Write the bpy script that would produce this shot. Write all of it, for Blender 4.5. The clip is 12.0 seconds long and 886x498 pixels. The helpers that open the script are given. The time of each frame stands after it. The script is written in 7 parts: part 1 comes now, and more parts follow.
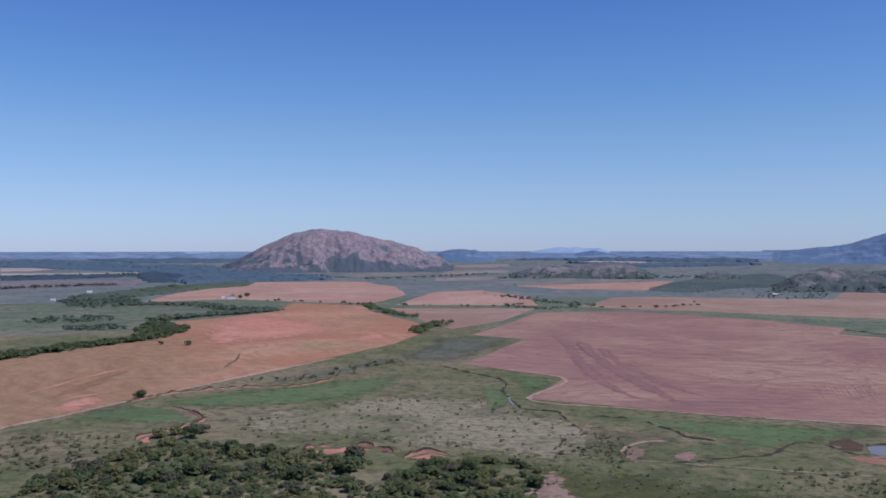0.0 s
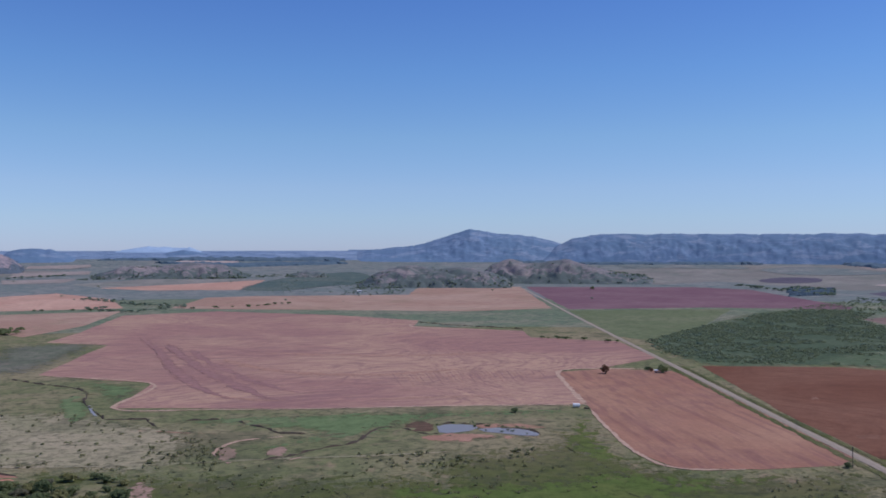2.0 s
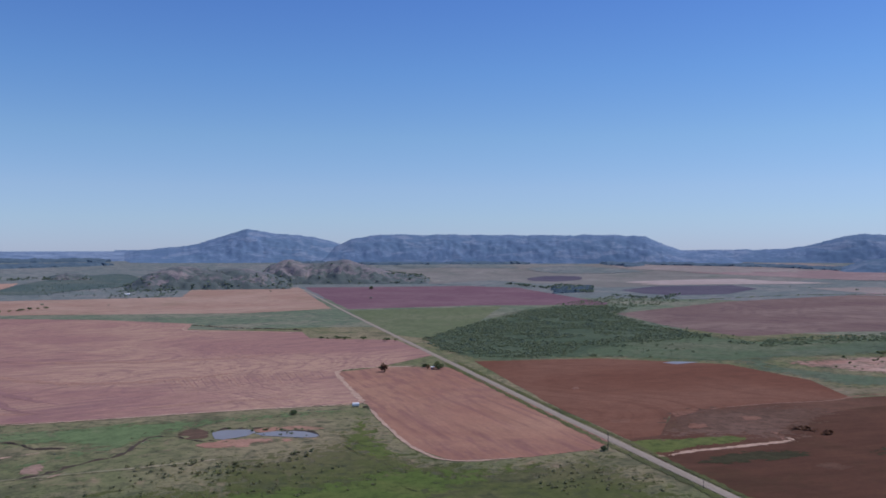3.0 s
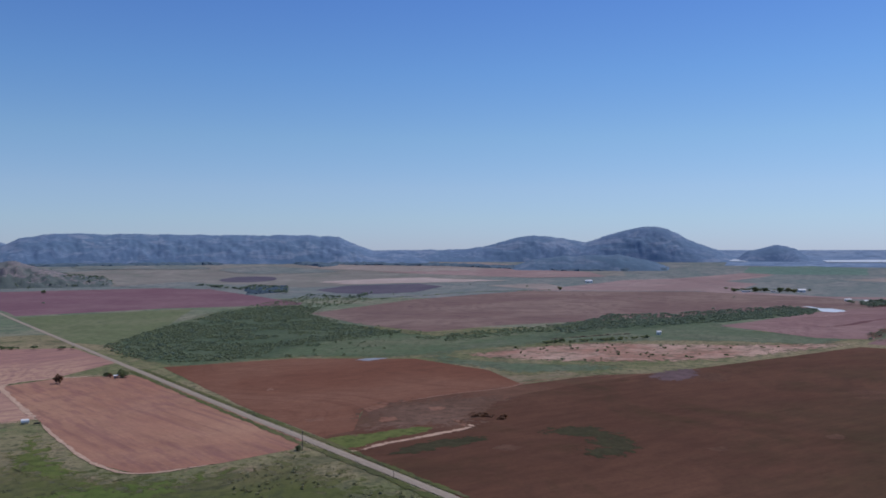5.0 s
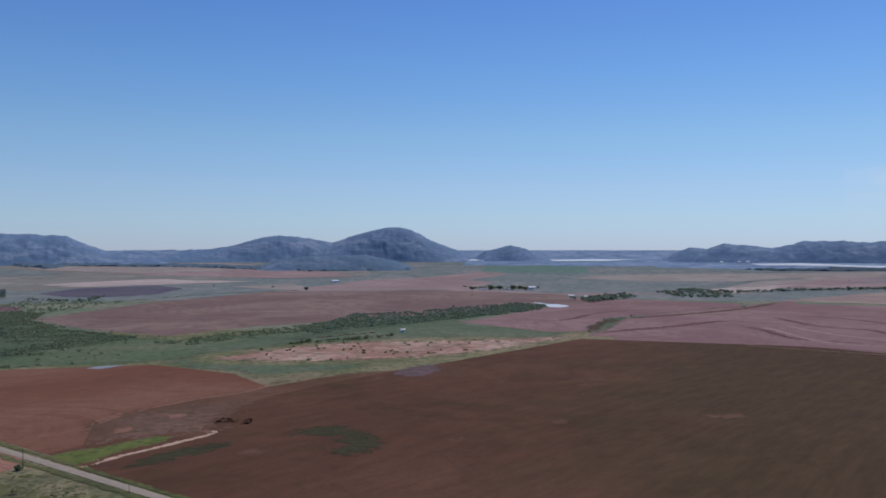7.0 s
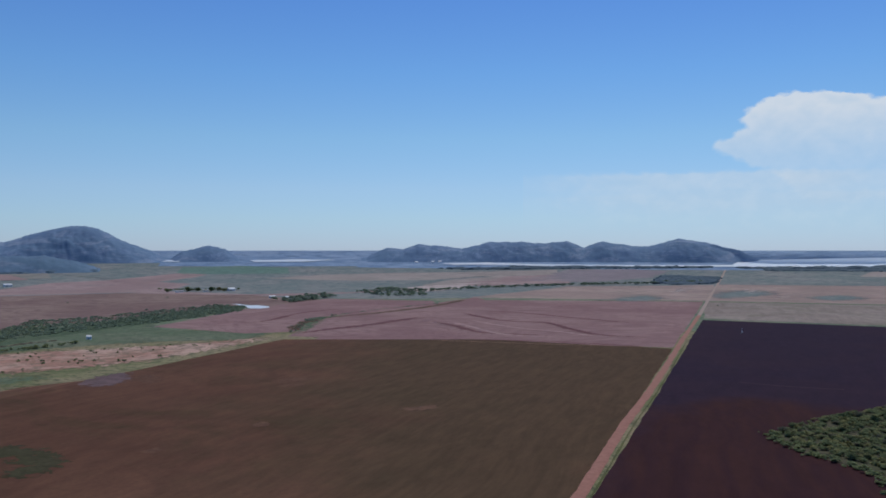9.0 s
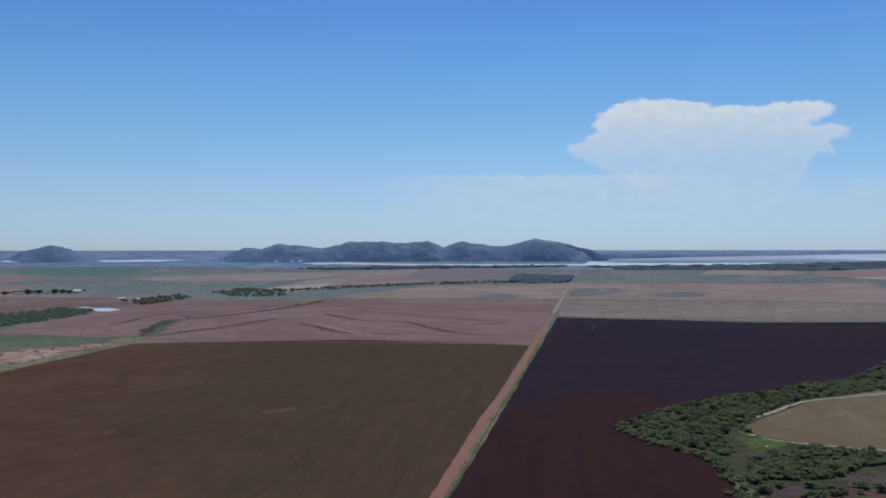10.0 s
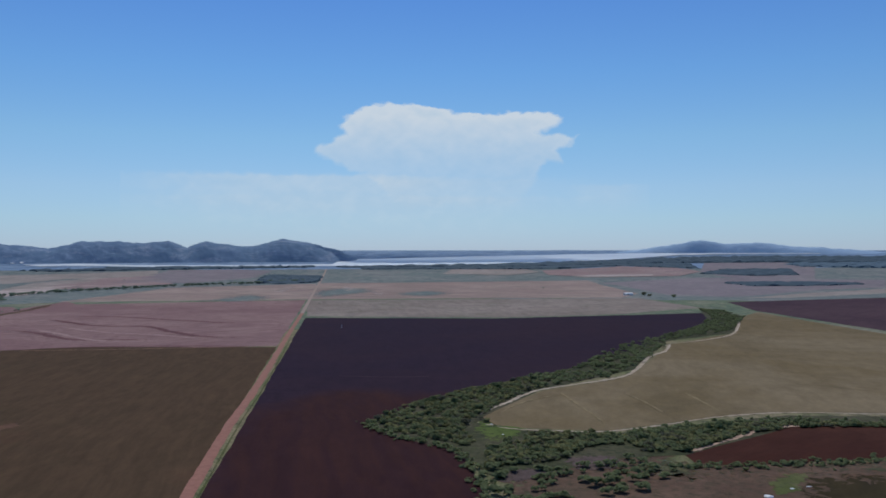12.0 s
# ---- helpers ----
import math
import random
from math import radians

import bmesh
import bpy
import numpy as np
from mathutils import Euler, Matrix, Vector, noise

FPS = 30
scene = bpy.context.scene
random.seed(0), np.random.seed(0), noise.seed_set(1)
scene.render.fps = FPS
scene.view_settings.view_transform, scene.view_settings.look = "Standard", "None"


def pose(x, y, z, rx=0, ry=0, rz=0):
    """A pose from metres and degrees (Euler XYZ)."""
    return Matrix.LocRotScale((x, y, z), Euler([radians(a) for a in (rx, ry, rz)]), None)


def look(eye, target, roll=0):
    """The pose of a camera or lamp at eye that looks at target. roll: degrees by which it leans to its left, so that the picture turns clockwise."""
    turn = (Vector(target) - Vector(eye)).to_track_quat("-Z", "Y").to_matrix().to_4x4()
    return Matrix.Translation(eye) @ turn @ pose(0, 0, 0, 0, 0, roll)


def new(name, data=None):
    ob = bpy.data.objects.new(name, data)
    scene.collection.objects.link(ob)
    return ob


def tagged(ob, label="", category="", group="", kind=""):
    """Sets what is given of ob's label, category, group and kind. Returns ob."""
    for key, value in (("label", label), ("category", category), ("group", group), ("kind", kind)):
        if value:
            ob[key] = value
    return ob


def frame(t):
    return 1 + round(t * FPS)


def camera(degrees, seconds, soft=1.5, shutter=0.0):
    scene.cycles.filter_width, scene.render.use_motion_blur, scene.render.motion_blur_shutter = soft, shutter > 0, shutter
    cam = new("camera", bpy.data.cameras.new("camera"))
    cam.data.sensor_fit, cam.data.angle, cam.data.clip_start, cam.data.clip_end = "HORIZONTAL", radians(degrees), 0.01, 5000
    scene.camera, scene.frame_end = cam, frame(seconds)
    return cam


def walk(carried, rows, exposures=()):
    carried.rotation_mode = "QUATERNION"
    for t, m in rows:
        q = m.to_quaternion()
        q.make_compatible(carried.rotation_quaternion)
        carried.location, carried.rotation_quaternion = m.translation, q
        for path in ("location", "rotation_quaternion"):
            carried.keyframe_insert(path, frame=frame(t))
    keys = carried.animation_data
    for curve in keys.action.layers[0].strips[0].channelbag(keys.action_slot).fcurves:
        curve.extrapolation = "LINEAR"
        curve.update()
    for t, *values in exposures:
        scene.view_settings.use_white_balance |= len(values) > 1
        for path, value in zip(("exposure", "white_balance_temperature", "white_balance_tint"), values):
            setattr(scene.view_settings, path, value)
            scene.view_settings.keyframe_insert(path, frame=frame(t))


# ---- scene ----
cam = camera(54.40, 12.0, 1.7)
PATH = [
    (0, pose(0, 0, 117, 90.01, 0.05, 0.00)),
    (0.5, pose(0, 0, 117, 89.99, 0.03, -6.59)),
    (1, pose(0, 0, 117, 89.98, 0.02, -13.36)),
    (1.5, pose(0, 0, 117, 89.97, 0.01, -20.35)),
    (2, pose(0, 0, 117, 89.97, -0.00, -26.61)),
    (2.5, pose(0, 0, 117, 89.98, -0.00, -33.40)),
    (3, pose(0, 0, 117, 89.99, 0.02, -41.20)),
    (3.5, pose(0, 0, 117, 90.00, 0.03, -48.44)),
    (5.5, pose(0, 0, 117, 89.99, 0.01, -64.87)),
    (6, pose(0, 0, 117, 89.98, -0.01, -69.05)),
    (6.5, pose(0, 0, 117, 89.99, -0.00, -73.33)),
    (7, pose(0, 0, 117, 90.01, 0.00, -78.02)),
    (9, pose(0, 0, 117, 90.03, 0.01, -97.69)),
    (9.5, pose(0, 0, 117, 90.02, 0.03, -102.37)),
    (10, pose(0, 0, 117, 90.01, 0.04, -106.91)),
    (10.5, pose(0, 0, 117, 90.02, 0.04, -111.25)),
    (11, pose(0, 0, 117, 90.02, 0.03, -115.53)),
    (11.5, pose(0, 0, 117, 90.01, 0.04, -119.68)),
    (12, pose(0, 0, 117, 90.02, 0.03, -123.53)),
]
walk(cam, PATH, [(0.0, 0.08, 6380, 19), (1.0, 0.14, 6420, 18.5), (2.5, 0.1, 6470, 18), (3.5, 0.05, 6550, 17), (5.6, -0.02, 6740, 14.5), (7.2, 0.0, 6800, 13), (9.0, -0.07, 6640, 8.5), (12.0, -0.13, 6620, 6.5)])

# ---- light ----
SUN_HEADING, SUN_HEIGHT = 118.0, 58.0
world = bpy.data.worlds.new("sky")
scene.world = world
world.use_nodes = True
wn = world.node_tree
sky = wn.nodes.new("ShaderNodeTexSky")
sky.sky_type, sky.sun_disc = "NISHITA", False
sky.sun_elevation, sky.sun_rotation = radians(SUN_HEIGHT), radians(SUN_HEADING)
sky.altitude, sky.air_density, sky.dust_density, sky.ozone_density = 1500, 1.0, 0.1, 2.0
# the clear dry air is a deeper blue overhead, and dull and hazy low down
gen = wn.nodes.new("ShaderNodeTexCoord")
split = wn.nodes.new("ShaderNodeSeparateXYZ")
wn.links.new(gen.outputs["Generated"], split.inputs[0])
air = wn.nodes.new("ShaderNodeValToRGB")
for at, c in ((0.0, (0.445, 0.58, 0.985)), (0.035, (0.55, 0.69, 0.955)), (0.07, (0.635, 0.758, 0.968)), (0.127, (0.64, 0.84, 1.005)), (0.2, (0.55, 0.835, 1.11)), (0.3, (0.465, 0.755, 1.18))):
    k = air.color_ramp.elements.new(at)
    k.color = (*c, 1)
air.color_ramp.elements.remove(air.color_ramp.elements[-1])
air.color_ramp.elements.remove(air.color_ramp.elements[0])
wn.links.new(split.outputs[2], air.inputs[0])
tone = wn.nodes.new("ShaderNodeMix")
tone.data_type, tone.blend_type = "RGBA", "MULTIPLY"
tone.inputs[0].default_value = 1.0
wn.links.new(sky.outputs[0], tone.inputs[6])
wn.links.new(air.outputs[0], tone.inputs[7])
wn.links.new(tone.outputs[2], wn.nodes["Background"].inputs[0])
wn.nodes["Background"].inputs[1].default_value = 0.1
lamp = bpy.data.lights.new("sun", "SUN")
lamp.energy, lamp.angle, lamp.color = 2.6, radians(0.53), (1.0, 0.972, 0.955)
sun_dir = Vector((math.sin(radians(SUN_HEADING)) * math.cos(radians(SUN_HEIGHT)),
                  math.cos(radians(SUN_HEADING)) * math.cos(radians(SUN_HEIGHT)), math.sin(radians(SUN_HEIGHT))))
new("sun", lamp).matrix_world = look(sun_dir * 900, (0, 0, 0))

# ---- materials ----
FATHOM = 1.8  # metres: pattern sizes below are in fathoms


def rgb(c):
    return (*c, 1.0)


class Mat:
    """A node material with a few shortcuts."""

    def __init__(self, name, rough=0.9):
        self.m = bpy.data.materials.new(name)
        self.m.use_nodes = True
        self.t = self.m.node_tree
        self.b = self.t.nodes["Principled BSDF"]
        self.b.inputs["Roughness"].default_value = rough
        self.b.inputs["Specular IOR Level"].default_value = 0.2
        place = self.t.nodes.new("ShaderNodeMapping")
        place.inputs["Scale"].default_value = (1 / FATHOM,) * 3
        self.t.links.new(self.t.nodes.new("ShaderNodeTexCoord").outputs["Object"], place.inputs["Vector"])
        self.co = place.outputs[0]

    def node(self, kind, **values):
        n = self.t.nodes.new("ShaderNode" + kind)
        for k, v in values.items():
            n.inputs[k].default_value = v
        return n

    def link(self, a, b):
        self.t.links.new(a, b)

    def coords(self, turn=0.0, sx=1.0, sy=1.0, sz=1.0, swirl=0.0):
        """Plan coordinates bent by a broad swirl, turned by some degrees, then scaled."""
        r = self.node("Mapping", Rotation=(0, 0, radians(turn)))
        src = self.co
        if swirl:
            n = self.node("TexNoise", Scale=1 / 170, Detail=1.0)
            self.link(self.co, n.inputs["Vector"])
            k, a = self.t.nodes.new("ShaderNodeVectorMath"), self.t.nodes.new("ShaderNodeVectorMath")
            k.operation, a.operation = "SCALE", "ADD"
            k.inputs["Scale"].default_value = swirl
            self.link(n.outputs["Color"], k.inputs[0])
            self.link(k.outputs[0], a.inputs[0])
            self.link(self.co, a.inputs[1])
            src = a.outputs[0]
        self.link(src, r.inputs["Vector"])
        s = self.node("Mapping", Scale=(sx, sy, sz))
        self.link(r.outputs[0], s.inputs["Vector"])
        return s.outputs[0]

    def noise(self, size, detail=4.0, rough=0.55, vec=None, warp=0.0):
        n = self.node("TexNoise", Scale=1.0 / size, Detail=detail, Roughness=rough, Distortion=warp)
        self.link(vec or self.co, n.inputs["Vector"])
        return n.outputs["Fac"]

    def ramp(self, fac, stops):
        r = self.node("ValToRGB")
        e = r.color_ramp.elements
        while len(e) < len(stops):
            e.new(0.5)
        for k, (at, c) in zip(e, stops):
            k.position, k.color = at, rgb(c if isinstance(c, tuple) else (c, c, c))
        self.link(fac, r.inputs[0])
        return r.outputs[0]

    def mix(self, fac, a, b, how="MIX"):
        n = self.t.nodes.new("ShaderNodeMix")
        n.data_type, n.blend_type = "RGBA", how
        for sock, v in ((n.inputs[0], fac), (n.inputs[6], a), (n.inputs[7], b)):
            if isinstance(v, (int, float)):
                sock.default_value = v
            elif isinstance(v, tuple):
                sock.default_value = rgb(v)
            else:
                self.link(v, sock)
        return n.outputs[2]

    def fray(self, cover, size):
        """Thins the cover out into scraps towards its rim."""
        k = self.node("MapRange", **{"From Min": 0.34, "From Max": 0.66, "To Min": -0.5, "To Max": 0.5})
        self.link(self.noise(size, 7, 0.72), k.inputs["Value"])
        add = self.t.nodes.new("ShaderNodeMath")
        self.link(cover, add.inputs[0])
        self.link(k.outputs[0], add.inputs[1])
        self.link(self.ramp(add.outputs[0], [(0.49, 0.0), (0.51, 1.0)]), self.b.inputs["Alpha"])

    def done(self, colour, bump=None, strength=0.3, dist=0.1):
        self.link(colour, self.b.inputs["Base Color"])
        if bump is not None:
            n = self.node("Bump", Strength=strength, Distance=FATHOM * dist)
            self.link(bump, n.inputs["Height"])
            self.link(n.outputs[0], self.b.inputs["Normal"])
        return self.m


def soil(name, base, pale, dark, turn=0.0, furrow=9.0, weeds=None, amount=0.3, contrast=0.5, swirl=35.0, other=None, ragged=False, long=1.0, speckle=0.0):
    """Tilled earth: patches, long streaks along the furrows, clods, and some weeds."""
    m = Mat(name, 1.0)
    m.b.inputs["Specular IOR Level"].default_value = 0.04
    patch = m.noise(140, 5, 0.6, warp=0.6)
    col = m.mix(m.ramp(patch, [(0.42, 0.0), (0.6, 1.0)]), base, pale)
    damp = m.noise(1, 5, 0.65, m.coords(turn, 1 / 130, 1 / 55, swirl=swirl), 0.25)
    col = m.mix(m.ramp(damp, [(0.34, 0.5), (0.5, 0.0)]), col, dark)
    streak = m.noise(1, 3, 0.6, m.coords(turn, 1 / (80 * long), 1 / furrow, swirl=swirl))
    k = contrast
    col = m.mix(m.ramp(streak, [(0.38, k), (0.5, 0.0)]), col, dark)
    fine = m.noise(1, 4, 0.65, m.coords(turn, 1 / (30 * long), 1 / (furrow * 0.28), swirl=swirl))
    col = m.mix(m.ramp(fine, [(0.5, 0.0), (0.75, k)]), col, pale)
    mottle = m.noise(1, 7, 0.78, m.coords(turn, 1 / (13 * long), 1 / 7))
    clod = m.noise(1.6, 3, 0.7)
    col = m.mix(m.ramp(clod, [(0.35, 0.3), (0.6, 0.0)]), col, dark)
    if speckle:
        # clods and trash of a few metres, unevenly strewn
        trash = m.noise(3.2, 6, 0.8, warp=0.4)
        col = m.mix(m.ramp(trash, [(0.56, 0.0), (0.72, 4 * speckle)]), col, pale)
        col = m.mix(m.ramp(trash, [(0.3, 3 * speckle), (0.44, 0.0)]), col, dark)
    if weeds:
        spot = m.noise(60, 6, 0.7, warp=0.8)
        col = m.mix(m.ramp(spot, [(0.52, 0.0), (0.68, amount)]), col, weeds)
    if other or ragged:
        at = m.t.nodes.new("ShaderNodeAttribute")
        at.attribute_name = "blend" if other else "cover"
        add = m.t.nodes.new("ShaderNodeMath")
        m.link(at.outputs["Fac"], add.inputs[0])
        m.link(m.noise(70 if other else 12, 6, 0.65), add.inputs[1])
        if other:
            # one earth passes softly into another across the field
            late = m.mix(m.ramp(m.noise(1, 5, 0.65, m.coords(turn, 1 / 120, 1 / furrow, swirl=swirl)), [(0.4, 0.0), (0.62, 1.0)]), *other)
            col = m.mix(m.ramp(add.outputs[0], [(0.65, 0.0), (1.0, 0.85)]), col, late)
        else:
            m.fray(at.outputs["Fac"], 5)
    col = m.mix(1.0, col, m.ramp(mottle, [(0.3, (0.84, 0.83, 0.83)), (0.5, (1.0, 1.0, 1.0)), (0.7, (1.18, 1.16, 1.13))]), "MULTIPLY")
    return m.done(col, clod, 0.4, 0.12)


def turf(name, green, dry, scrub, bare, dryness=0.5, tuft=5.0):
    """Rough pasture: green and dry patches, dark tufts and worn bare earth."""
    m = Mat(name, 1.0)
    m.b.inputs["Specular IOR Level"].default_value = 0.04
    big = m.noise(110, 6, 0.6, warp=0.7)
    col = m.mix(m.ramp(big, [(0.57 - 0.2 * dryness, 0.0), (0.68 - 0.2 * dryness, 1.0)]), green, dry)
    mid = m.noise(26, 6, 0.7, warp=0.6)
    col = m.mix(m.ramp(mid, [(0.48, 0.0), (0.62, 0.7)]), col, dry)
    rank = m.noise(38, 6, 0.7, warp=0.9)
    col = m.mix(m.ramp(rank, [(0.36, 0.55), (0.47, 0.0)]), col, scrub)
    tufts = m.noise(tuft, 5, 0.75)
    col = m.mix(m.ramp(tufts, [(0.4, 0.75), (0.5, 0.0)]), col, scrub)
    worn = m.noise(17, 5, 0.7, warp=1.0)
    col = m.mix(m.ramp(worn, [(0.6, 0.0), (0.7, 0.6)]), col, bare)
    fleck = m.noise(tuft * 0.7, 7, 0.8)
    col = m.mix(1.0, col, m.ramp(fleck, [(0.3, (0.7, 0.72, 0.72)), (0.5, (1.0, 1.0, 1.0)), (0.7, (1.28, 1.25, 1.22))]), "MULTIPLY")
    # grass thins out raggedly where a patch of it ends
    at = m.t.nodes.new("ShaderNodeAttribute")
    at.attribute_name = "cover"
    m.fray(at.outputs["Fac"], 5)
    return m.done(col, tufts, 0.6, 0.4)


def plain(name, base, other, size=3.0, rough=0.9, bump=0.2):
    m = Mat(name, rough)
    n = m.noise(size, 5, 0.65)
    n2 = m.noise(size * 9, 3, 0.6)
    col = m.mix(m.ramp(n, [(0.35, 0.0), (0.65, 1.0)]), base, other)
    col = m.mix(m.ramp(n2, [(0.4, 0.0), (0.7, 0.35)]), col, other)
    return m.done(col, n, bump, 0.05)


def leafy(name, dark, light):
    """Foliage that differs from bush to bush and from clump to clump."""
    m = Mat(name, 0.9)
    m.b.inputs["Specular IOR Level"].default_value = 0.06
    isl = m.t.nodes.new("ShaderNodeNewGeometry").outputs["Random Per Island"]
    obj = m.t.nodes.new("ShaderNodeObjectInfo").outputs["Random"]
    col = m.mix(isl, dark, light)
    col = m.mix(m.ramp(obj, [(0.0, 0.0), (1.0, 0.4)]), col, tuple(0.6 * a + 0.4 * b for a, b in zip(dark, (0.085, 0.092, 0.055))))
    out = m.t.nodes["Material Output"]
    thin = m.t.nodes.new("ShaderNodeBsdfTranslucent")
    both = m.t.nodes.new("ShaderNodeMixShader")
    both.inputs[0].default_value = 0.5
    m.link(col, thin.inputs[0])
    m.link(m.b.outputs[0], both.inputs[1])
    m.link(thin.outputs[0], both.inputs[2])
    m.link(both.outputs[0], out.inputs[0])
    return m.done(col)


def rocky(name, rock, rock2, trees, cover=0.5, grain=28.0, foot=0.0, relief=0.8, woods=None, bare=None):
    """Granite slopes with ledges and gullies, and dark scrub that thickens with a noise of its own."""
    m = Mat(name, 0.95)
    n = m.noise(grain, 8, 0.7, warp=0.5)
    col = m.mix(m.ramp(n, [(0.36, 0.0), (0.64, 1.0)]), rock2, rock)
    big = m.noise(grain * 4, 5, 0.6, warp=0.8)
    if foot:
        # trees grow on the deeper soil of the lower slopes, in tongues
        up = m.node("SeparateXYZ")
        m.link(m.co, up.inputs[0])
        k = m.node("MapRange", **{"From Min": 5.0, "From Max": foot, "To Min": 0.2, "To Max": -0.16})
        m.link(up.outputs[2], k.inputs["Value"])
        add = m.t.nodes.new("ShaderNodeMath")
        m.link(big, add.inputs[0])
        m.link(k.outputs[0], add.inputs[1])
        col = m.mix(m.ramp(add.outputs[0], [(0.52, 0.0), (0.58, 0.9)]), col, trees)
    else:
        col = m.mix(m.ramp(big, [(0.62 - 0.3 * cover, 1.0), (0.74 - 0.3 * cover, 0.0)]), col, trees)
    if woods:
        # woods and bare shelves follow the ledges of the slope
        shelf = m.noise(1, 6, 0.65, m.coords(0, 1 / 170, 1 / 170, 1 / 34), 0.5)
        col = m.mix(m.ramp(shelf, [(0.47, 0.75), (0.56, 0.0)]), col, woods)
        crop = m.noise(1, 7, 0.7, m.coords(40, 1 / 95, 1 / 95, 1 / 26), 0.8)
        col = m.mix(m.ramp(crop, [(0.52, 0.0), (0.62, 0.7)]), col, bare)
    dots = m.noise(grain * 0.35, 5, 0.75)
    col = m.mix(m.ramp(dots, [(0.38, 0.8), (0.5, 0.0)]), col, trees)
    return m.done(col, n, relief, grain * 0.12)


GRASS = turf("pasture", (0.15, 0.16, 0.076), (0.245, 0.208, 0.122), (0.072, 0.078, 0.045), (0.3, 0.208, 0.14), 0.5)
MEADOW = turf("green_meadow", (0.128, 0.18, 0.08), (0.172, 0.195, 0.1), (0.09, 0.13, 0.06), (0.226, 0.19, 0.118), 0.2, 7)
DRYGRASS = turf("dry_pasture", (0.205, 0.202, 0.11), (0.32, 0.275, 0.178), (0.105, 0.1, 0.063), (0.345, 0.262, 0.18), 0.6, 4.0)
OLIVEMEADOW = turf("dull_olive_meadow", (0.132, 0.158, 0.08), (0.162, 0.176, 0.098), (0.1, 0.12, 0.062), (0.185, 0.168, 0.108), 0.3, 8)
# pasture farther off, its green shifted to blue for the haze
MIDGRASS = turf("haze_tinted_pasture", (0.138, 0.178, 0.109), (0.22, 0.216, 0.149), (0.077, 0.0972, 0.0747), (0.286, 0.216, 0.172), 0.4, 9)
UMBER = turf("bare_umber_earth", (0.112, 0.071, 0.05), (0.142, 0.092, 0.064), (0.068, 0.057, 0.037), (0.082, 0.074, 0.045), 0.5, 4)
LUSH = turf("lush_grass", (0.0876, 0.125, 0.0334), (0.118, 0.135, 0.044), (0.0618, 0.085, 0.0264), (0.124, 0.125, 0.0528), 0.4)
ROADGRASS = turf("olive_roadside_pasture", (0.088, 0.102, 0.036), (0.125, 0.12, 0.056), (0.06, 0.07, 0.036), (0.17, 0.135, 0.085), 0.45)
SCRUBFLOOR = turf("grey_green_scrub_floor", (0.072, 0.104, 0.06), (0.1, 0.13, 0.078), (0.055, 0.078, 0.047), (0.115, 0.122, 0.08), 0.35, 8)
# meadow green, greyed in the colour for the haze at its distance
CREEKGRASS = turf("haze_greyed_pasture", (0.105, 0.14, 0.083), (0.15, 0.165, 0.108), (0.075, 0.095, 0.062), (0.19, 0.17, 0.12), 0.35, 7)
HEADLAND = turf("pale_grassy_headland", (0.2, 0.17, 0.1), (0.25, 0.2, 0.135), (0.14, 0.13, 0.075), (0.26, 0.18, 0.125), 0.45, 6)
DULLWEED = turf("dull_grey_weeds", (0.13, 0.142, 0.095), (0.19, 0.178, 0.135), (0.088, 0.094, 0.07), (0.205, 0.165, 0.13), 0.4, 6)
PLUM = turf("plum_furrow_soil", (0.275, 0.154, 0.136), (0.3, 0.17, 0.147), (0.252, 0.141, 0.128), (0.31, 0.18, 0.152), 0.4, 6)
SANDYSOIL = turf("sandy_pink_soil", (0.345, 0.2, 0.146), (0.37, 0.222, 0.162), (0.31, 0.178, 0.135), (0.38, 0.235, 0.17), 0.4, 6)
DARKROSE = turf("dark_rose_furrow", (0.142, 0.07, 0.071), (0.165, 0.088, 0.087), (0.125, 0.06, 0.062), (0.175, 0.1, 0.096), 0.4, 8)
SCAR = turf("washed_out_soil", (0.108, 0.057, 0.038), (0.13, 0.074, 0.05), (0.085, 0.046, 0.03), (0.12, 0.07, 0.047), 0.4, 5)
CHALKY = turf("chalky_soil", (0.38, 0.31, 0.27), (0.43, 0.355, 0.31), (0.31, 0.25, 0.22), (0.3, 0.27, 0.2), 0.4, 10)
FARPINK = turf("pale_rose_ridge", (0.3, 0.2, 0.18), (0.34, 0.235, 0.21), (0.26, 0.165, 0.15), (0.32, 0.22, 0.2), 0.4, 8)
DUSKBARE = turf("dusky_bare_earth", (0.1, 0.074, 0.066), (0.12, 0.088, 0.078), (0.075, 0.056, 0.048), (0.105, 0.078, 0.062), 0.4, 5)
WHEELMARK = turf("brown_wheel_marks", (0.31, 0.165, 0.098), (0.35, 0.195, 0.12), (0.27, 0.145, 0.085), (0.29, 0.19, 0.11), 0.4, 5)
LILAC = turf("lilac_grey_earth", (0.125, 0.085, 0.085), (0.145, 0.1, 0.1), (0.1, 0.07, 0.065), (0.12, 0.085, 0.07), 0.4, 9)
DISTURBED = turf("churned_earth", (0.13, 0.076, 0.052), (0.16, 0.098, 0.07), (0.09, 0.058, 0.04), (0.21, 0.125, 0.095), 0.45, 5)
ERODED = turf("eroded_ground", (0.31, 0.175, 0.13), (0.45, 0.31, 0.24), (0.15, 0.125, 0.085), (0.2, 0.18, 0.11), 0.5, 9)
PALESCAR = turf("pale_scuffed_soil", (0.205, 0.105, 0.07), (0.235, 0.13, 0.09), (0.17, 0.088, 0.058), (0.22, 0.135, 0.095), 0.4, 5)
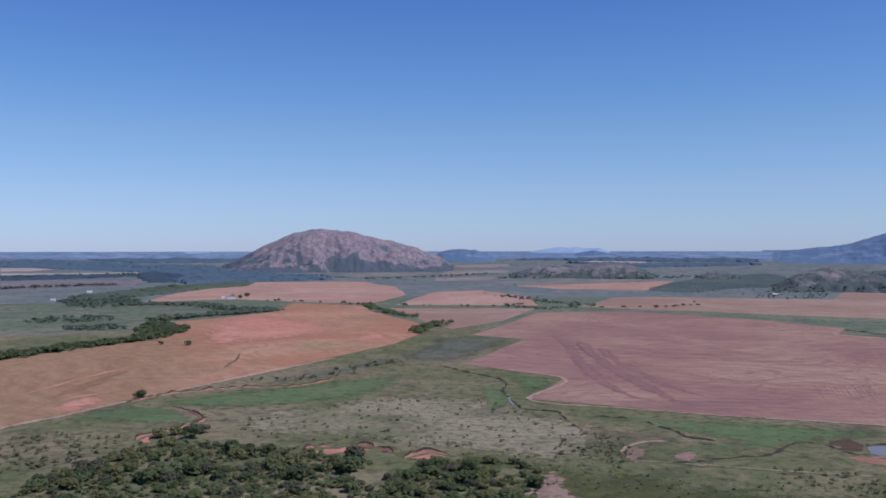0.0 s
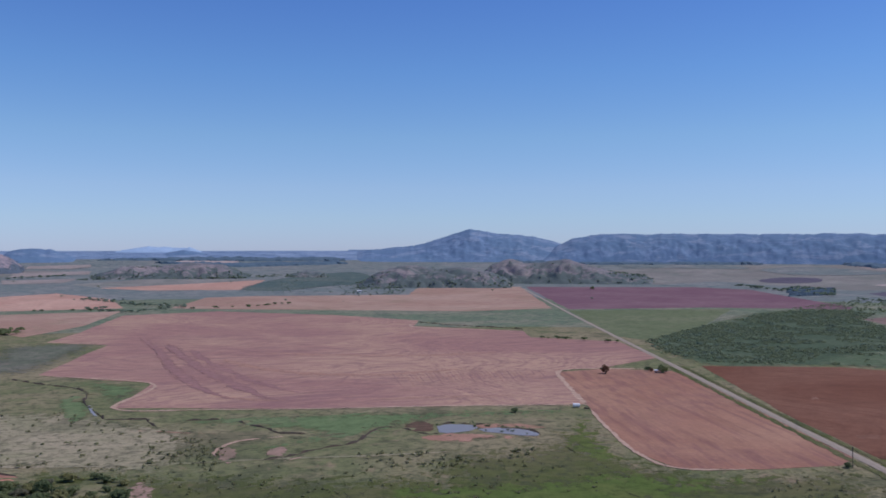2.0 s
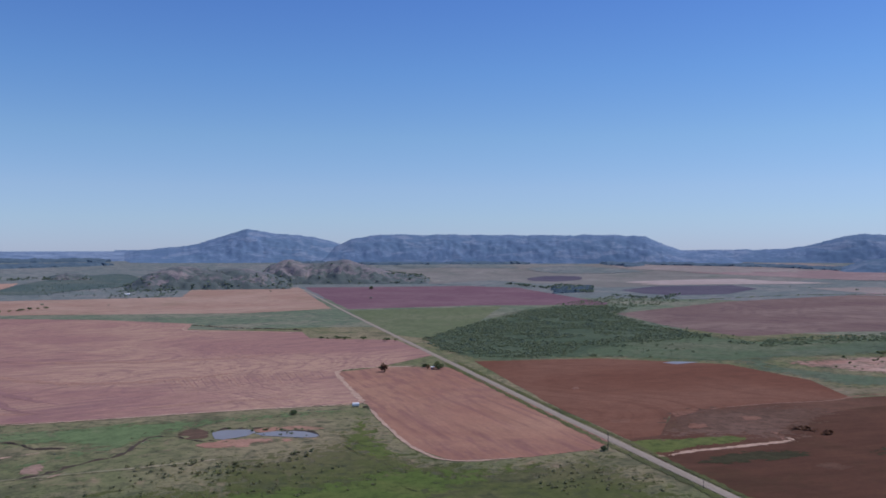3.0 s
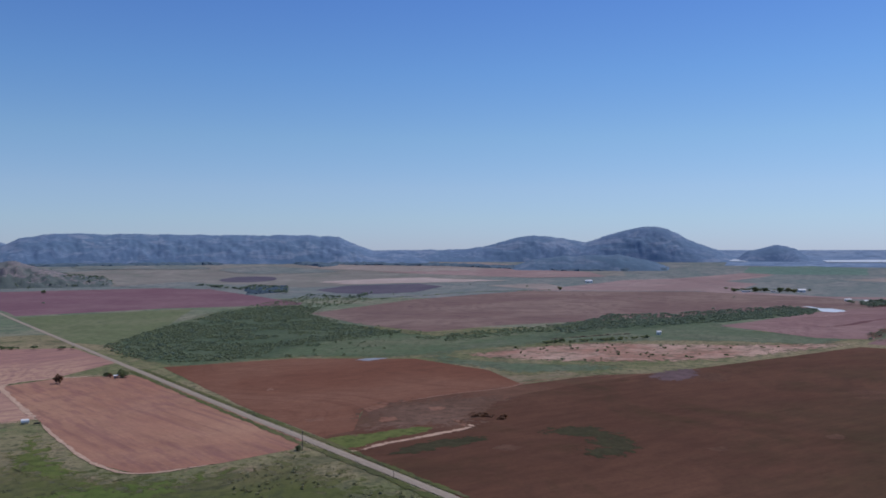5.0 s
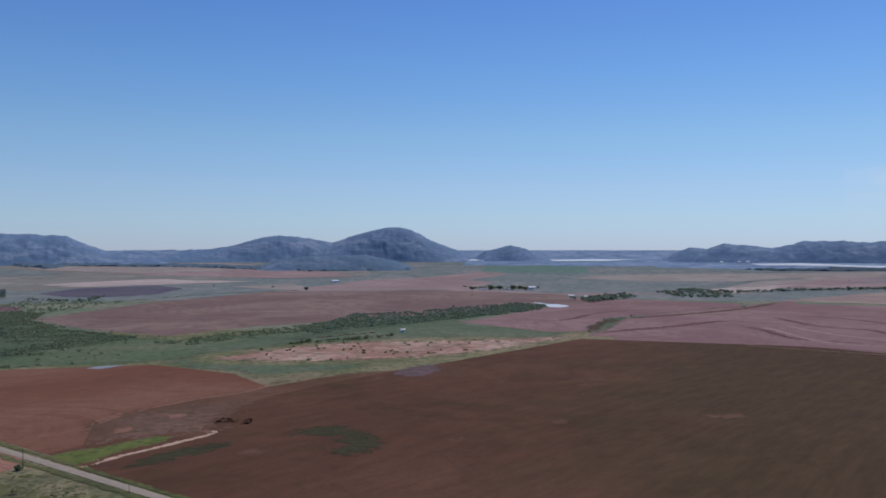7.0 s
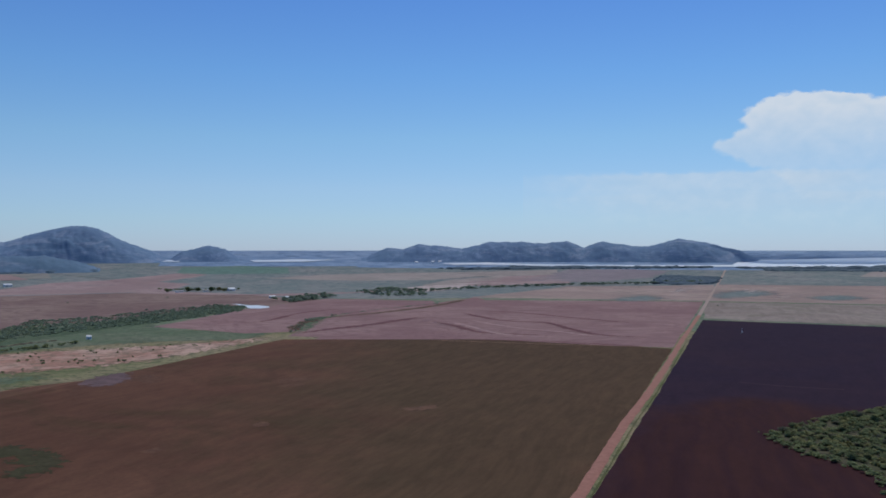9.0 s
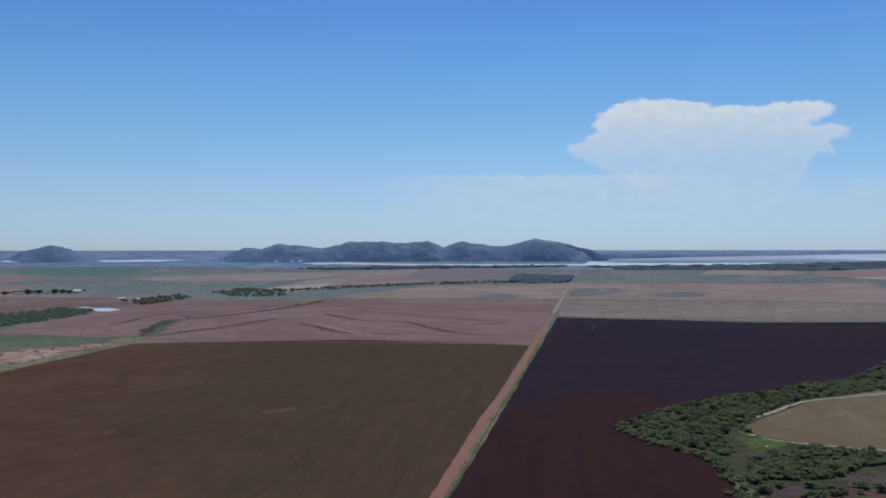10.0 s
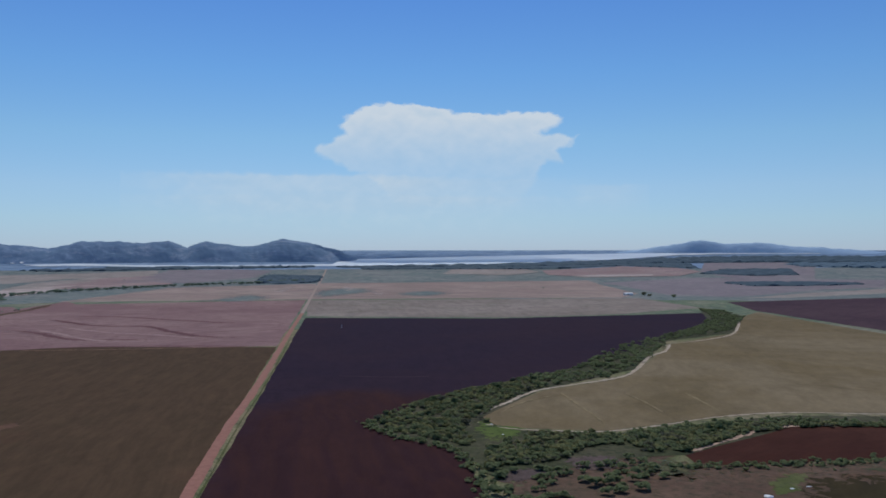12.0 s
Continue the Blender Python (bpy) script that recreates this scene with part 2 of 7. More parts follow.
RANKWEED = turf("dark_green_weeds", (0.052, 0.05, 0.026), (0.062, 0.053, 0.03), (0.043, 0.041, 0.022), (0.076, 0.046, 0.03), 0.3, 6)
# dark grass tone that carries the shade of shallow gullies
GULLYSHADE = turf("gully_shade", (0.045, 0.052, 0.028), (0.06, 0.062, 0.034), (0.035, 0.038, 0.02), (0.08, 0.065, 0.04), 0.3, 3)
ORANGE = soil("orange_soil", (0.425, 0.205, 0.12), (0.5, 0.29, 0.185), (0.345, 0.165, 0.098), 62, 8, (0.27, 0.225, 0.12), 0.7, swirl=45, speckle=0.08, other=((0.285, 0.18, 0.1), (0.365, 0.23, 0.135)))
PEACH = soil("peach_soil", (0.44, 0.258, 0.19), (0.53, 0.34, 0.252), (0.355, 0.2, 0.148), 8, 9, (0.26, 0.22, 0.155), 0.6, contrast=0.6, swirl=60, speckle=0.12)
DUNSOIL = soil("dun_stubble_soil", (0.345, 0.215, 0.155), (0.43, 0.3, 0.222), (0.27, 0.165, 0.125), 8, 8, (0.22, 0.19, 0.12), 0.5, contrast=0.65, swirl=50, speckle=0.12)
MAUVE = soil("mauve_soil", (0.318, 0.177, 0.144), (0.43, 0.276, 0.188), (0.222, 0.123, 0.12), 10, 5, contrast=0.6, swirl=70, speckle=0.16)
CLAY = soil("orange_pink_clay", (0.304, 0.155, 0.104), (0.38, 0.22, 0.142), (0.215, 0.11, 0.094), -69, 4, contrast=0.6, swirl=14, long=2.5, speckle=0.15)
MAROON = soil("maroon_soil", (0.179, 0.097, 0.113), (0.218, 0.132, 0.14), (0.144, 0.0804, 0.0954), 0, 9)
SLATE = soil("dark_slaty_soil", (0.1, 0.088, 0.112), (0.13, 0.115, 0.135), (0.078, 0.072, 0.095), 0, 12)
BRICK = soil("brick_soil", (0.165, 0.073, 0.045), (0.206, 0.105, 0.0684), (0.128, 0.057, 0.0365), 30, 6, contrast=0.2, swirl=45, speckle=0.14)
EARTH = soil("bare_red_brown_earth", (0.12, 0.058, 0.037), (0.165, 0.09, 0.06), (0.088, 0.046, 0.03), 30, 8, (0.1, 0.078, 0.046), 0.4, contrast=0.25, swirl=15, speckle=0.14)
BROWN = soil("brown_soil", (0.1, 0.049, 0.031), (0.13, 0.065, 0.041), (0.076, 0.041, 0.027), 26.6, 3.5, (0.058, 0.042, 0.021), 0.6, contrast=0.2, swirl=25, other=((0.068, 0.046, 0.026), (0.082, 0.054, 0.031)), speckle=0.14, long=1.7)
PURPLE = soil("dark_purple_soil", (0.0275, 0.0165, 0.0285), (0.034, 0.019, 0.028), (0.0225, 0.0138, 0.0248), 26.6, 6, contrast=0.22, swirl=25, long=1.7, other=((0.0374, 0.0153, 0.0153), (0.0493, 0.0195, 0.0153)), speckle=0.12)
ROSE = soil("rose_soil", (0.186, 0.122, 0.104), (0.251, 0.18, 0.146), (0.13, 0.0848, 0.0811), 80, 15, contrast=0.75)
PINKROSE = soil("pink_contour_soil", (0.218, 0.13, 0.124), (0.282, 0.185, 0.167), (0.17, 0.097, 0.096), 80, 10, contrast=0.6, swirl=60, speckle=0.1)
STUBBLE = soil("peach_stubble", (0.29, 0.21, 0.18), (0.36, 0.272, 0.228), (0.215, 0.165, 0.14), -28, 14, (0.2, 0.185, 0.14), 0.5, contrast=0.7, swirl=5)
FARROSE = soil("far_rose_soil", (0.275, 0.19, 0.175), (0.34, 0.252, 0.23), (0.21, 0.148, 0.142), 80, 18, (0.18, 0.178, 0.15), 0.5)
DARKRED = soil("dark_red_soil", (0.056, 0.0205, 0.0138), (0.082, 0.036, 0.024), (0.038, 0.0145, 0.0115), 80, 10, contrast=0.3, swirl=15)
DARKMAROON = soil("dull_maroon_soil", (0.064, 0.037, 0.045), (0.084, 0.05, 0.056), (0.048, 0.03, 0.038), 80, 12, contrast=0.3, swirl=15)
TAN = soil("tan_stubble", (0.205, 0.192, 0.165), (0.265, 0.25, 0.216), (0.155, 0.15, 0.132), 80, 14, (0.13, 0.158, 0.125), 0.75)
DRYSTUBBLE = soil("dry_tan_stubble", (0.228, 0.184, 0.152), (0.285, 0.238, 0.2), (0.176, 0.142, 0.12), 26.6, 12, (0.15, 0.145, 0.1), 0.6, long=3.0)
SAND = turf("pale_sand", (0.42, 0.34, 0.25), (0.47, 0.39, 0.3), (0.33, 0.26, 0.18), (0.3, 0.245, 0.16), 0.4, 4)
KHAKI = soil("khaki_crop", (0.166, 0.123, 0.064), (0.215, 0.166, 0.1), (0.122, 0.094, 0.052), 40, 16, contrast=0.3, swirl=15)
KHAKIPALE = turf("pale_worn_crop", (0.215, 0.168, 0.09), (0.25, 0.195, 0.11), (0.17, 0.135, 0.07), (0.2, 0.15, 0.08), 0.4, 5)
# far pasture, with still more haze in the colour
HAZEGRASS = turf("hazy_far_grass", (0.158, 0.188, 0.17), (0.222, 0.222, 0.202), (0.112, 0.138, 0.135), (0.262, 0.226, 0.208), 0.4, 18)
# the plain's blue is haze put into its base colour
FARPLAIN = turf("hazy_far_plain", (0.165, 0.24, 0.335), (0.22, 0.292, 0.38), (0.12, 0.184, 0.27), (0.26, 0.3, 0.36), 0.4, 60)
SCRUBGRASS = turf("scrubby_grass", (0.1, 0.138, 0.076), (0.15, 0.163, 0.1), (0.07, 0.09, 0.05), (0.2, 0.17, 0.125), 0.35, 6)
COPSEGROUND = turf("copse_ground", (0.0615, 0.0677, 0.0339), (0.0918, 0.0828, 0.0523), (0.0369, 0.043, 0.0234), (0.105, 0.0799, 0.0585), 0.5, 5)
CLAYTRACK = turf("faint_clay_track", (0.235, 0.135, 0.095), (0.27, 0.165, 0.12), (0.17, 0.1, 0.068), (0.15, 0.095, 0.06), 0.4, 4)
BROWNWEED = soil("weedy_brown_soil", (0.0489, 0.0371, 0.0176), (0.0684, 0.0538, 0.0274), (0.0343, 0.0274, 0.0146), 60, 10, ragged=True)
PINKBARE = turf("pink_bare_earth", (0.3, 0.2, 0.15), (0.36, 0.255, 0.195), (0.17, 0.135, 0.09), (0.22, 0.18, 0.12), 0.45, 5)
REDMUD = turf("red_mud", (0.32, 0.17, 0.12), (0.36, 0.21, 0.15), (0.22, 0.15, 0.09), (0.2, 0.19, 0.1), 0.4, 5)
REDEARTH = turf("red_bare_earth", (0.53, 0.235, 0.158), (0.57, 0.29, 0.2), (0.45, 0.205, 0.138), (0.56, 0.33, 0.23), 0.4, 9)
DIRT = turf("pale_dirt", (0.44, 0.305, 0.22), (0.48, 0.34, 0.25), (0.36, 0.24, 0.17), (0.33, 0.235, 0.155), 0.4, 4)
REDBANK = plain("red_bank_earth", (0.45, 0.23, 0.16), (0.34, 0.165, 0.115), 3.0)
DARKBANK = plain("dark_bank", (0.045, 0.038, 0.03), (0.07, 0.05, 0.035), 2.0)
ASPHALT = plain("worn_asphalt", (0.335, 0.28, 0.21), (0.27, 0.22, 0.165), 1.5)
PALEROAD = plain("pale_dirt_road", (0.33, 0.25, 0.2), (0.28, 0.2, 0.16), 2.5)
REDROAD = plain("red_dirt_road", (0.315, 0.15, 0.105), (0.25, 0.11, 0.077), 2.5)
LEAF = leafy("scrub_leaves", (0.155, 0.19, 0.088), (0.228, 0.266, 0.126))
DARKLEAF = leafy("dark_leaves", (0.085, 0.12, 0.058), (0.17, 0.215, 0.1))
OLIVE = leafy("olive_leaves", (0.2, 0.2, 0.082), (0.3, 0.298, 0.135))
TWIGS = leafy("bare_grey_twigs", (0.125, 0.13, 0.08), (0.21, 0.205, 0.135))
# leaf colour paled and blued by distance haze
SLOPELEAF = leafy("hazy_slope_leaves", (0.17, 0.21, 0.225), (0.24, 0.28, 0.29))
TUFTLEAF = leafy("dry_tufts", (0.17, 0.18, 0.09), (0.28, 0.28, 0.15))
FARLEAF = leafy("far_leaves", (0.132, 0.19, 0.138), (0.218, 0.282, 0.196))
SCRUBLEAF = leafy("grey_green_scrub", (0.165, 0.215, 0.125), (0.265, 0.325, 0.195))
RUSTLEAF = leafy("rusty_dry_leaves", (0.13, 0.065, 0.04), (0.22, 0.12, 0.075))
BARK = plain("bark", (0.07, 0.055, 0.045), (0.11, 0.09, 0.075), 0.3)
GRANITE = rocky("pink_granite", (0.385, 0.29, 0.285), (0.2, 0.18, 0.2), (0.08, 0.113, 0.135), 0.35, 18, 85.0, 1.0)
OUTCROP = rocky("outcrop_granite", (0.262, 0.218, 0.216), (0.145, 0.14, 0.15), (0.08, 0.108, 0.1), 0.55, 7, 40.0, 0.8, (0.095, 0.122, 0.112), (0.32, 0.262, 0.25))
# the blue of these far hills is haze mixed into their base colours
HAZEHILL = rocky("haze_blue_hills", (0.188, 0.265, 0.362), (0.145, 0.216, 0.312), (0.11, 0.18, 0.272), 0.45, 9, 0.0, 0.18, (0.105, 0.18, 0.262), (0.25, 0.305, 0.378))
PALEHAZEHILL = rocky("haze_pale_hills", (0.355, 0.48, 0.6), (0.32, 0.44, 0.565), (0.28, 0.395, 0.515), 0.4, 60, 0.0, 0.2)
# woods on the far plain, haze tint included in both tones
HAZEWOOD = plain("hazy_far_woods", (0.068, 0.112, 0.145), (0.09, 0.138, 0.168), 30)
# foothill woods, with a thinner haze tint in the colour
FOOTHILL = rocky("hazy_wooded_foothill", (0.145, 0.212, 0.29), (0.112, 0.176, 0.252), (0.086, 0.145, 0.21), 0.45, 9, 0.0, 0.18, (0.084, 0.15, 0.205), (0.195, 0.242, 0.3))
# far woods and fields: their tones include some blue or pale haze
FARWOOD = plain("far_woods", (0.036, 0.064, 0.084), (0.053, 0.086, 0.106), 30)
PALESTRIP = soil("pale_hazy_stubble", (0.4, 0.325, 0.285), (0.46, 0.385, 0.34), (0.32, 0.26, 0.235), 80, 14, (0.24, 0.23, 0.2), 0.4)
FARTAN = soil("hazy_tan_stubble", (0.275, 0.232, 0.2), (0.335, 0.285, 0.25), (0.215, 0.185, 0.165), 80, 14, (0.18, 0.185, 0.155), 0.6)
LILACFIELD = soil("hazy_lilac_field", (0.215, 0.18, 0.185), (0.26, 0.22, 0.22), (0.165, 0.145, 0.155), 80, 14, (0.16, 0.17, 0.15), 0.6)
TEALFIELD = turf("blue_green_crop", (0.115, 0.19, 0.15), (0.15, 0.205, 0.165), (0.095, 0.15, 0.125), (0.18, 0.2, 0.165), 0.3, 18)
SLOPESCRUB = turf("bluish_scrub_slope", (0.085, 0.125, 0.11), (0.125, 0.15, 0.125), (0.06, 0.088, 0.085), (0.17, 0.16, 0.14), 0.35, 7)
WATER = Mat("lake_water", 0.45)
WATER.b.inputs["Specular IOR Level"].default_value = 0.2
WATER = WATER.done(WATER.mix(WATER.noise(40), (0.52, 0.575, 0.59), (0.59, 0.64, 0.645)), WATER.noise(6, 3), 0.03, 0.1)
POND = Mat("pond_water", 0.35)
POND.b.inputs["Specular IOR Level"].default_value = 0.1
POND = POND.done(POND.mix(POND.noise(15), (0.2, 0.195, 0.19), (0.255, 0.25, 0.24)), POND.noise(3, 3), 0.03, 0.1)
WHITEWALL = plain("white_sheet_metal", (0.78, 0.78, 0.76), (0.68, 0.68, 0.66), 2.0, 0.5)
GREYROOF = plain("grey_roof", (0.3, 0.29, 0.28), (0.22, 0.21, 0.2), 2.0, 0.6)

# ---- ground ----
FLAT, RISE = 2500.0, 2300.0


def height(x, y):
    """The plain is level, and past two and a half kilometres rises gently to an upland."""
    q = math.hypot(x, y) - FLAT
    if q <= 0:
        return 0.0
    d = FLAT + RISE * q / max(RISE - q, 1.0)
    return 117.0 * (1 - (FLAT + q) / d)


def link(name, verts, faces, mat, parent=None, smooth=False, cover=None):
    me = bpy.data.meshes.new(name)
    me.from_pydata(verts, [], faces)
    if mat:
        me.materials.append(mat)
    if smooth:
        me.polygons.foreach_set("use_smooth", [True] * len(me.polygons))
    me.attributes.new("cover", "FLOAT", "POINT").data.foreach_set("value", cover or [1.0] * len(verts))
    ob = new(name, me)
    if parent:
        ob.parent = parent
    return ob


def rim(bearing):
    """How far off the plain ends against the sky, by bearing in degrees."""
    b = (bearing + 180) % 360 - 180
    return 4681.0 + 72.0 * min(max((b - 38) / 30, 0), 1)


def ground_sheet():
    radii = [0, 110, 220, 360] + [360 * 1.06 ** k for k in range(1, 35)] + [2650 + 45 * k for k in range(0, 47)]
    radii = sorted(r for r in radii if r < 4740) + [4740]
    n = 360
    verts, faces = [(0, 0, 0)], []
    for r in radii[1:]:
        for k in range(n):
            a = 2 * math.pi * k / n
            q = min(r, rim(math.degrees(a)))
            verts.append((q * math.sin(a), q * math.cos(a), height(q * math.sin(a), q * math.cos(a))))
    for k in range(n):
        faces.append((0, 1 + (k + 1) % n, 1 + k))
    for j in range(len(radii) - 2):
        a, b = 1 + j * n, 1 + (j + 1) * n
        for k in range(n):
            faces.append((a + k, a + (k + 1) % n, b + (k + 1) % n, b + k))
    ob = link("ground", verts, faces, GRASS)
    # the outermost rings take the haze-tinted colour
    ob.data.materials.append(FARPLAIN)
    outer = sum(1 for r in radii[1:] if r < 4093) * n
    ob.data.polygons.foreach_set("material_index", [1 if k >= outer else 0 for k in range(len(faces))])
    return tagged(ob, "open plain of green and dry rough pasture", "ground", kind="structure")


ground_sheet()

from mathutils.geometry import delaunay_2d_cdt  # noqa


def smooth_line(pts, closed, step):
    """A flowing line through the points."""
    out, n = [], len(pts)
    for i in range(n if closed else n - 1):
        p = [Vector(pts[j % n]) if closed else Vector(pts[min(max(j, 0), n - 1)]) for j in (i - 1, i, i + 1, i + 2)]
        k = max(1, int((p[2] - p[1]).length / step))
        for s in range(k):
            t = s / k
            out.append(0.5 * (2 * p[1] + (p[2] - p[0]) * t + (2 * p[0] - 5 * p[1] + 4 * p[2] - p[3]) * t * t
                              + (3 * p[1] - p[0] - 3 * p[2] + p[3]) * t ** 3))
    if not closed:
        out.append(Vector(pts[-1]))
    return out


def straight_line(pts, step):
    out, n = [], len(pts)
    for i in range(n):
        a, b = Vector(pts[i]), Vector(pts[(i + 1) % n])
        k = max(1, int((b - a).length / step))
        out += [a.lerp(b, s / k) for s in range(k)]
    return out


def lift(x, y, level):
    """How high one layer of ground cover lies over the earth."""
    return (0.022 + 0.036 * level + 0.00027 * LAID[0]) * (1 + max(0.0, math.hypot(x, y) - 2300) / 130)


LAID = [0]


def far_of(pts):
    return sum(math.hypot(*p) for p in pts) / len(pts)


def patch(name, pts, mat, level, label="", category="field", curved=False, wobble=1.0, kind="structure", fray=36.0, mesh=108.0, soft=0.18):
    """A piece of ground cover of its own outline, laid on the plain."""
    LAID[0] += 1
    step = max(7.0, far_of(pts) / 60)
    line = smooth_line(pts, True, step) if curved else straight_line(pts, step)
    amp = wobble * step * 0.12
    line = [p + amp * noise.noise_vector((p.x / (step * 2.5), p.y / (step * 2.5), level)).xy for p in line]
    xs, ys = [p.x for p in line], [p.y for p in line]
    wide = max(max(xs) - min(xs), max(ys) - min(ys))
    far_out = max(math.hypot(p.x, p.y) for p in line) > 2400
    grid = max(5.4, wide / 36) if curved else min(max(mesh, wide / 40 if mesh > 50 else 0), 75.0 if far_out else 1e9)
    inner = [Vector((min(xs) + grid * i, min(ys) + grid * j)) for i in range(1, int((max(xs) - min(xs)) / grid) + 1)
             for j in range(1, int((max(ys) - min(ys)) / grid) + 1)]
    v, _, f, orig, *_ = delaunay_2d_cdt(line + inner, [], [list(range(len(line)))], 1, 0.01)
    cover = None
    if curved:
        rimline = np.array([(p.x, p.y) for p in line])
        fade = min(max(soft * wide, 5.4), fray)
        deep = [float(np.hypot(rimline[:, 0] - p.x, rimline[:, 1] - p.y).min()) for p in v]
        fade = max(min(fade, 0.8 * max(deep)), 0.9)
        cover = [1.1 * min(1.0, d / fade) for d in deep]
    verts = [(p.x, p.y, height(p.x, p.y) + lift(p.x, p.y, level)) for p in v]
    used = [k for k in f if len(k) == 3]
    flip = [k if (v[k[1]] - v[k[0]]).cross(v[k[2]] - v[k[0]]) > 0 else k[::-1] for k in used]
    ob = link(name, verts, flip, mat, cover=cover)
    ob.data.update()
    return tagged(ob, label, category, kind=kind)


def blend_in(ob, poly, soft):
    """Marks where one earth passes into another: inside an outline, softly."""
    line = np.array([(p.x, p.y) for p in straight_line(poly, 14.0)])
    out = []
    for v in ob.data.vertices:
        d = float(np.hypot(line[:, 0] - v.co.x, line[:, 1] - v.co.y).min())
        out.append(min(1.0, max(0.0, 0.5 + (d if inside(v.co, poly) else -d) / soft)))
    ob.data.attributes.new("blend", "FLOAT", "POINT").data.foreach_set("value", out)


def inside(p, poly):
    hit, n = False, len(poly)
    for i in range(n):
        (ax, ay), (bx, by) = poly[i], poly[(i + 1) % n]
        if (ay > p[1]) != (by > p[1]) and p[0] < (bx - ax) * (p[1] - ay) / (by - ay) + ax:
            hit = not hit
    return hit


def ribbon(name, pts, width, mat, level, label="", category="track", curved=True, ragged=0.25, crown=0.0, kind="structure", soft=False):
    """A road, track or verge along a line."""
    LAID[0] += 1
    step = max(5.4, far_of(pts) / 80)
    line = smooth_line(pts, False, step) if curved else straight_line(pts, step)
    if not curved:
        n = len(pts)
        line, q = [], [Vector(p) for p in pts]
        for a, b in zip(q, q[1:]):
            k = max(1, int((b - a).length / step))
            line += [a.lerp(b, s / k) for s in range(k)]
        line.append(q[-1])
    verts, faces = [], []
    for i, p in enumerate(line):
        d = (line[min(i + 1, len(line) - 1)] - line[max(i - 1, 0)]).normalized()
        side = Vector((d.y, -d.x))
        for k in (-1, 0, 1):
            w = width / 2 * (1 + ragged * noise.noise((p.x / 16, p.y / 16, k * 7.0 + level)))
            if ragged > 0.8:
                w *= min(1.0, (i + 0.2) / 6, (len(line) - 0.8 - i) / 6) ** 0.7
            q = p + side * w * k
            verts.append((q.x, q.y, height(q.x, q.y) + lift(q.x, q.y, level) + (crown if k == 0 else 0)))
    for i in range(len(line) - 1):
        a, b = 3 * i, 3 * i + 3
        faces += [(a, a + 1, b + 1, b), (a + 1, a + 2, b + 2, b + 1)]
    faces = [k[::-1] for k in faces]
    cover = [(0.3, 1.15, 0.3)[k % 3] * min(1.0, (k // 3 + 0.3) / 5, (len(line) - k // 3) / 5) for k in range(len(verts))] if soft else None
    return tagged(link(name, verts, faces, mat, cover=cover), label, category, kind=kind)


def sector(r0, r1, b0, b1):
    """An outline between two distances and two bearings."""
    inner = [(r0 * math.sin(radians(b)), r0 * math.cos(radians(b))) for b in range(b0, b1 + 1, 4)]
    outer = [(r1 * math.sin(radians(b)), r1 * math.cos(radians(b))) for b in range(b1, b0 - 1, -4)]
    return inner + outer


patch("plain", sector(1296, 3621, -60, 180), MIDGRASS, 0, "open bluish green pasture", "plain", wobble=9)
patch("plain", sector(2070, 4200, -60, 180), HAZEGRASS, 0.4, "far grey-green pasture", "plain", wobble=9)
# ---- fields ----
orange = patch("field", [(-513.4, 838.8), (-468, 910.8), (-423.5, 1019), (-386.3, 1093), (-367, 1220), (-434.2, 1391), (-373.3, 1483), (-316.8, 1616), (-323.6, 1868), (-169.2, 1793), (-131.2, 1613), (-39.4, 1366), (-30.8, 1201), (-59, 1071), (-114.3, 946.8), (-166.7, 837), (-211.3, 743.4), (-241.9, 678.1), (-267.8, 615.2), (-291.2, 566.6), (-309.8, 505.8)], ORANGE, 2, "terracotta ploughed field with faint green weeds", mesh=29.0)
blend_in(orange, [(-581.9, 901.8), (-441.2, 1062), (-357.8, 1127), (-270.2, 817.2), (-259.7, 678.1), (-279.7, 544.1), (-313, 485.3)], 234.0)
patch("field", [(-670, 1913), (-723.4, 2433), (-640.2, 2923), (-280.5, 2971), (-146.9, 2665), (-92.9, 2212), (-156.2, 1847), (-334.1, 1930), (-481.9, 2020)], PEACH, 2, "pale salmon ploughed field beside the farmstead")
patch("field", [(-99.7, 1809), (-29.2, 2327), (106, 2453), (203.6, 2129), (196.7, 1787)], PEACH, 2, "pale salmon field by the creek")
patch("field", [(-105.1, 1706), (185, 1703), (97.7, 1408), (13.1, 1260), (-21.6, 1366)], DUNSOIL, 2, "peach-brown ploughed field by the creek")
patch("field", [(38.9, 1177), (85.9, 1301), (173.7, 1593), (344.5, 1622), (508.5, 1440), (591.7, 1269), (542.3, 1179), (650.2, 1046), (611.6, 963), (682.9, 873), (618.1, 721.8), (524.2, 687.1), (470.7, 690.8), (424.3, 604.3), (385, 532.3), (306.4, 566.5), (188.8, 610.2), (67, 672.8), (109.6, 781.2), (22.3, 878.4), (104.4, 1116)], MAUVE, 3, "large mauve-pink ploughed field with curved furrows")
patch("field", [(463.1, 681.7), (515.9, 679.9), (564.1, 638.5), (533.7, 559.4), (464.8, 419.2), (421.6, 328.3), (399.1, 318.4), (355, 332.1), (317, 354.2), (320, 391.9), (359.3, 476.6), (387.4, 531.7), (426.8, 610.9)], CLAY, 3, "pink ploughed field beside the road")
patch("field", [(279.2, 1748), (416, 2090), (531.9, 2101), (900, 1991), (1078, 2322), (1384, 2240), (946.8, 1413), (766.8, 1417), (540.7, 1564), (357.7, 1683)], DUNSOIL, 2, "long pale peach stubble field")
patch("field", [(227.5, 2701), (794.5, 2971), (582.8, 2434), (338.6, 2524)], PEACH, 2, "small peach field below the rocks")
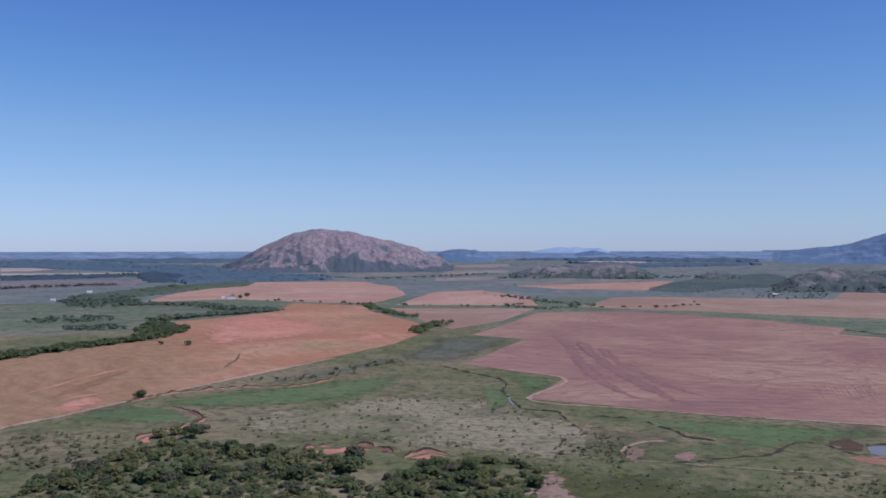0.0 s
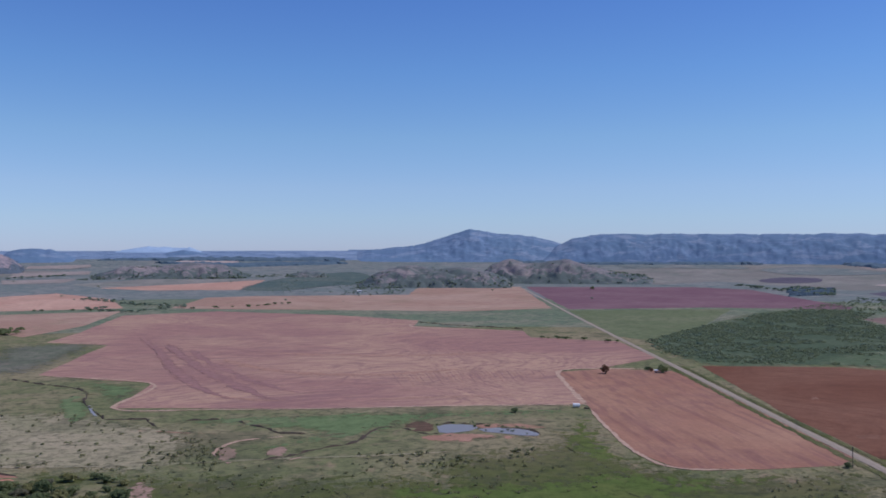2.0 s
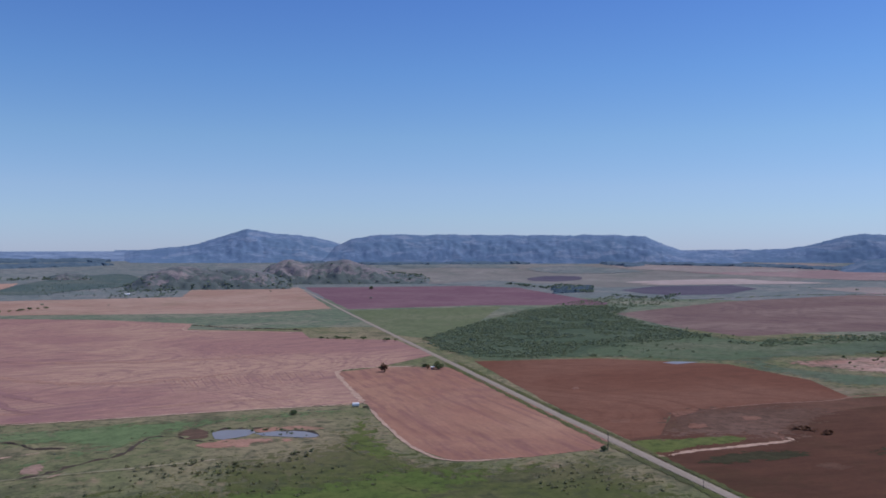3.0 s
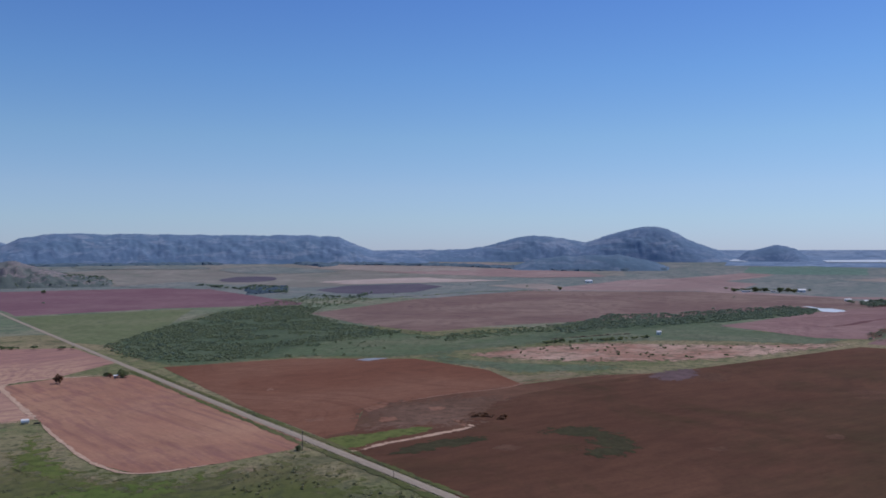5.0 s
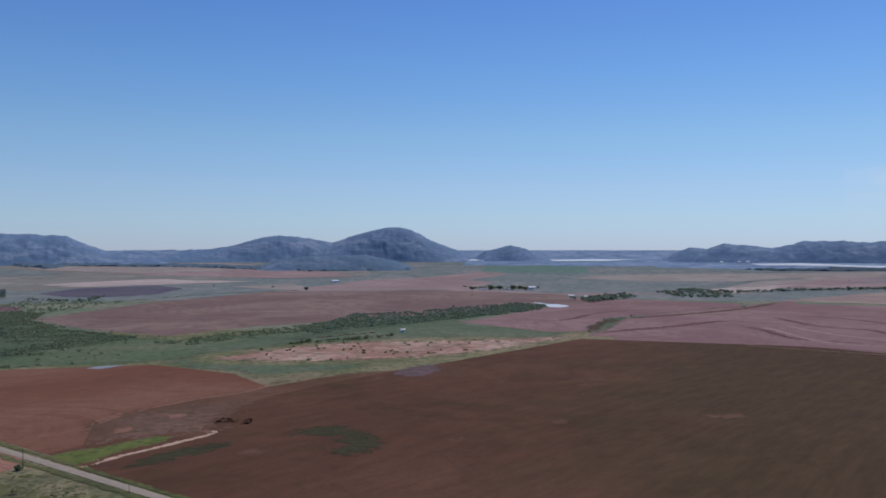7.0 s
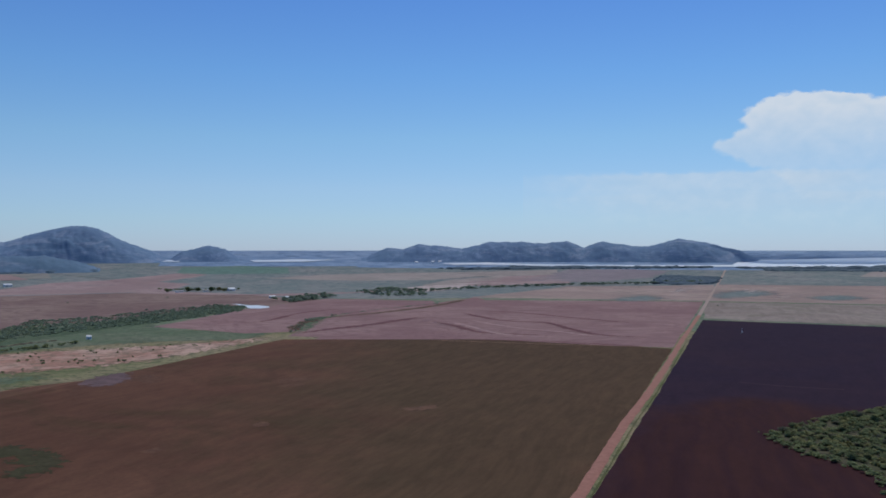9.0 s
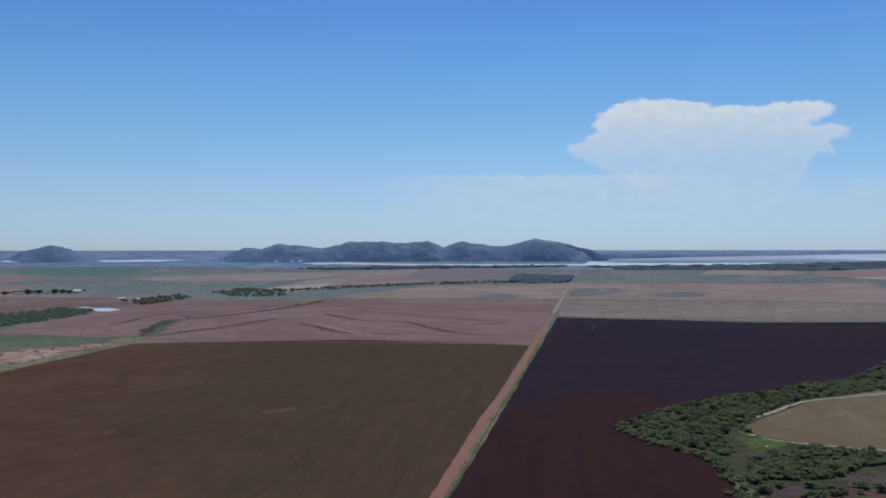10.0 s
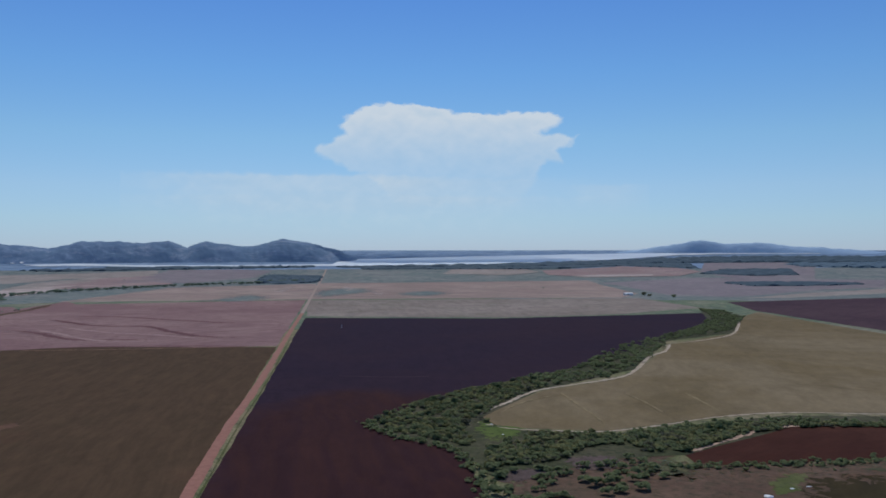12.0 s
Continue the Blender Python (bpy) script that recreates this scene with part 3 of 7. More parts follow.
patch("field", [(1398, 2232), (1937, 1906), (1492, 1163), (1440, 1134), (1222, 1298), (959.4, 1373)], MAROON, 2, "dark maroon ploughed field across the road")
patch("meadow", [(941.4, 1348), (1246, 1242), (966.6, 1013), (723.6, 862.2), (718.2, 927)], OLIVEMEADOW, 2, "dull green meadow beside the road", "meadow")
patch("field", [(614.7, 653), (730.8, 583), (792, 466.6), (750.6, 360.9), (685.1, 296.5), (605.3, 330.8), (556, 347.6), (517.7, 349.7), (459.5, 316.8), (434.3, 324.5), (489.4, 436.1)], BRICK, 3, "brick-red ploughed field beside the road")
patch("field", [(1260, 964.8), (1732, 1021), (2209, 955.8), (2407, 527), (2250, 187.9), (1984, -0.4), (1595, 277.7), (1386, 425.9), (1210, 552.2), (1057, 604.3), (1114, 757.8)], ROSE, 2, "dull rose field across the creek")
brown = patch("field", [(410, 284.8), (450.2, 268.4), (503.8, 255.1), (546.7, 289.8), (635.9, 277.2), (701.8, 258.1), (783, 225.4), (883.8, 175), (1139, 56.2), (1102, -204.8), (970.2, -404.3), (390.1, -113), (291.1, -65), (271.6, 114.1), (364.5, 193.3)], BROWN, 3, "wide dark brown ploughed field", mesh=29.0)
blend_in(brown, [(1206, -115.9), (1172, -269.8), (1046, -483.1), (801, -345.4), (401.9, -135), (257.2, -55.6), (257.9, -52.2), (383.9, -67.5), (565.4, -39.6), (759.6, -33.8)], 378.0)
patch("field", [(1352, 258.7), (1723, 157.7), (2070, -0.7), (1948, -238.3), (1805, -232.9), (1602, -51.1), (1487, 18), (1242, 45.7), (1226, 112.1)], PINKROSE, 2, "rose-brown field by the creek")
patch("field", [(1451, 17.6), (1719, -221.8), (1967, -345.8), (1832, -835.2), (981, -409), (1080, -175.3), (1181, 50.8)], PINKROSE, 2, "rose-brown contour-ploughed field")
patch("field", [(1384, 41.7), (1660, -74.6), (1855, -229.2), (2083, -367.6), (1830, -354.7), (1572, -185), (1385, -62.2), (1185, 35.7)], PINKROSE, 1.6, "rose-brown ground along the waterway")
ribbon("headland", [(1145, 12.7), (1120, -98.1), (1096, -193.4), (1064, -288.2)], 34, PINKROSE, 1.6, "rose-brown headland above the brown field", "headland", False, 0.3)
patch("field", [(2075, -343.1), (2621, -747.5), (2600, -1222), (1859, -856.8), (1976, -564.3)], STUBBLE, 2, "peach stubble field beside the dirt road")
patch("field", [(1818, -837), (1460, -1528), (1152, -1381), (1121, -1130), (1184, -896.4), (1391, -634.3)], DRYSTUBBLE, 2, "tan stubble field")
patch("field", [(2627, -1244), (2244, -2096), (1609, -1685), (1499, -1512), (1858, -858.6)], STUBBLE, 2, "pale pink stubble field")
patch("field", [(3325, -1602), (3056, -2043), (2775, -1935), (2517, -2121), (2363, -1939), (2683, -1279)], HAZEGRASS, 2, "green field near the lake")
patch("field", [(434.3, 324.5), (459.5, 316.8), (517.7, 349.7), (556, 347.6), (605.3, 330.8), (685.1, 296.5), (770.4, 258.3), (806.4, 214.4), (720, 221.2), (637.9, 261.4), (524, 264.6), (504.9, 252.9), (442.3, 260.8), (402.7, 274)], EARTH, 2.6, "bare red-brown headland between two fields")
purple = patch("field", [(1357, -617), (1165, -882), (1096, -1118), (1040, -1325), (928.8, -1211), (802.8, -963), (763.2, -849.6), (631.6, -560.5), (583.2, -395.3), (518, -283.7), (471.8, -272.3), (427.9, -281.9), (397.6, -277.2), (354.8, -256), (326.7, -240.7), (255.4, -193.3), (326.2, -86.8), (401.2, -128.9)], PURPLE, 3, "very dark purple-brown ploughed field", mesh=18.0)
blend_in(purple, [(296.3, -84.4), (418.3, -141.5), (574.6, -235.1), (617.2, -319.9), (572.6, -377.1), (523.6, -293.2), (468.9, -270.7), (425.5, -280.3), (391.5, -274.7), (345.4, -251.1), (235.4, -175.9)], 108.0)
patch("field", [(477.5, -344.5), (508.5, -385), (548.6, -462.2), (559.6, -557.1), (592, -619.6), (729, -817.2), (775.8, -1001), (950.4, -1242), (1010, -1368), (650.5, -1161), (524.2, -1100), (306.9, -643.9), (379.8, -546.1), (395.6, -492.1), (403.2, -396.4), (448, -348.5)], KHAKI, 3, "khaki green crop field with a pale edge", curved=False)
patch("field", [(333.5, -385.4), (341.6, -424.8), (355.5, -487.1), (315.7, -563.2), (288.2, -604.4), (242.8, -509.4), (264.6, -472.1), (301, -388.1), (316.8, -375.3)], DARKRED, 3, "dark red ploughed field behind the copse")
patch("field", [(1242, -1575), (1143, -2039), (1042, -2187), (536.8, -1127), (677.5, -1208), (1030, -1393)], DARKMAROON, 2, "dark maroon field")

# ---- roads ----
ribbon("road", [(344.7, 165.2), (378.7, 234.4), (426.4, 332.1), (462.1, 406.6), (515.3, 513.4), (594.9, 673.4), (700.2, 885.6), (889.2, 1264), (1337, 2145)], 6.3, ASPHALT, 6, "straight grey two-lane country road", "road", False, 0.05, 0.16)
ribbon("dirt_road", [(328, -84.2), (405, -123.1), (561.8, -200.9), (663.8, -254.9), (810, -329.4), (1055, -451.8), (1456, -655.6)], 6.6, REDROAD, 6, "straight red dirt farm road", "road", False, 0.3, 0.16)
ribbon("dirt_road", [(1456, -655.6), (2446, -1151), (3322, -1607)], 7.0, PALEROAD, 6, "pale far end of the straight dirt road", "road", False, 0.3, 0.16)

# ---- hills ----
SLOPES = []


def hill(name, dist, crest, mat, depth, label, rough=0.09, grain=56.0, fine=7.0, tail=0.55, scrub=0, treeline=0.5):
    """A hill or ridge whose crest stands dist metres off, by bearing and height, with gullies down its slopes."""
    b0, b1 = crest[0][0], crest[-1][0]
    n = max(40, int(radians(b1 - b0) * dist / fine))
    m = max(30, int(1.6 * depth / fine))
    bs, hs = [c[0] for c in crest], [c[1] for c in crest]
    verts, faces = [], []
    for i in range(n + 1):
        b = b0 + (b1 - b0) * i / n
        a = radians(b)
        way = radians(b) * dist
        gc = height(dist * math.sin(a), dist * math.cos(a))
        top = np.interp(b, bs, hs) + 4.0 * noise.fractal((way / 45, 1.3, 0.4), 0.8, 2.1, 5)
        up = max(top - gc, 0.0) * min(1.0, i / n / 0.05, (1 - i / n) / 0.05) ** 0.6
        for j in range(m + 1):
            v = j / m * 2 - 1
            r = dist + depth * v * (1.0 if v < 0 else 0.6)
            x, y = r * math.sin(a), r * math.cos(a)
            s = (1 - abs(v)) ** tail if v < 0 else (1 - v)
            s = s * s * (3 - 2 * s)
            k = noise.fractal((x / grain, y / grain, 3.1), 0.7, 2.1, 7)
            bend = 30 * noise.noise((way / 120, v * 2, 5.0))
            gully = abs(noise.fractal(((way + bend) / 70, 0.7 * v, 8.2), 0.9, 2.2, 4))
            ledge = noise.ridged_multi_fractal((x / grain / 1.7, y / grain / 1.7, 7.7), 0.9, 2.0, 5, 1.0, 2.0)
            edge = min(1, 4 * s * (1 - s) + 0.08)
            z = height(x, y) - 2.5 + up * s + up * rough * edge * (0.8 * k + 0.35 * (ledge - 1.0) - 0.55 * gully + 0.12) * (1 if s > 0 else 0)
            verts.append((x, y, z))
    for i in range(n):
        for j in range(m):
            a = i * (m + 1) + j
            faces.append((a, a + 1, a + m + 2, a + m + 1)[::-1])
    if scrub:
        # spots for the trees of the slopes, thicker low down and in the hollows
        pick, low = random.Random(len(verts)), []
        while len(low) < scrub:
            v = verts[pick.randrange(len(verts))]
            g = height(v[0], v[1])
            up = (v[2] - g) / max(max(hs) - g, 1)
            if v[2] > g and pick.random() < (1.2 - up / treeline) and noise.noise((v[0] / 90, v[1] / 90, 1.0)) > -0.25 + 0.6 * up:
                low.append((v[0] + pick.uniform(-6, 6), v[1] + pick.uniform(-6, 6), v[2] - 0.6))
        SLOPES.append((label, low))
    return tagged(link(name, verts, faces, mat, smooth=True), label, "hill", kind="structure")


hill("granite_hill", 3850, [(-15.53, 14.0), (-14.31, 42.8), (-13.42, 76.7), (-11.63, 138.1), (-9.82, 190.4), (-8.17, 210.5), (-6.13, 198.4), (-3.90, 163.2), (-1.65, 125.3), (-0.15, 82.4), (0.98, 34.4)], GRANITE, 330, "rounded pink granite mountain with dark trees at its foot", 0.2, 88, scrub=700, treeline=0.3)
hill("hill", 4307, [(-0.90, 58.6), (-0.15, 103.7), (0.60, 117.8), (2.10, 117.7), (3.23, 83.8), (4.35, 52.7)], HAZEHILL, 221, "low haze-blue hill behind the granite mountain")
hill("hill", 4525, [(7.69, 76.2), (8.79, 93.9), (9.89, 114.3), (10.98, 96.7), (12.06, 76.4)], HAZEHILL, 147, "small far haze-blue hill")
hill("hill", 4645, [(5.47, 99.3), (6.58, 117.4), (7.69, 132.4), (9.16, 123.3), (10.25, 126.1), (11.16, 99.1)], PALEHAZEHILL, 62, "pale hazy far ridge")
hill("hill", 4634, [(-24.46, 91.8), (-23.20, 105.4), (-21.92, 93.9), (-17.94, 90.1), (-16.57, 104.3), (-15.18, 101.2), (-13.77, 83.3)], PALEHAZEHILL, 62, "pale hazy far ridge")
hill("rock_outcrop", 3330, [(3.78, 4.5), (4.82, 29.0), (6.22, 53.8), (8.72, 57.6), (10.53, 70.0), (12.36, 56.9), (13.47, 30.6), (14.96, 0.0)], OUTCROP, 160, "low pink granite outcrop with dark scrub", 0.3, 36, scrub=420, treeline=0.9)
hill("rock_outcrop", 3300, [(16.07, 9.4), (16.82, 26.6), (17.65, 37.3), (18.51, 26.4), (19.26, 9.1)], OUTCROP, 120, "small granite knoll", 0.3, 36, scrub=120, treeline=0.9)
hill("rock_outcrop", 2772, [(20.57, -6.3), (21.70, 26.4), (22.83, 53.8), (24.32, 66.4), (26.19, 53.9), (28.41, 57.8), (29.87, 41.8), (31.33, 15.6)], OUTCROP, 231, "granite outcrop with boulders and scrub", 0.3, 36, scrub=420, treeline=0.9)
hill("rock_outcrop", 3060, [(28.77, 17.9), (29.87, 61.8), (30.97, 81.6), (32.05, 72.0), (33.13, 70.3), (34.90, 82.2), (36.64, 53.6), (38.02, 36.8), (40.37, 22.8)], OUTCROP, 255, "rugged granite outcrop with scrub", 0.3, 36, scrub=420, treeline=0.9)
hill("mountain", 4497, [(20.34, 75.0), (21.77, 112.3), (22.49, 115.2), (25.05, 138.6), (26.89, 185.5), (28.38, 223.9), (30.25, 197.6), (32.50, 183.0), (34.00, 153.5), (36.25, 103.5)], HAZEHILL, 444, "haze-blue mountain with a rocky peak")
hill("mesa", 4300, [(32.12, 56.1), (33.63, 115.3), (35.13, 166.0), (36.63, 188.5), (41.46, 190.7), (48.65, 186.1), (52.09, 187.5), (54.41, 178.7), (55.71, 136.3), (56.67, 110.3), (58.54, 102.7), (59.48, 96.9), (61.72, 51.7)], HAZEHILL, 300, "long flat-topped haze-blue mountain")
hill("mountain", 4350, [(53.96, 52.3), (55.97, 85.5), (57.62, 113.6), (62.47, 116.5), (63.97, 130.7), (65.47, 162.0), (66.97, 187.6), (68.47, 181.7), (70.71, 153.1), (72.56, 198.3), (74.39, 231.6), (75.85, 219.8), (77.29, 160.8), (79.07, 110.6), (80.47, 69.5)], HAZEHILL, 260, "haze-blue mountain with two rounded summits")
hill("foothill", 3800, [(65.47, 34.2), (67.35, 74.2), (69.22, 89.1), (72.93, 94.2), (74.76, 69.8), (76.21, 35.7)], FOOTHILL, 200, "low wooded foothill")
hill("hill", 4307, [(79.95, 64.4), (80.82, 110.7), (82.54, 137.7), (83.56, 118.9), (84.56, 65.6)], HAZEHILL, 166, "small wooded haze-blue hill by the lake")
hill("ridge", 4300, [(90.30, 48.4), (92.63, 79.3), (93.31, 106.0), (93.99, 130.1), (95.03, 119.4), (96.07, 146.5), (97.48, 138.4), (98.90, 122.0), (100.71, 155.1), (102.90, 158.1), (104.38, 149.8), (105.86, 160.9), (106.98, 130.1), (108.10, 158.2), (109.98, 138.4), (111.10, 135.6), (112.98, 172.1), (114.85, 149.5), (116.72, 112.7), (118.20, 76.4)], HAZEHILL, 200, "long haze-blue ridge with rounded tops above the lake")
hill("mountain", 4634, [(134.15, 94.4), (137.03, 127.1), (138.79, 147.4), (140.18, 167.6), (141.88, 143.9), (143.89, 152.0), (145.52, 134.6), (148.68, 120.3), (151.09, 103.9)], PALEHAZEHILL, 82, "pale far haze-blue mountain beyond the lake")

# ---- far country ----


def wood(name, pts, tall, mat, label, step=None):
    """A far wood: a closed canopy with an uneven top and a ragged edge."""
    step = step or max(11.0, far_of(pts) / 220)
    line = straight_line(pts, step * 1.5)
    line = [p + step * 1.2 * noise.noise_vector((p.x / 40, p.y / 40, 1.0)).xy for p in line]
    xs, ys = [p.x for p in line], [p.y for p in line]
    step = max(step, math.sqrt((max(xs) - min(xs)) * (max(ys) - min(ys)) / 9000))
    inner = [Vector((min(xs) + step * (i + 0.8 * random.random()), min(ys) + step * (j + 0.8 * random.random())))
             for i in range(int((max(xs) - min(xs)) / step) + 1) for j in range(int((max(ys) - min(ys)) / step) + 1)]
    n = len(line)
    v, _, f, orig, *_ = delaunay_2d_cdt(line + inner, [], [list(range(n))], 1, 0.01)
    verts = []
    for p, o in zip(v, orig):
        edge = any(k < n for k in o)
        z = 1.4 * tall * (0.45 + 0.55 * random.random() + 0.5 * noise.noise((p.x / 60, p.y / 60, 5.0)))
        verts.append((p.x, p.y, height(p.x, p.y) + (-0.3 if edge else max(z, 0.4))))
    flip = [k if (v[k[1]] - v[k[0]]).cross(v[k[2]] - v[k[0]]) > 0 else k[::-1] for k in f if len(k) == 3]
    return tagged(link(name, verts, flip, mat), label, "woods", kind="stuff")


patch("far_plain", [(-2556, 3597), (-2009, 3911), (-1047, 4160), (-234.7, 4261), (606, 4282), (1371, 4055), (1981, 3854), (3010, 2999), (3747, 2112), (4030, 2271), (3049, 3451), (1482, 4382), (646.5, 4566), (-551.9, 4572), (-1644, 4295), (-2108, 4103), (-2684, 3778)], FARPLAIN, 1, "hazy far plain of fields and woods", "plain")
patch("far_plain", [(-1927, 2710), (-1493, 2903), (-829.6, 3133), (-393.9, 3266), (39, 3729), (246.1, 3912), (567.7, 4008), (601.6, 4252), (-508.5, 4212), (-1984, 3863), (-2542, 3577)], HAZEGRASS, 1, "green far plain", "plain")
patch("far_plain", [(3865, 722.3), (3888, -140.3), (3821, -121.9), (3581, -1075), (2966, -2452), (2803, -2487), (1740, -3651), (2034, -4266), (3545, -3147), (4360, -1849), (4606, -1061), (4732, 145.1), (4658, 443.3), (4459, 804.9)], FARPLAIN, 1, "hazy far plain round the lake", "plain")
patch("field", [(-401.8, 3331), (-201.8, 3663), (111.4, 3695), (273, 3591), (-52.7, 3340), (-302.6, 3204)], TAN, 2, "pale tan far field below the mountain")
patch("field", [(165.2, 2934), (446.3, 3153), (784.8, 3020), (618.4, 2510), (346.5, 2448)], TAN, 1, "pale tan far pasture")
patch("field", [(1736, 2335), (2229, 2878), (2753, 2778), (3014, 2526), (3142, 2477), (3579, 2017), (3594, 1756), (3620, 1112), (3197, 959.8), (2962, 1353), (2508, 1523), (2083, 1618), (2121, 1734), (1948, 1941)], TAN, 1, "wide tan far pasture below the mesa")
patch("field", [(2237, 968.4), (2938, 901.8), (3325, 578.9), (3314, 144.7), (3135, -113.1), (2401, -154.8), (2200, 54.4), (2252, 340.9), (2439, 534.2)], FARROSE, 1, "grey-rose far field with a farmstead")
patch("field", [(3434, 1038), (3685, 558.2), (3683, 181.4), (3355, -216.3), (3075, -424.3), (2380, -83.9), (2295, 199.4), (2487, 442.4), (2910, 440.5)], HAZEGRASS, 3, "grey-green far field beside the farmstead")
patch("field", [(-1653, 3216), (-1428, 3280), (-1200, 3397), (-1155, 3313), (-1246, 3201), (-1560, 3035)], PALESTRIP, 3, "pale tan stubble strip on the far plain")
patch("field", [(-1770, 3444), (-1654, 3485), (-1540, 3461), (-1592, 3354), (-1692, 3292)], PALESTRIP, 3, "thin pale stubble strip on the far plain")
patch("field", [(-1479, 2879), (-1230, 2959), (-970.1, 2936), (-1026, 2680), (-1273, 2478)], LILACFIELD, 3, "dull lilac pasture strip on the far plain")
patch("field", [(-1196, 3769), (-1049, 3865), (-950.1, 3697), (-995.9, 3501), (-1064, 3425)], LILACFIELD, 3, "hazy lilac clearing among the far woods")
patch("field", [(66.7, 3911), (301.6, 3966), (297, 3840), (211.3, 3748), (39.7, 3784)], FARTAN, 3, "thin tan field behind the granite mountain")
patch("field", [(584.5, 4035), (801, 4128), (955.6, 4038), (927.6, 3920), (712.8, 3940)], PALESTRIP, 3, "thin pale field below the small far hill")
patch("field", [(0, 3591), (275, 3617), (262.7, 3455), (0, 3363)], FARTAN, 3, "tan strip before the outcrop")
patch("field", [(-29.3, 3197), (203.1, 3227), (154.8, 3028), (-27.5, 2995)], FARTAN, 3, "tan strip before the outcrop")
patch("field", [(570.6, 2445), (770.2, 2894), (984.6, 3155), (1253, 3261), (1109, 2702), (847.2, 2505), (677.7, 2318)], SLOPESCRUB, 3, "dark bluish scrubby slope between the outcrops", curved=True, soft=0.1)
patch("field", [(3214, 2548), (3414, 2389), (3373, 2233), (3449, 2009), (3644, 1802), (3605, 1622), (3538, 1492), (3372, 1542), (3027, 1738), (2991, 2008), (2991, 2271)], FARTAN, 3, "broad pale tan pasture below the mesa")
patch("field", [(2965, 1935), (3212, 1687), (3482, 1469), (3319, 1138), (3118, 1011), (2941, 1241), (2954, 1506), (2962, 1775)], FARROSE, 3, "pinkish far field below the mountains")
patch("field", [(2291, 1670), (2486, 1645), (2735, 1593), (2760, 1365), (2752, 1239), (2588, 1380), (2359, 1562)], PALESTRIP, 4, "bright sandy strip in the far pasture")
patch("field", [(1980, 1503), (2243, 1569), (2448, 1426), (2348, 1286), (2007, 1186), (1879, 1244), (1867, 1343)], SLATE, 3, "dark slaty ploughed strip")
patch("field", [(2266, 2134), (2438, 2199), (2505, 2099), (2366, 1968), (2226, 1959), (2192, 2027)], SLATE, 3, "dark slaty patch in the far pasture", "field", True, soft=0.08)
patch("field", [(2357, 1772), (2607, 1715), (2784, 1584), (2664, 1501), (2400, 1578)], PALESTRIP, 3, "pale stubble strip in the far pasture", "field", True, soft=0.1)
patch("pasture", [(2407, 3087), (2598, 3098), (2696, 2936), (2758, 2714), (2682, 2574), (2489, 2781), (2358, 2925)], HAZEGRASS, 3.4, "blue-green grass strip in the far pasture", "pasture", True, soft=0.2)
patch("pasture", [(1832, 2129), (2120, 2166), (2105, 1971), (2133, 1787), (1899, 1755), (1833, 1922)], HAZEGRASS, 3.4, "blue-green grass strip in the far pasture", "pasture", True, soft=0.2)
patch("pasture", [(2712, 2553), (2946, 2516), (2958, 2280), (2875, 2060), (2647, 2162), (2583, 2330)], HAZEGRASS, 3.4, "blue-green hollow in the far pasture", "pasture", True, soft=0.2)
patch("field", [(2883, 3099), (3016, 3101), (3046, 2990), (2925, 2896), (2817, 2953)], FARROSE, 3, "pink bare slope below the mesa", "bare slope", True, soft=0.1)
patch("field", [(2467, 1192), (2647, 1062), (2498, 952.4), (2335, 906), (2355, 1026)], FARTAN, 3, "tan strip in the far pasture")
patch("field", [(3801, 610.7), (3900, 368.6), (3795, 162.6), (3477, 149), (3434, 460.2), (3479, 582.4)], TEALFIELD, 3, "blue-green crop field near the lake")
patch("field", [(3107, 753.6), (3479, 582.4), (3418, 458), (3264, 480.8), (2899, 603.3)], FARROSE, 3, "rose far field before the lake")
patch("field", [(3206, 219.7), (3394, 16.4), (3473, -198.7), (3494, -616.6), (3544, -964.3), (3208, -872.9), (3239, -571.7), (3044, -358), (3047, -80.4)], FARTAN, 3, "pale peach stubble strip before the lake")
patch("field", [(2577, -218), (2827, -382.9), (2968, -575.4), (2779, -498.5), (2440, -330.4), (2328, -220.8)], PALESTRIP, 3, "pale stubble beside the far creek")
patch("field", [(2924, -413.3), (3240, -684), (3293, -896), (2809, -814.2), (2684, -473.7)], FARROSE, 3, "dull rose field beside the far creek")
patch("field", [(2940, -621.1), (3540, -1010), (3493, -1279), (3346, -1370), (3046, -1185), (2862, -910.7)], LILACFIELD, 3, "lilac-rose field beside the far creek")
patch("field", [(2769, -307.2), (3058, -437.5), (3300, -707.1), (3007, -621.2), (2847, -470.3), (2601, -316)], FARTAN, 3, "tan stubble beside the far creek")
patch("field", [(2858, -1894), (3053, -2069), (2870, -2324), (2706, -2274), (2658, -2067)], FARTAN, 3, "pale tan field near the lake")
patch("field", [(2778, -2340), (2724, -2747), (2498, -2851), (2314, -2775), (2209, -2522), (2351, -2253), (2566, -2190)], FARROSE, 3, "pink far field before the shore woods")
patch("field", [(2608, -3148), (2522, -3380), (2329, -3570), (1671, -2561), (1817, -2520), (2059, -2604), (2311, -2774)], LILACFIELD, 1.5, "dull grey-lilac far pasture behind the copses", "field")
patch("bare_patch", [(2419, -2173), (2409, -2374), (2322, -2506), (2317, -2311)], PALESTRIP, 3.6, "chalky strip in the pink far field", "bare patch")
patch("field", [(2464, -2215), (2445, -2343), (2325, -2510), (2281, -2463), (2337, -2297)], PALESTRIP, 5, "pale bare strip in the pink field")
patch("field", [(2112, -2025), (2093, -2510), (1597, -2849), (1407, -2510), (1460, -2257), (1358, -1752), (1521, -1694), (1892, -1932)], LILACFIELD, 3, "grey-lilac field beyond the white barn")
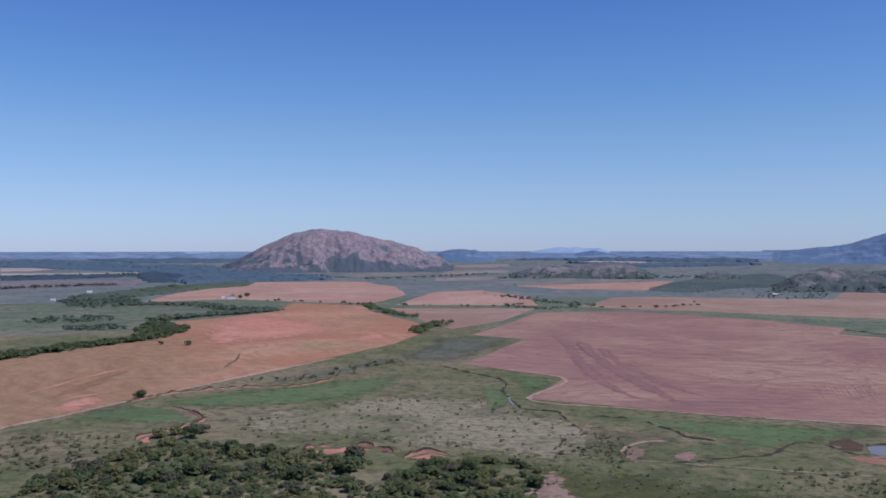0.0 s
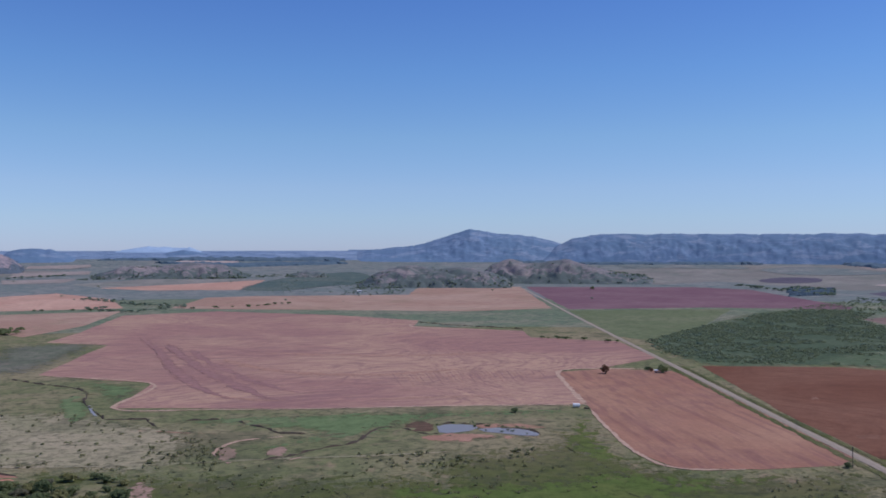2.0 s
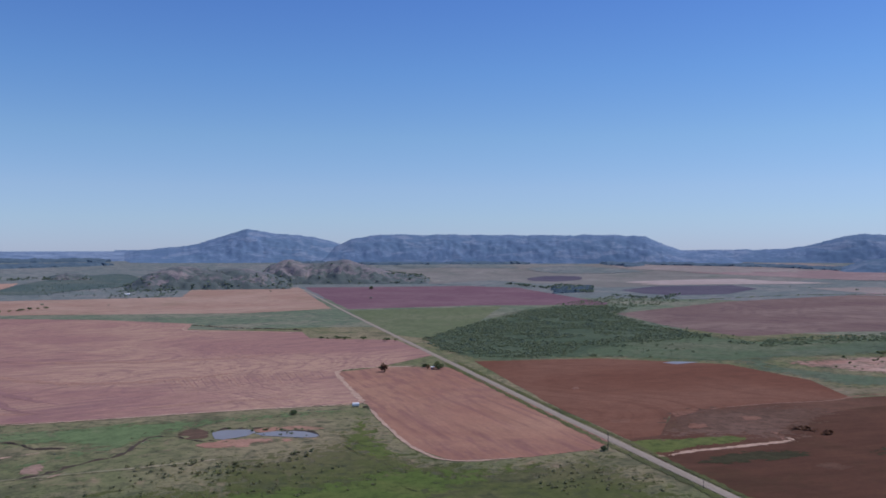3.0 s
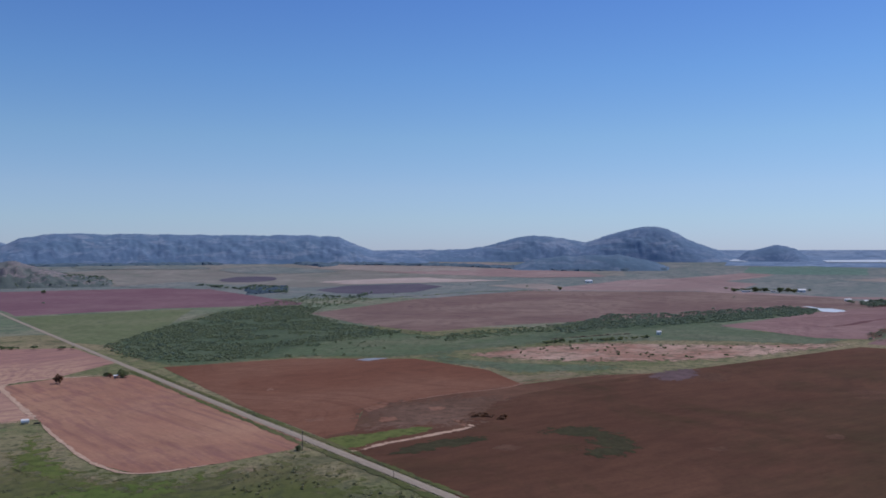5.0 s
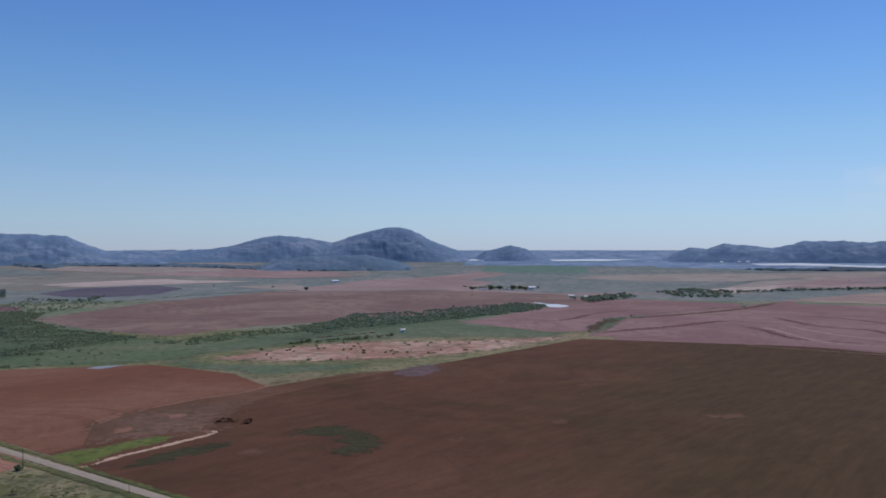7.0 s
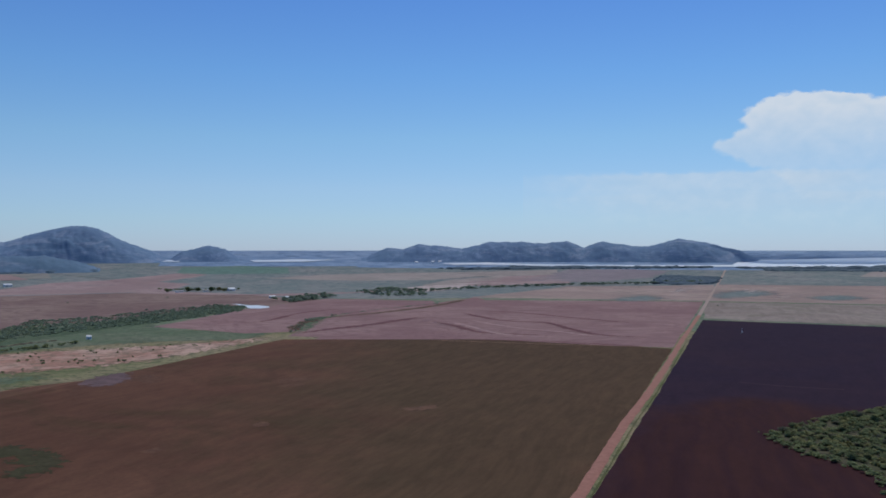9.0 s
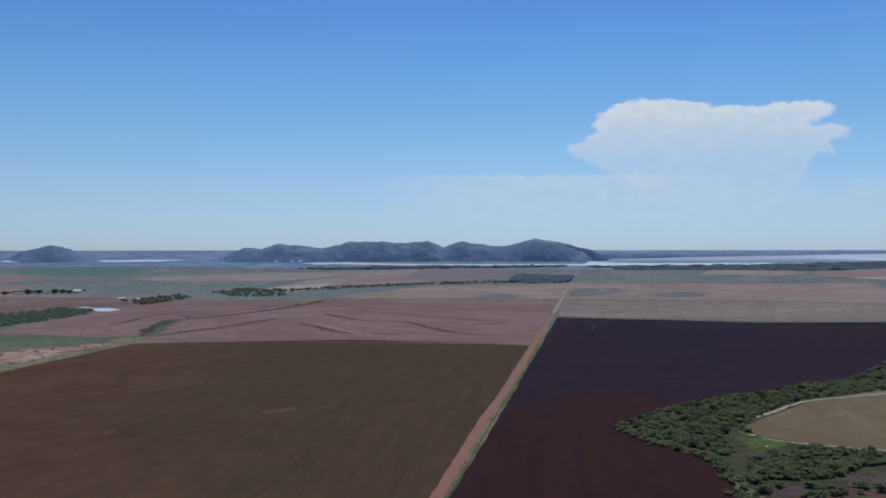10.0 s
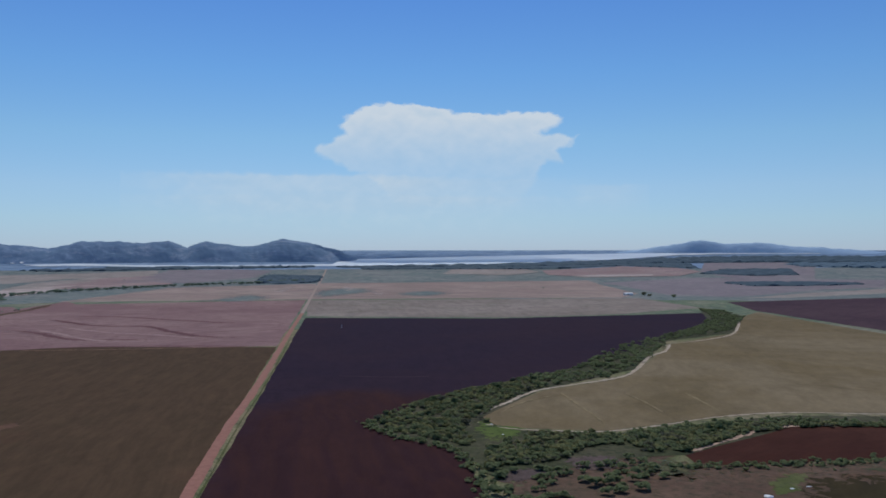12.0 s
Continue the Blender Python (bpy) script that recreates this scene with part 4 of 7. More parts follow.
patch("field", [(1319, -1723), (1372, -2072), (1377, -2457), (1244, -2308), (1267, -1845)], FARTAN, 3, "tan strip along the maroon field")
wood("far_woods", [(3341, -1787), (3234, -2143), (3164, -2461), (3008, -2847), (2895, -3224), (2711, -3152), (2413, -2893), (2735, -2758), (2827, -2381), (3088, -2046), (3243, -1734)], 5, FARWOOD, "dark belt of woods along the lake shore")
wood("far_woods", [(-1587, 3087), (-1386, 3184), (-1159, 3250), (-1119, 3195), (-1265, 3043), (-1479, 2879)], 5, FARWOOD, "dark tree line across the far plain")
wood("far_woods", [(-1912, 3627), (-1628, 3856), (-1507, 3684), (-1178, 3712), (-1082, 3484), (-1190, 3399), (-1478, 3449), (-1666, 3511), (-1834, 3480)], 6, HAZEWOOD, "dark haze-blue far woods")
wood("far_woods", [(-1639, 3943), (-1229, 4129), (-951.6, 4101), (-998.8, 3968), (-1394, 3839)], 6, HAZEWOOD, "dark haze-blue far woods")
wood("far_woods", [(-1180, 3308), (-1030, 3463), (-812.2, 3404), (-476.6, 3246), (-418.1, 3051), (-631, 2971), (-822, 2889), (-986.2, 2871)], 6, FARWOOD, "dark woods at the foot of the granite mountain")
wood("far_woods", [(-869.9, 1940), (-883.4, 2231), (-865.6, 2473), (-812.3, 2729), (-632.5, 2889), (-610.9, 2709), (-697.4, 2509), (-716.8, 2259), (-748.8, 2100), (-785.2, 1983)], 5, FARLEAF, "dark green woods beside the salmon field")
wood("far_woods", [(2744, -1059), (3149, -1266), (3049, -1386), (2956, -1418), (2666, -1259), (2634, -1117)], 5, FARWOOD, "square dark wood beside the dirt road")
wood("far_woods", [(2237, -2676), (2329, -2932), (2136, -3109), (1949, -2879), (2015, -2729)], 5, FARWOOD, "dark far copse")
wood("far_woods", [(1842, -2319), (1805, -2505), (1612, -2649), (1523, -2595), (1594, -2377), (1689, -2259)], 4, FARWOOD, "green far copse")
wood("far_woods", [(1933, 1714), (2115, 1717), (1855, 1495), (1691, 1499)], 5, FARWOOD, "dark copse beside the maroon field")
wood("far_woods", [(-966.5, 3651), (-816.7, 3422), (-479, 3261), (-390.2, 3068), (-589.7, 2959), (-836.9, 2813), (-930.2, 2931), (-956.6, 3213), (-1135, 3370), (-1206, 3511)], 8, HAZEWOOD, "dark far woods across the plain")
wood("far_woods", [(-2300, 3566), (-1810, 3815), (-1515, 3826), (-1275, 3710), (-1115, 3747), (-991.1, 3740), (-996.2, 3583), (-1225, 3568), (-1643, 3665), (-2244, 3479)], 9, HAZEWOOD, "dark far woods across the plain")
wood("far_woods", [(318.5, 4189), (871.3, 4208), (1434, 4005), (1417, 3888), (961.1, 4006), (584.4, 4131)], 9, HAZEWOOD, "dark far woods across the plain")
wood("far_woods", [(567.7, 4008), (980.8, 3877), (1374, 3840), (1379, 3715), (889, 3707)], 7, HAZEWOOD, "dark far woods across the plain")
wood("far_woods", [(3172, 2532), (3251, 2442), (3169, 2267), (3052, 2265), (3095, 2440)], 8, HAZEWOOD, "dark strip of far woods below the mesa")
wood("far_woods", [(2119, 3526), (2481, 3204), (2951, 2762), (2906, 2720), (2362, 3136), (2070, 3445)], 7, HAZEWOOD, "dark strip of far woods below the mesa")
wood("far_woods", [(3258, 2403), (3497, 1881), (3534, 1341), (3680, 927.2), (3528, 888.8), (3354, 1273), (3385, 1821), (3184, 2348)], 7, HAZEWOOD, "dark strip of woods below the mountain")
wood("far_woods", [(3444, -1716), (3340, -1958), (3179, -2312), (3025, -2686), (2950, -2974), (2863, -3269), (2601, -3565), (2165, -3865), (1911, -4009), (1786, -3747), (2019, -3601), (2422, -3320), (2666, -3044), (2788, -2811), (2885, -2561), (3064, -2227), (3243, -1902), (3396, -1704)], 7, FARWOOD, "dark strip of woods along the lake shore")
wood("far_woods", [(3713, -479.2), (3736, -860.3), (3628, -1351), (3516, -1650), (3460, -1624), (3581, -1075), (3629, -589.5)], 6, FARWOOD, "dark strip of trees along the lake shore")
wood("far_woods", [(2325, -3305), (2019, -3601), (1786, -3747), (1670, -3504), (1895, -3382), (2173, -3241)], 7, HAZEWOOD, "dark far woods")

# ---- water ----
patch("lake", [(3539, -1737), (3765, -1906), (3690, -2163), (3652, -2338), (3556, -2585), (3357, -2979), (3193, -3220), (3102, -3329), (2797, -3609), (2483, -3841), (2468, -3818), (2772, -3577), (2940, -3358), (2993, -3017), (3060, -2716), (3179, -2312), (3312, -1942), (3438, -1726)], WATER, 5, "wide pale lake below the hills", "lake")
patch("lake", [(3989, -570.9), (3551, -1782), (3466, -1740), (3742, -1068), (3933, -563.2)], WATER, 5, "arm of the pale lake", "lake")
patch("lake", [(4187, 363.7), (4237, 156.6), (4218, -48.7), (4121, 101.7), (4099, 330.2)], WATER, 5, "pale arm of the lake", "lake")
patch("lake", [(4064, 888.1), (4149, 793), (4174, 659.5), (4078, 671.8)], WATER, 5, "pale arm of the lake", "lake")
patch("lake", [(3984, -527.6), (3998, -742.7), (3791, -1031), (3730, -1015), (3888, -723), (3896, -580.7)], WATER, 5, "pale arm of the lake", "lake")
patch("pond_margin", [(224.3, 483.5), (240.7, 489.4), (261.5, 483.5), (273.2, 468.7), (298.6, 457.6), (295.7, 446.9), (269.3, 455.2), (247.9, 458.3), (223.7, 470.5)], REDMUD, 3, "red mud margin of the pond", "pond bank", True)
patch("pond_margin", [(274.9, 508.3), (294.1, 497.3), (315.5, 483.5), (311.2, 470.3), (299.9, 465.7), (286.7, 484.9), (268.9, 489.8)], REDMUD, 3, "dull red bank above the pond", "pond bank", True)
patch("pond_margin", [(232.7, 524), (248, 530.3), (252, 516.8), (239.6, 495.2), (227.5, 503.3)], UMBER, 3, "dark bare mound beside the pond", "pond bank", True)
patch("pond", [(249.1, 508.3), (258.5, 510.5), (267.8, 507.1), (272.9, 501.3), (269.8, 491.2), (261.5, 485.3), (252.4, 485.1), (244.6, 488)], POND, 5, "small blue-grey farm pond with red banks", "pond", True, 4)
patch("pond", [(268.2, 490), (280.1, 487.4), (291.1, 481.5), (297.5, 472), (298.4, 461), (294.3, 455.8), (285.5, 459), (277.4, 468.9), (269.1, 479)], POND, 5, "small blue-grey farm pond with red banks", "pond", True, 4)
patch("pond", [(752.4, 516.8), (766.8, 515.2), (774, 508.7), (783, 495.2), (766.8, 496.8), (752.4, 501.1)], POND, 5, "small pale pond at the edge of the scrub", "pond", True)
patch("pond", [(1895, 200.7), (1883, 183.6), (1841, 163.1), (1845, 144.5), (1805, 118.3), (1775, 112), (1739, 127.8), (1744, 149), (1805, 163.3), (1861, 185.9)], WATER, 5, "pale river pool beside the trees", "pond", True)
patch("pond", [(50.6, 689.8), (53.5, 692.3), (52.9, 664), (53.6, 644.8), (51.5, 649.4), (50.8, 674.1)], POND, 5, "narrow blue pool in the creek", "pond", True)
patch("pond", [(249.3, 506.5), (262.4, 510.8), (265.5, 496.6), (247, 485.8), (243.4, 491.2)], POND, 4, "shallow water", "pond", True)

# ---- pasture ----
patch("meadow", [(-229.1, 660.4), (-201.2, 691), (-146.2, 732.6), (-74.5, 788.4), (-27.4, 847.8), (-39.6, 717.8), (-64.1, 677.2), (-111.1, 641), (-149.4, 625.5), (-202.1, 636.8)], MEADOW, 2, "smooth green meadow", "meadow", True)
patch("meadow", [(-265.3, 583), (-243.9, 637), (-202.1, 636.8), (-177.1, 608.6), (-166.7, 578.9), (-201.4, 575.3), (-244.8, 588.8)], MEADOW, 2, "smooth green meadow beside the gully", "meadow", True)
patch("meadow", [(31, 717.5), (51.8, 747), (48.6, 640.3), (39.1, 622.4), (30.6, 659.2)], MEADOW, 2, "green patch beside the creek", "meadow", True)
patch("meadow", [(47, 835.2), (100.4, 763.2), (70.4, 689.6), (59.2, 717.3), (54.5, 786.6)], MEADOW, 2, "green patch between creek and field", "meadow", True)
patch("meadow", [(92.2, 600.7), (130.1, 613.1), (260.6, 566.8), (367.7, 527), (367, 509.2), (324.4, 504), (257, 522.9), (210.1, 499.1), (188.8, 493.4), (151, 488), (128.5, 481.3), (107.1, 504.4), (162.7, 525.6), (133, 555.3)], MEADOW, 2, "green meadow along the creek", "meadow", True)
patch("pasture", [(218.5, 467.5), (265.1, 454.7), (361.1, 513.2), (394.6, 527), (363.4, 450.9), (335.9, 390.1), (340.6, 356.9), (366.5, 343.1), (416.9, 336.6), (424.8, 322.9), (406.6, 280.6), (380.7, 224.5), (338.2, 152.3), (123.8, 293.8), (163.4, 401.8)], ROADGRASS, 1, "olive green pasture beside the road", "pasture", True, soft=0.4, fray=81.0)
patch("pasture", [(-6.7, 528.8), (79.4, 488), (155.2, 443.7), (215.5, 418.1), (228.6, 358.7), (158, 271.1), (-4.9, 378.5)], ROADGRASS, 0.9, "olive green tufted pasture", "pasture", True, soft=0.4, fray=90.0)
patch("meadow", [(167.2, 396.7), (205.6, 386.5), (246.1, 375.3), (279.5, 376), (305.5, 373.9), (310.5, 346.9), (355.1, 320.2), (349.4, 307.4), (284.8, 298.4), (243.7, 275.9), (184, 315.4), (149.2, 366.8)], LUSH, 2, "bright green grass beside the field", "meadow", True, soft=0.25, fray=40.0)
patch("meadow", [(371.3, 506.3), (329.6, 431.3), (309.1, 380.9), (284.8, 383), (283, 407.9), (302.8, 448.9)], LUSH, 2, "green grass by the field corner", "meadow", True)
patch("meadow", [(430.4, 321.7), (459.9, 304.2), (496.3, 284), (482.2, 272.5), (452.2, 282.6), (413.5, 288.9), (415.1, 302)], LUSH, 3, "bright green grassy triangle by the road", "meadow", True, soft=0.08)
patch("pasture", [(-143.6, 618.8), (-95.9, 652.5), (-38.2, 690.1), (33.7, 676.6), (85.9, 607.3), (108.5, 559.6), (96.3, 497.3), (64.8, 459), (5, 497.5), (-63.7, 527.2), (-129.8, 543.6)], DRYGRASS, 1, "dry tufted pasture", "pasture", True)
patch("pasture", [(-125.8, 856.8), (-89.5, 946.8), (-43.2, 1028), (-25.9, 898.2), (-75.4, 799.2), (-152.8, 741.6), (-157.1, 788.4)], GRASS, 1, "dull weedy pasture above the gully", "pasture", True)
patch("pasture", [(840.5, 443.7), (952.8, 412.4), (1045, 350.6), (1074, 256.5), (1130, 154.7), (1193, 52), (1066, 101.5), (934.4, 174.5), (861.6, 264.6), (832.7, 347.5)], ERODED, 2, "bare eroded pink ground dotted with shrubs", "bare ground", True, soft=0.12, fray=40.0)
patch("pasture", [(682, 396.2), (741.6, 338), (806.4, 242.1), (799.2, 212.4), (736.2, 279.5), (681.5, 289.6), (643.7, 314.5)], HEADLAND, 2, "tan grassy headland", "pasture", True)
patch("pasture", [(332.5, -370.3), (297.2, -432.7), (270.5, -482.4), (236.2, -533.9), (150.7, -340.6), (220.1, -236.2)], UMBER, 0.9, "dry brown ground beyond the copse", "pasture", True)
patch("pasture", [(426.6, -297.4), (394.4, -332.1), (363.1, -365.9), (337.3, -392), (299.3, -358.9), (277.2, -286.4), (237.2, -210.4), (255.4, -183.1), (345.8, -250.6)], UMBER, 0.8, "dry brown ground around the copse", "pasture", True)
patch("pasture", [(255.4, -193.3), (326.7, -240.7), (328.5, -295.4), (345.4, -343.8), (313.7, -358), (253.8, -448.2), (230.4, -483.1), (160.4, -336.2)], UMBER, 1, "dry bare ground below the copse", "pasture", True)
# the scrub row's shade is put into this patch's dark ground colour
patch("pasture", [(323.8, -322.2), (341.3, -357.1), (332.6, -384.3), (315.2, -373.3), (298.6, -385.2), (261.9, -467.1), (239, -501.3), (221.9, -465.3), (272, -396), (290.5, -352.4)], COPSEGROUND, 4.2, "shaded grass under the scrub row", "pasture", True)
patch("pasture", [(300.2, -280.4), (315.9, -314.3), (293.2, -378.4), (271.4, -381.1), (257.6, -344.5), (239.8, -273.6), (260.1, -243)], UMBER, 2, "bare reddish ground below the copse", "bare ground", True)
patch("field", [(250.9, -354.4), (274.7, -400), (251.1, -447.8), (229.1, -480.8), (160.4, -336.2), (202.1, -273.6)], BROWNWEED, 2.5, "dark olive field below the scrub row", curved=True)
patch("meadow", [(273.8, -377.5), (277.7, -399.4), (268.2, -409.7), (251.3, -374.6), (252.9, -355)], ROADGRASS, 3.2, "green weedy patch beside pale rocks", "meadow", True)
patch("pasture", [(524.6, 364.4), (558.2, 365.9), (590.2, 342), (626, 311.9), (632.7, 270.9), (585.3, 259.6), (537.7, 251), (496.3, 245.3), (484.6, 272.8), (457.7, 296.1), (435.7, 302.6), (474.5, 335.8)], DISTURBED, 4, "disturbed ground in the ploughed field", "pasture", True, soft=0.5, fray=40.0)
patch("pasture", [(738, 885.6), (959.4, 1021), (1256, 1174), (1458, 1132), (1206, 900), (1035, 610.4), (1089, 532.3), (1442, 452.7), (1287, 386.3), (1121, 425.7), (977.4, 400.3), (855, 459.9), (799.2, 471.4), (730.8, 583), (614.7, 653)], SCRUBGRASS, 1, "scrubby green pasture", "pasture", True)
patch("scrub_floor", [(1017, 443.4), (1193, 429.9), (1383, 398.4), (1561, 341.1), (1730, 262), (1890, 170.2), (1748, 146.4), (1467, 241.6), (1262, 327.9), (1078, 388.6)], SCRUBFLOOR, 1.5, "grey-green undergrowth of the river trees", "undergrowth", True)
patch("scrub_floor", [(723, 867.9), (811.9, 919), (948.6, 994.2), (1207, 1130), (1351, 1146), (1420, 1119), (1382, 1032), (1230, 941), (1084, 730), (1038, 627.3), (926.4, 639.4), (794, 625.9), (732.3, 591.5), (670.3, 643.3), (635.3, 683.1), (668, 781.2)], SCRUBFLOOR, 1.5, "grey-green undergrowth of the wide scrub", "undergrowth", True)
patch("pasture", [(799.2, 471.4), (919.8, 494.8), (1154, 455), (1283, 394.2), (1458, 272.3), (1309, 227.9), (1271, 69.8), (1102, 104.9), (1127, 140.8), (1093, 260.8), (948.6, 432.9), (837, 436.5), (828, 345.4), (851.4, 261.7), (804.6, 247), (734.4, 335), (748.8, 365.8)], CREEKGRASS, 1, "green pasture by the creek", "pasture", True)
patch("pasture", [(-215.6, 389.7), (-207.7, 437.4), (-190.8, 498.2), (-180.5, 535.5), (-134.8, 535.3), (-74.2, 504.9), (-7.7, 481.5), (54, 468.7), (47.9, 404.8), (45.5, 337.5), (-191.5, 338)], GRASS, 2, "grassy ground of the scrub wood", "pasture", True)
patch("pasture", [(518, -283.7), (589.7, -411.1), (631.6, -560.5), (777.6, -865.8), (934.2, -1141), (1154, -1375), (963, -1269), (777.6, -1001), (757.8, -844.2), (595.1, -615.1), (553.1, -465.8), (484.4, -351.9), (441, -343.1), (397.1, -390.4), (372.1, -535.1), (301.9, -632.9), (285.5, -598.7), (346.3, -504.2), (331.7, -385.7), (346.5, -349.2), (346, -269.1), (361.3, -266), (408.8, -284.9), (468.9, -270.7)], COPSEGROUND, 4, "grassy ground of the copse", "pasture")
patch("meadow", [(487.1, -342.9), (473.8, -342.8), (451.1, -349.2), (428.9, -349.8), (415.4, -334.5), (412.5, -315), (410.7, -303.3), (373.9, -270.6), (372.8, -260.7), (410.3, -284.1), (423.7, -304.5), (453.4, -317)], LUSH, 4.8, "bright green grass in the clearing of the copse", "meadow", True, soft=0.2)
patch("weeds", [(2158, -980.4), (2348, -1165), (2262, -1245), (2059, -1158), (1934, -982.3), (1930, -888.4)], HAZEGRASS, 4, "dull green blotch in the stubble", "weeds", True, soft=0.4, fray=90.0)
patch("weeds", [(1978, -1144), (2056, -1305), (1892, -1293), (1805, -1131)], HAZEGRASS, 4, "dull green blotch in the stubble", "weeds", True, soft=0.4, fray=90.0)
patch("weeds", [(1962, -631.3), (2138, -796.5), (2017, -840.7), (1863, -762.6), (1842, -659.1)], HAZEGRASS, 4, "dull green blotch in the stubble", "weeds", True, soft=0.4, fray=90.0)
patch("bare_patch", [(2314, -1166), (2394, -1249), (2241, -1194), (2132, -1099)], CHALKY, 4.4, "chalky bare blotch in the stubble", "bare patch", True, soft=0.4, fray=60.0)
patch("bare_patch", [(2361, -966.3), (2535, -1104), (2405, -1071), (2171, -921)], CHALKY, 4.4, "chalky bare blotch in the stubble", "bare patch", True, soft=0.4, fray=60.0)
patch("bare_patch", [(1990, -1088), (2057, -1165), (1933, -1106), (1873, -1038)], CHALKY, 4.4, "chalky bare blotch in the stubble", "bare patch", True, soft=0.4, fray=60.0)
patch("weeds", [(1344, 47.1), (1504, 29.4), (1522, -5.3), (1346, 11.3), (1209, 31.2), (1205, 48.9)], CREEKGRASS, 4, "grey-green weeds at the head of the gully", "weeds", True, soft=0.3)
patch("weeds", [(-61.2, 921.6), (-34.6, 1042), (-12.1, 1152), (104.2, 1138), (29.7, 896.4), (-9.4, 885.6)], DULLWEED, 2.5, "dull dark weeds beside the ploughed field", "weeds", True, soft=0.35, fray=72.0)
patch("weeds", [(-159.5, 774), (-122.8, 835.2), (-63.9, 936), (-37.8, 898.2), (-87.1, 810), (-139.5, 748.8)], DULLWEED, 2.5, "dull grey-green weeds above the gully", "weeds", True)
patch("weeds", [(509.2, 214.1), (536.4, 209.3), (549.9, 190.1), (538.4, 164.7), (513.5, 142.5), (487.3, 135.2), (464.6, 143.8), (461.2, 164.5), (475, 176.5), (491.7, 171.8), (505.5, 180.3), (505.5, 197.3)], RANKWEED, 4, "curved green weedy patch in the field", "weeds", True, soft=0.22, fray=18.0)
patch("weeds", [(410.1, 263.5), (445.3, 265.5), (470.5, 253.4), (489.4, 234.2), (468.7, 228), (442.3, 241.8), (418.9, 251.5)], RANKWEED, 4, "green weedy verge", "weeds", True, soft=0.12, fray=10.0)

for spot in ([(765, 54.2), (793.8, 43.6), (799.2, 17.3), (786.6, 8.3), (766.8, 29.2)], [(747, 47.3), (763.2, 33.3), (763.2, 12.2), (743.4, 28.4)], [(806.4, 181.8), (840.6, 167.9), (828, 151.9), (795.6, 138.4), (779.4, 155.5)],
            
             [(454.3, 218.2), (474.7, 212.9), (470.7, 200.2), (449.5, 205.2)], [(516.2, 109.8), (529.6, 99), (524.9, 91.4), (511.7, 98.8)], [(633.4, -52.6), (648.5, -79.4), (632.9, -85.9), (619.7, -63.5)], [(586.1, 53.6), (598, 40.3), (585.7, 36), (575.8, 47.5)]):
    patch("bare_patch", spot, SCAR, 4, "washed-out paler earth in the ploughed field", "bare patch", True, 4, fray=54.0, soft=0.3)
patch("bare_patch", [(788.4, 220.1), (835.2, 210.4), (855, 184.5), (802.8, 170.6), (766.8, 183.1), (765, 203.2)], LILAC, 4, "lilac-grey bare earth at the field corner", "bare patch", True, 3, soft=0.5, fray=72.0)

for spot in ([(560.9, 474.9), (569.5, 473.1), (559.4, 462.1), (553, 466.2)],
             [(474, 367.4), (483.6, 360.4), (473.3, 351.8), (464.4, 357.8)],
             [(530.5, 359.2), (556.6, 355.3), (550.2, 345.6), (516.1, 343.6)],
             [(522.4, 282.1), (521.6, 271.6), (501.1, 252.9), (493.7, 253.9), (508.6, 270.6)],
             [(500.8, 328.2), (511.1, 319.7), (500.5, 310.1), (489.3, 316.5)],
             [(553.8, 318.6), (561.2, 309), (550, 301.5), (541.2, 309.1)],
             [(441, 232.1), (446, 229.4), (440.1, 225.6), (436.4, 228.7)]):
    patch("bare_patch", spot, PALESCAR, 4.6, "pale scuffed earth in the ploughed field", "bare patch", True, 4, fray=30.0, soft=0.3)

for spot in ([(-407.8, 1312), (-397.2, 1500), (-319.5, 1552), (-216.6, 1475), (-114.4, 1303), (-164.8, 1123), (-225.9, 1032), (-284.7, 1075), (-337.2, 1109)],):
    patch("bare_patch", spot, REDEARTH, 3.5, "broad redder earth in the orange field", "bare patch", True, 4, fray=110.0, soft=0.5)
for spot in ([(-307.4, 1093), (-329.4, 1219), (-307.8, 1289), (-272.2, 1262), (-254.2, 1127), (-267.1, 1048)], [(-286.9, 630.4), (-287.6, 670.7), (-267.1, 686), (-262.6, 641.7), (-267.8, 615.2)], [(-121.1, 1125), (-97.7, 1201), (-73.1, 1184), (-89.3, 1098)]):
    patch("bare_patch", spot, REDEARTH, 4, "redder bare earth in the ploughed field", "bare patch", True, 4, fray=72.0, soft=0.4)

patch("meadow", [(484.3, -346.2), (461.4, -349.4), (440, -358.6), (418.2, -336.4), (432.7, -323.2), (451.8, -324.8)], LUSH, 4.5, "bright green marshy grass beside the copse", "meadow", True, soft=0.2)
patch("bare_patch", [(362.2, -317.3), (364.1, -335.8), (351.2, -350.5), (330.6, -331.7), (338.1, -311.9)], DUSKBARE, 4.5, "dusky bare earth below the copse", "bare patch", True, soft=0.25)
patch("bare_patch", [(359.1, -271.9), (358.4, -294.1), (344.9, -297.5), (337.5, -280.6), (341.2, -263.7)], DUSKBARE, 4.5, "dusky bare earth below the copse", "bare patch", True, soft=0.25)

# ---- tracks and field edges ----


def edge(body, width, mat, label, level=6, category="track"):
    return ribbon("track", body, 1.7 * width, mat, level, label, category, ragged=0.5 if width < 2 else 0.75, soft=True)


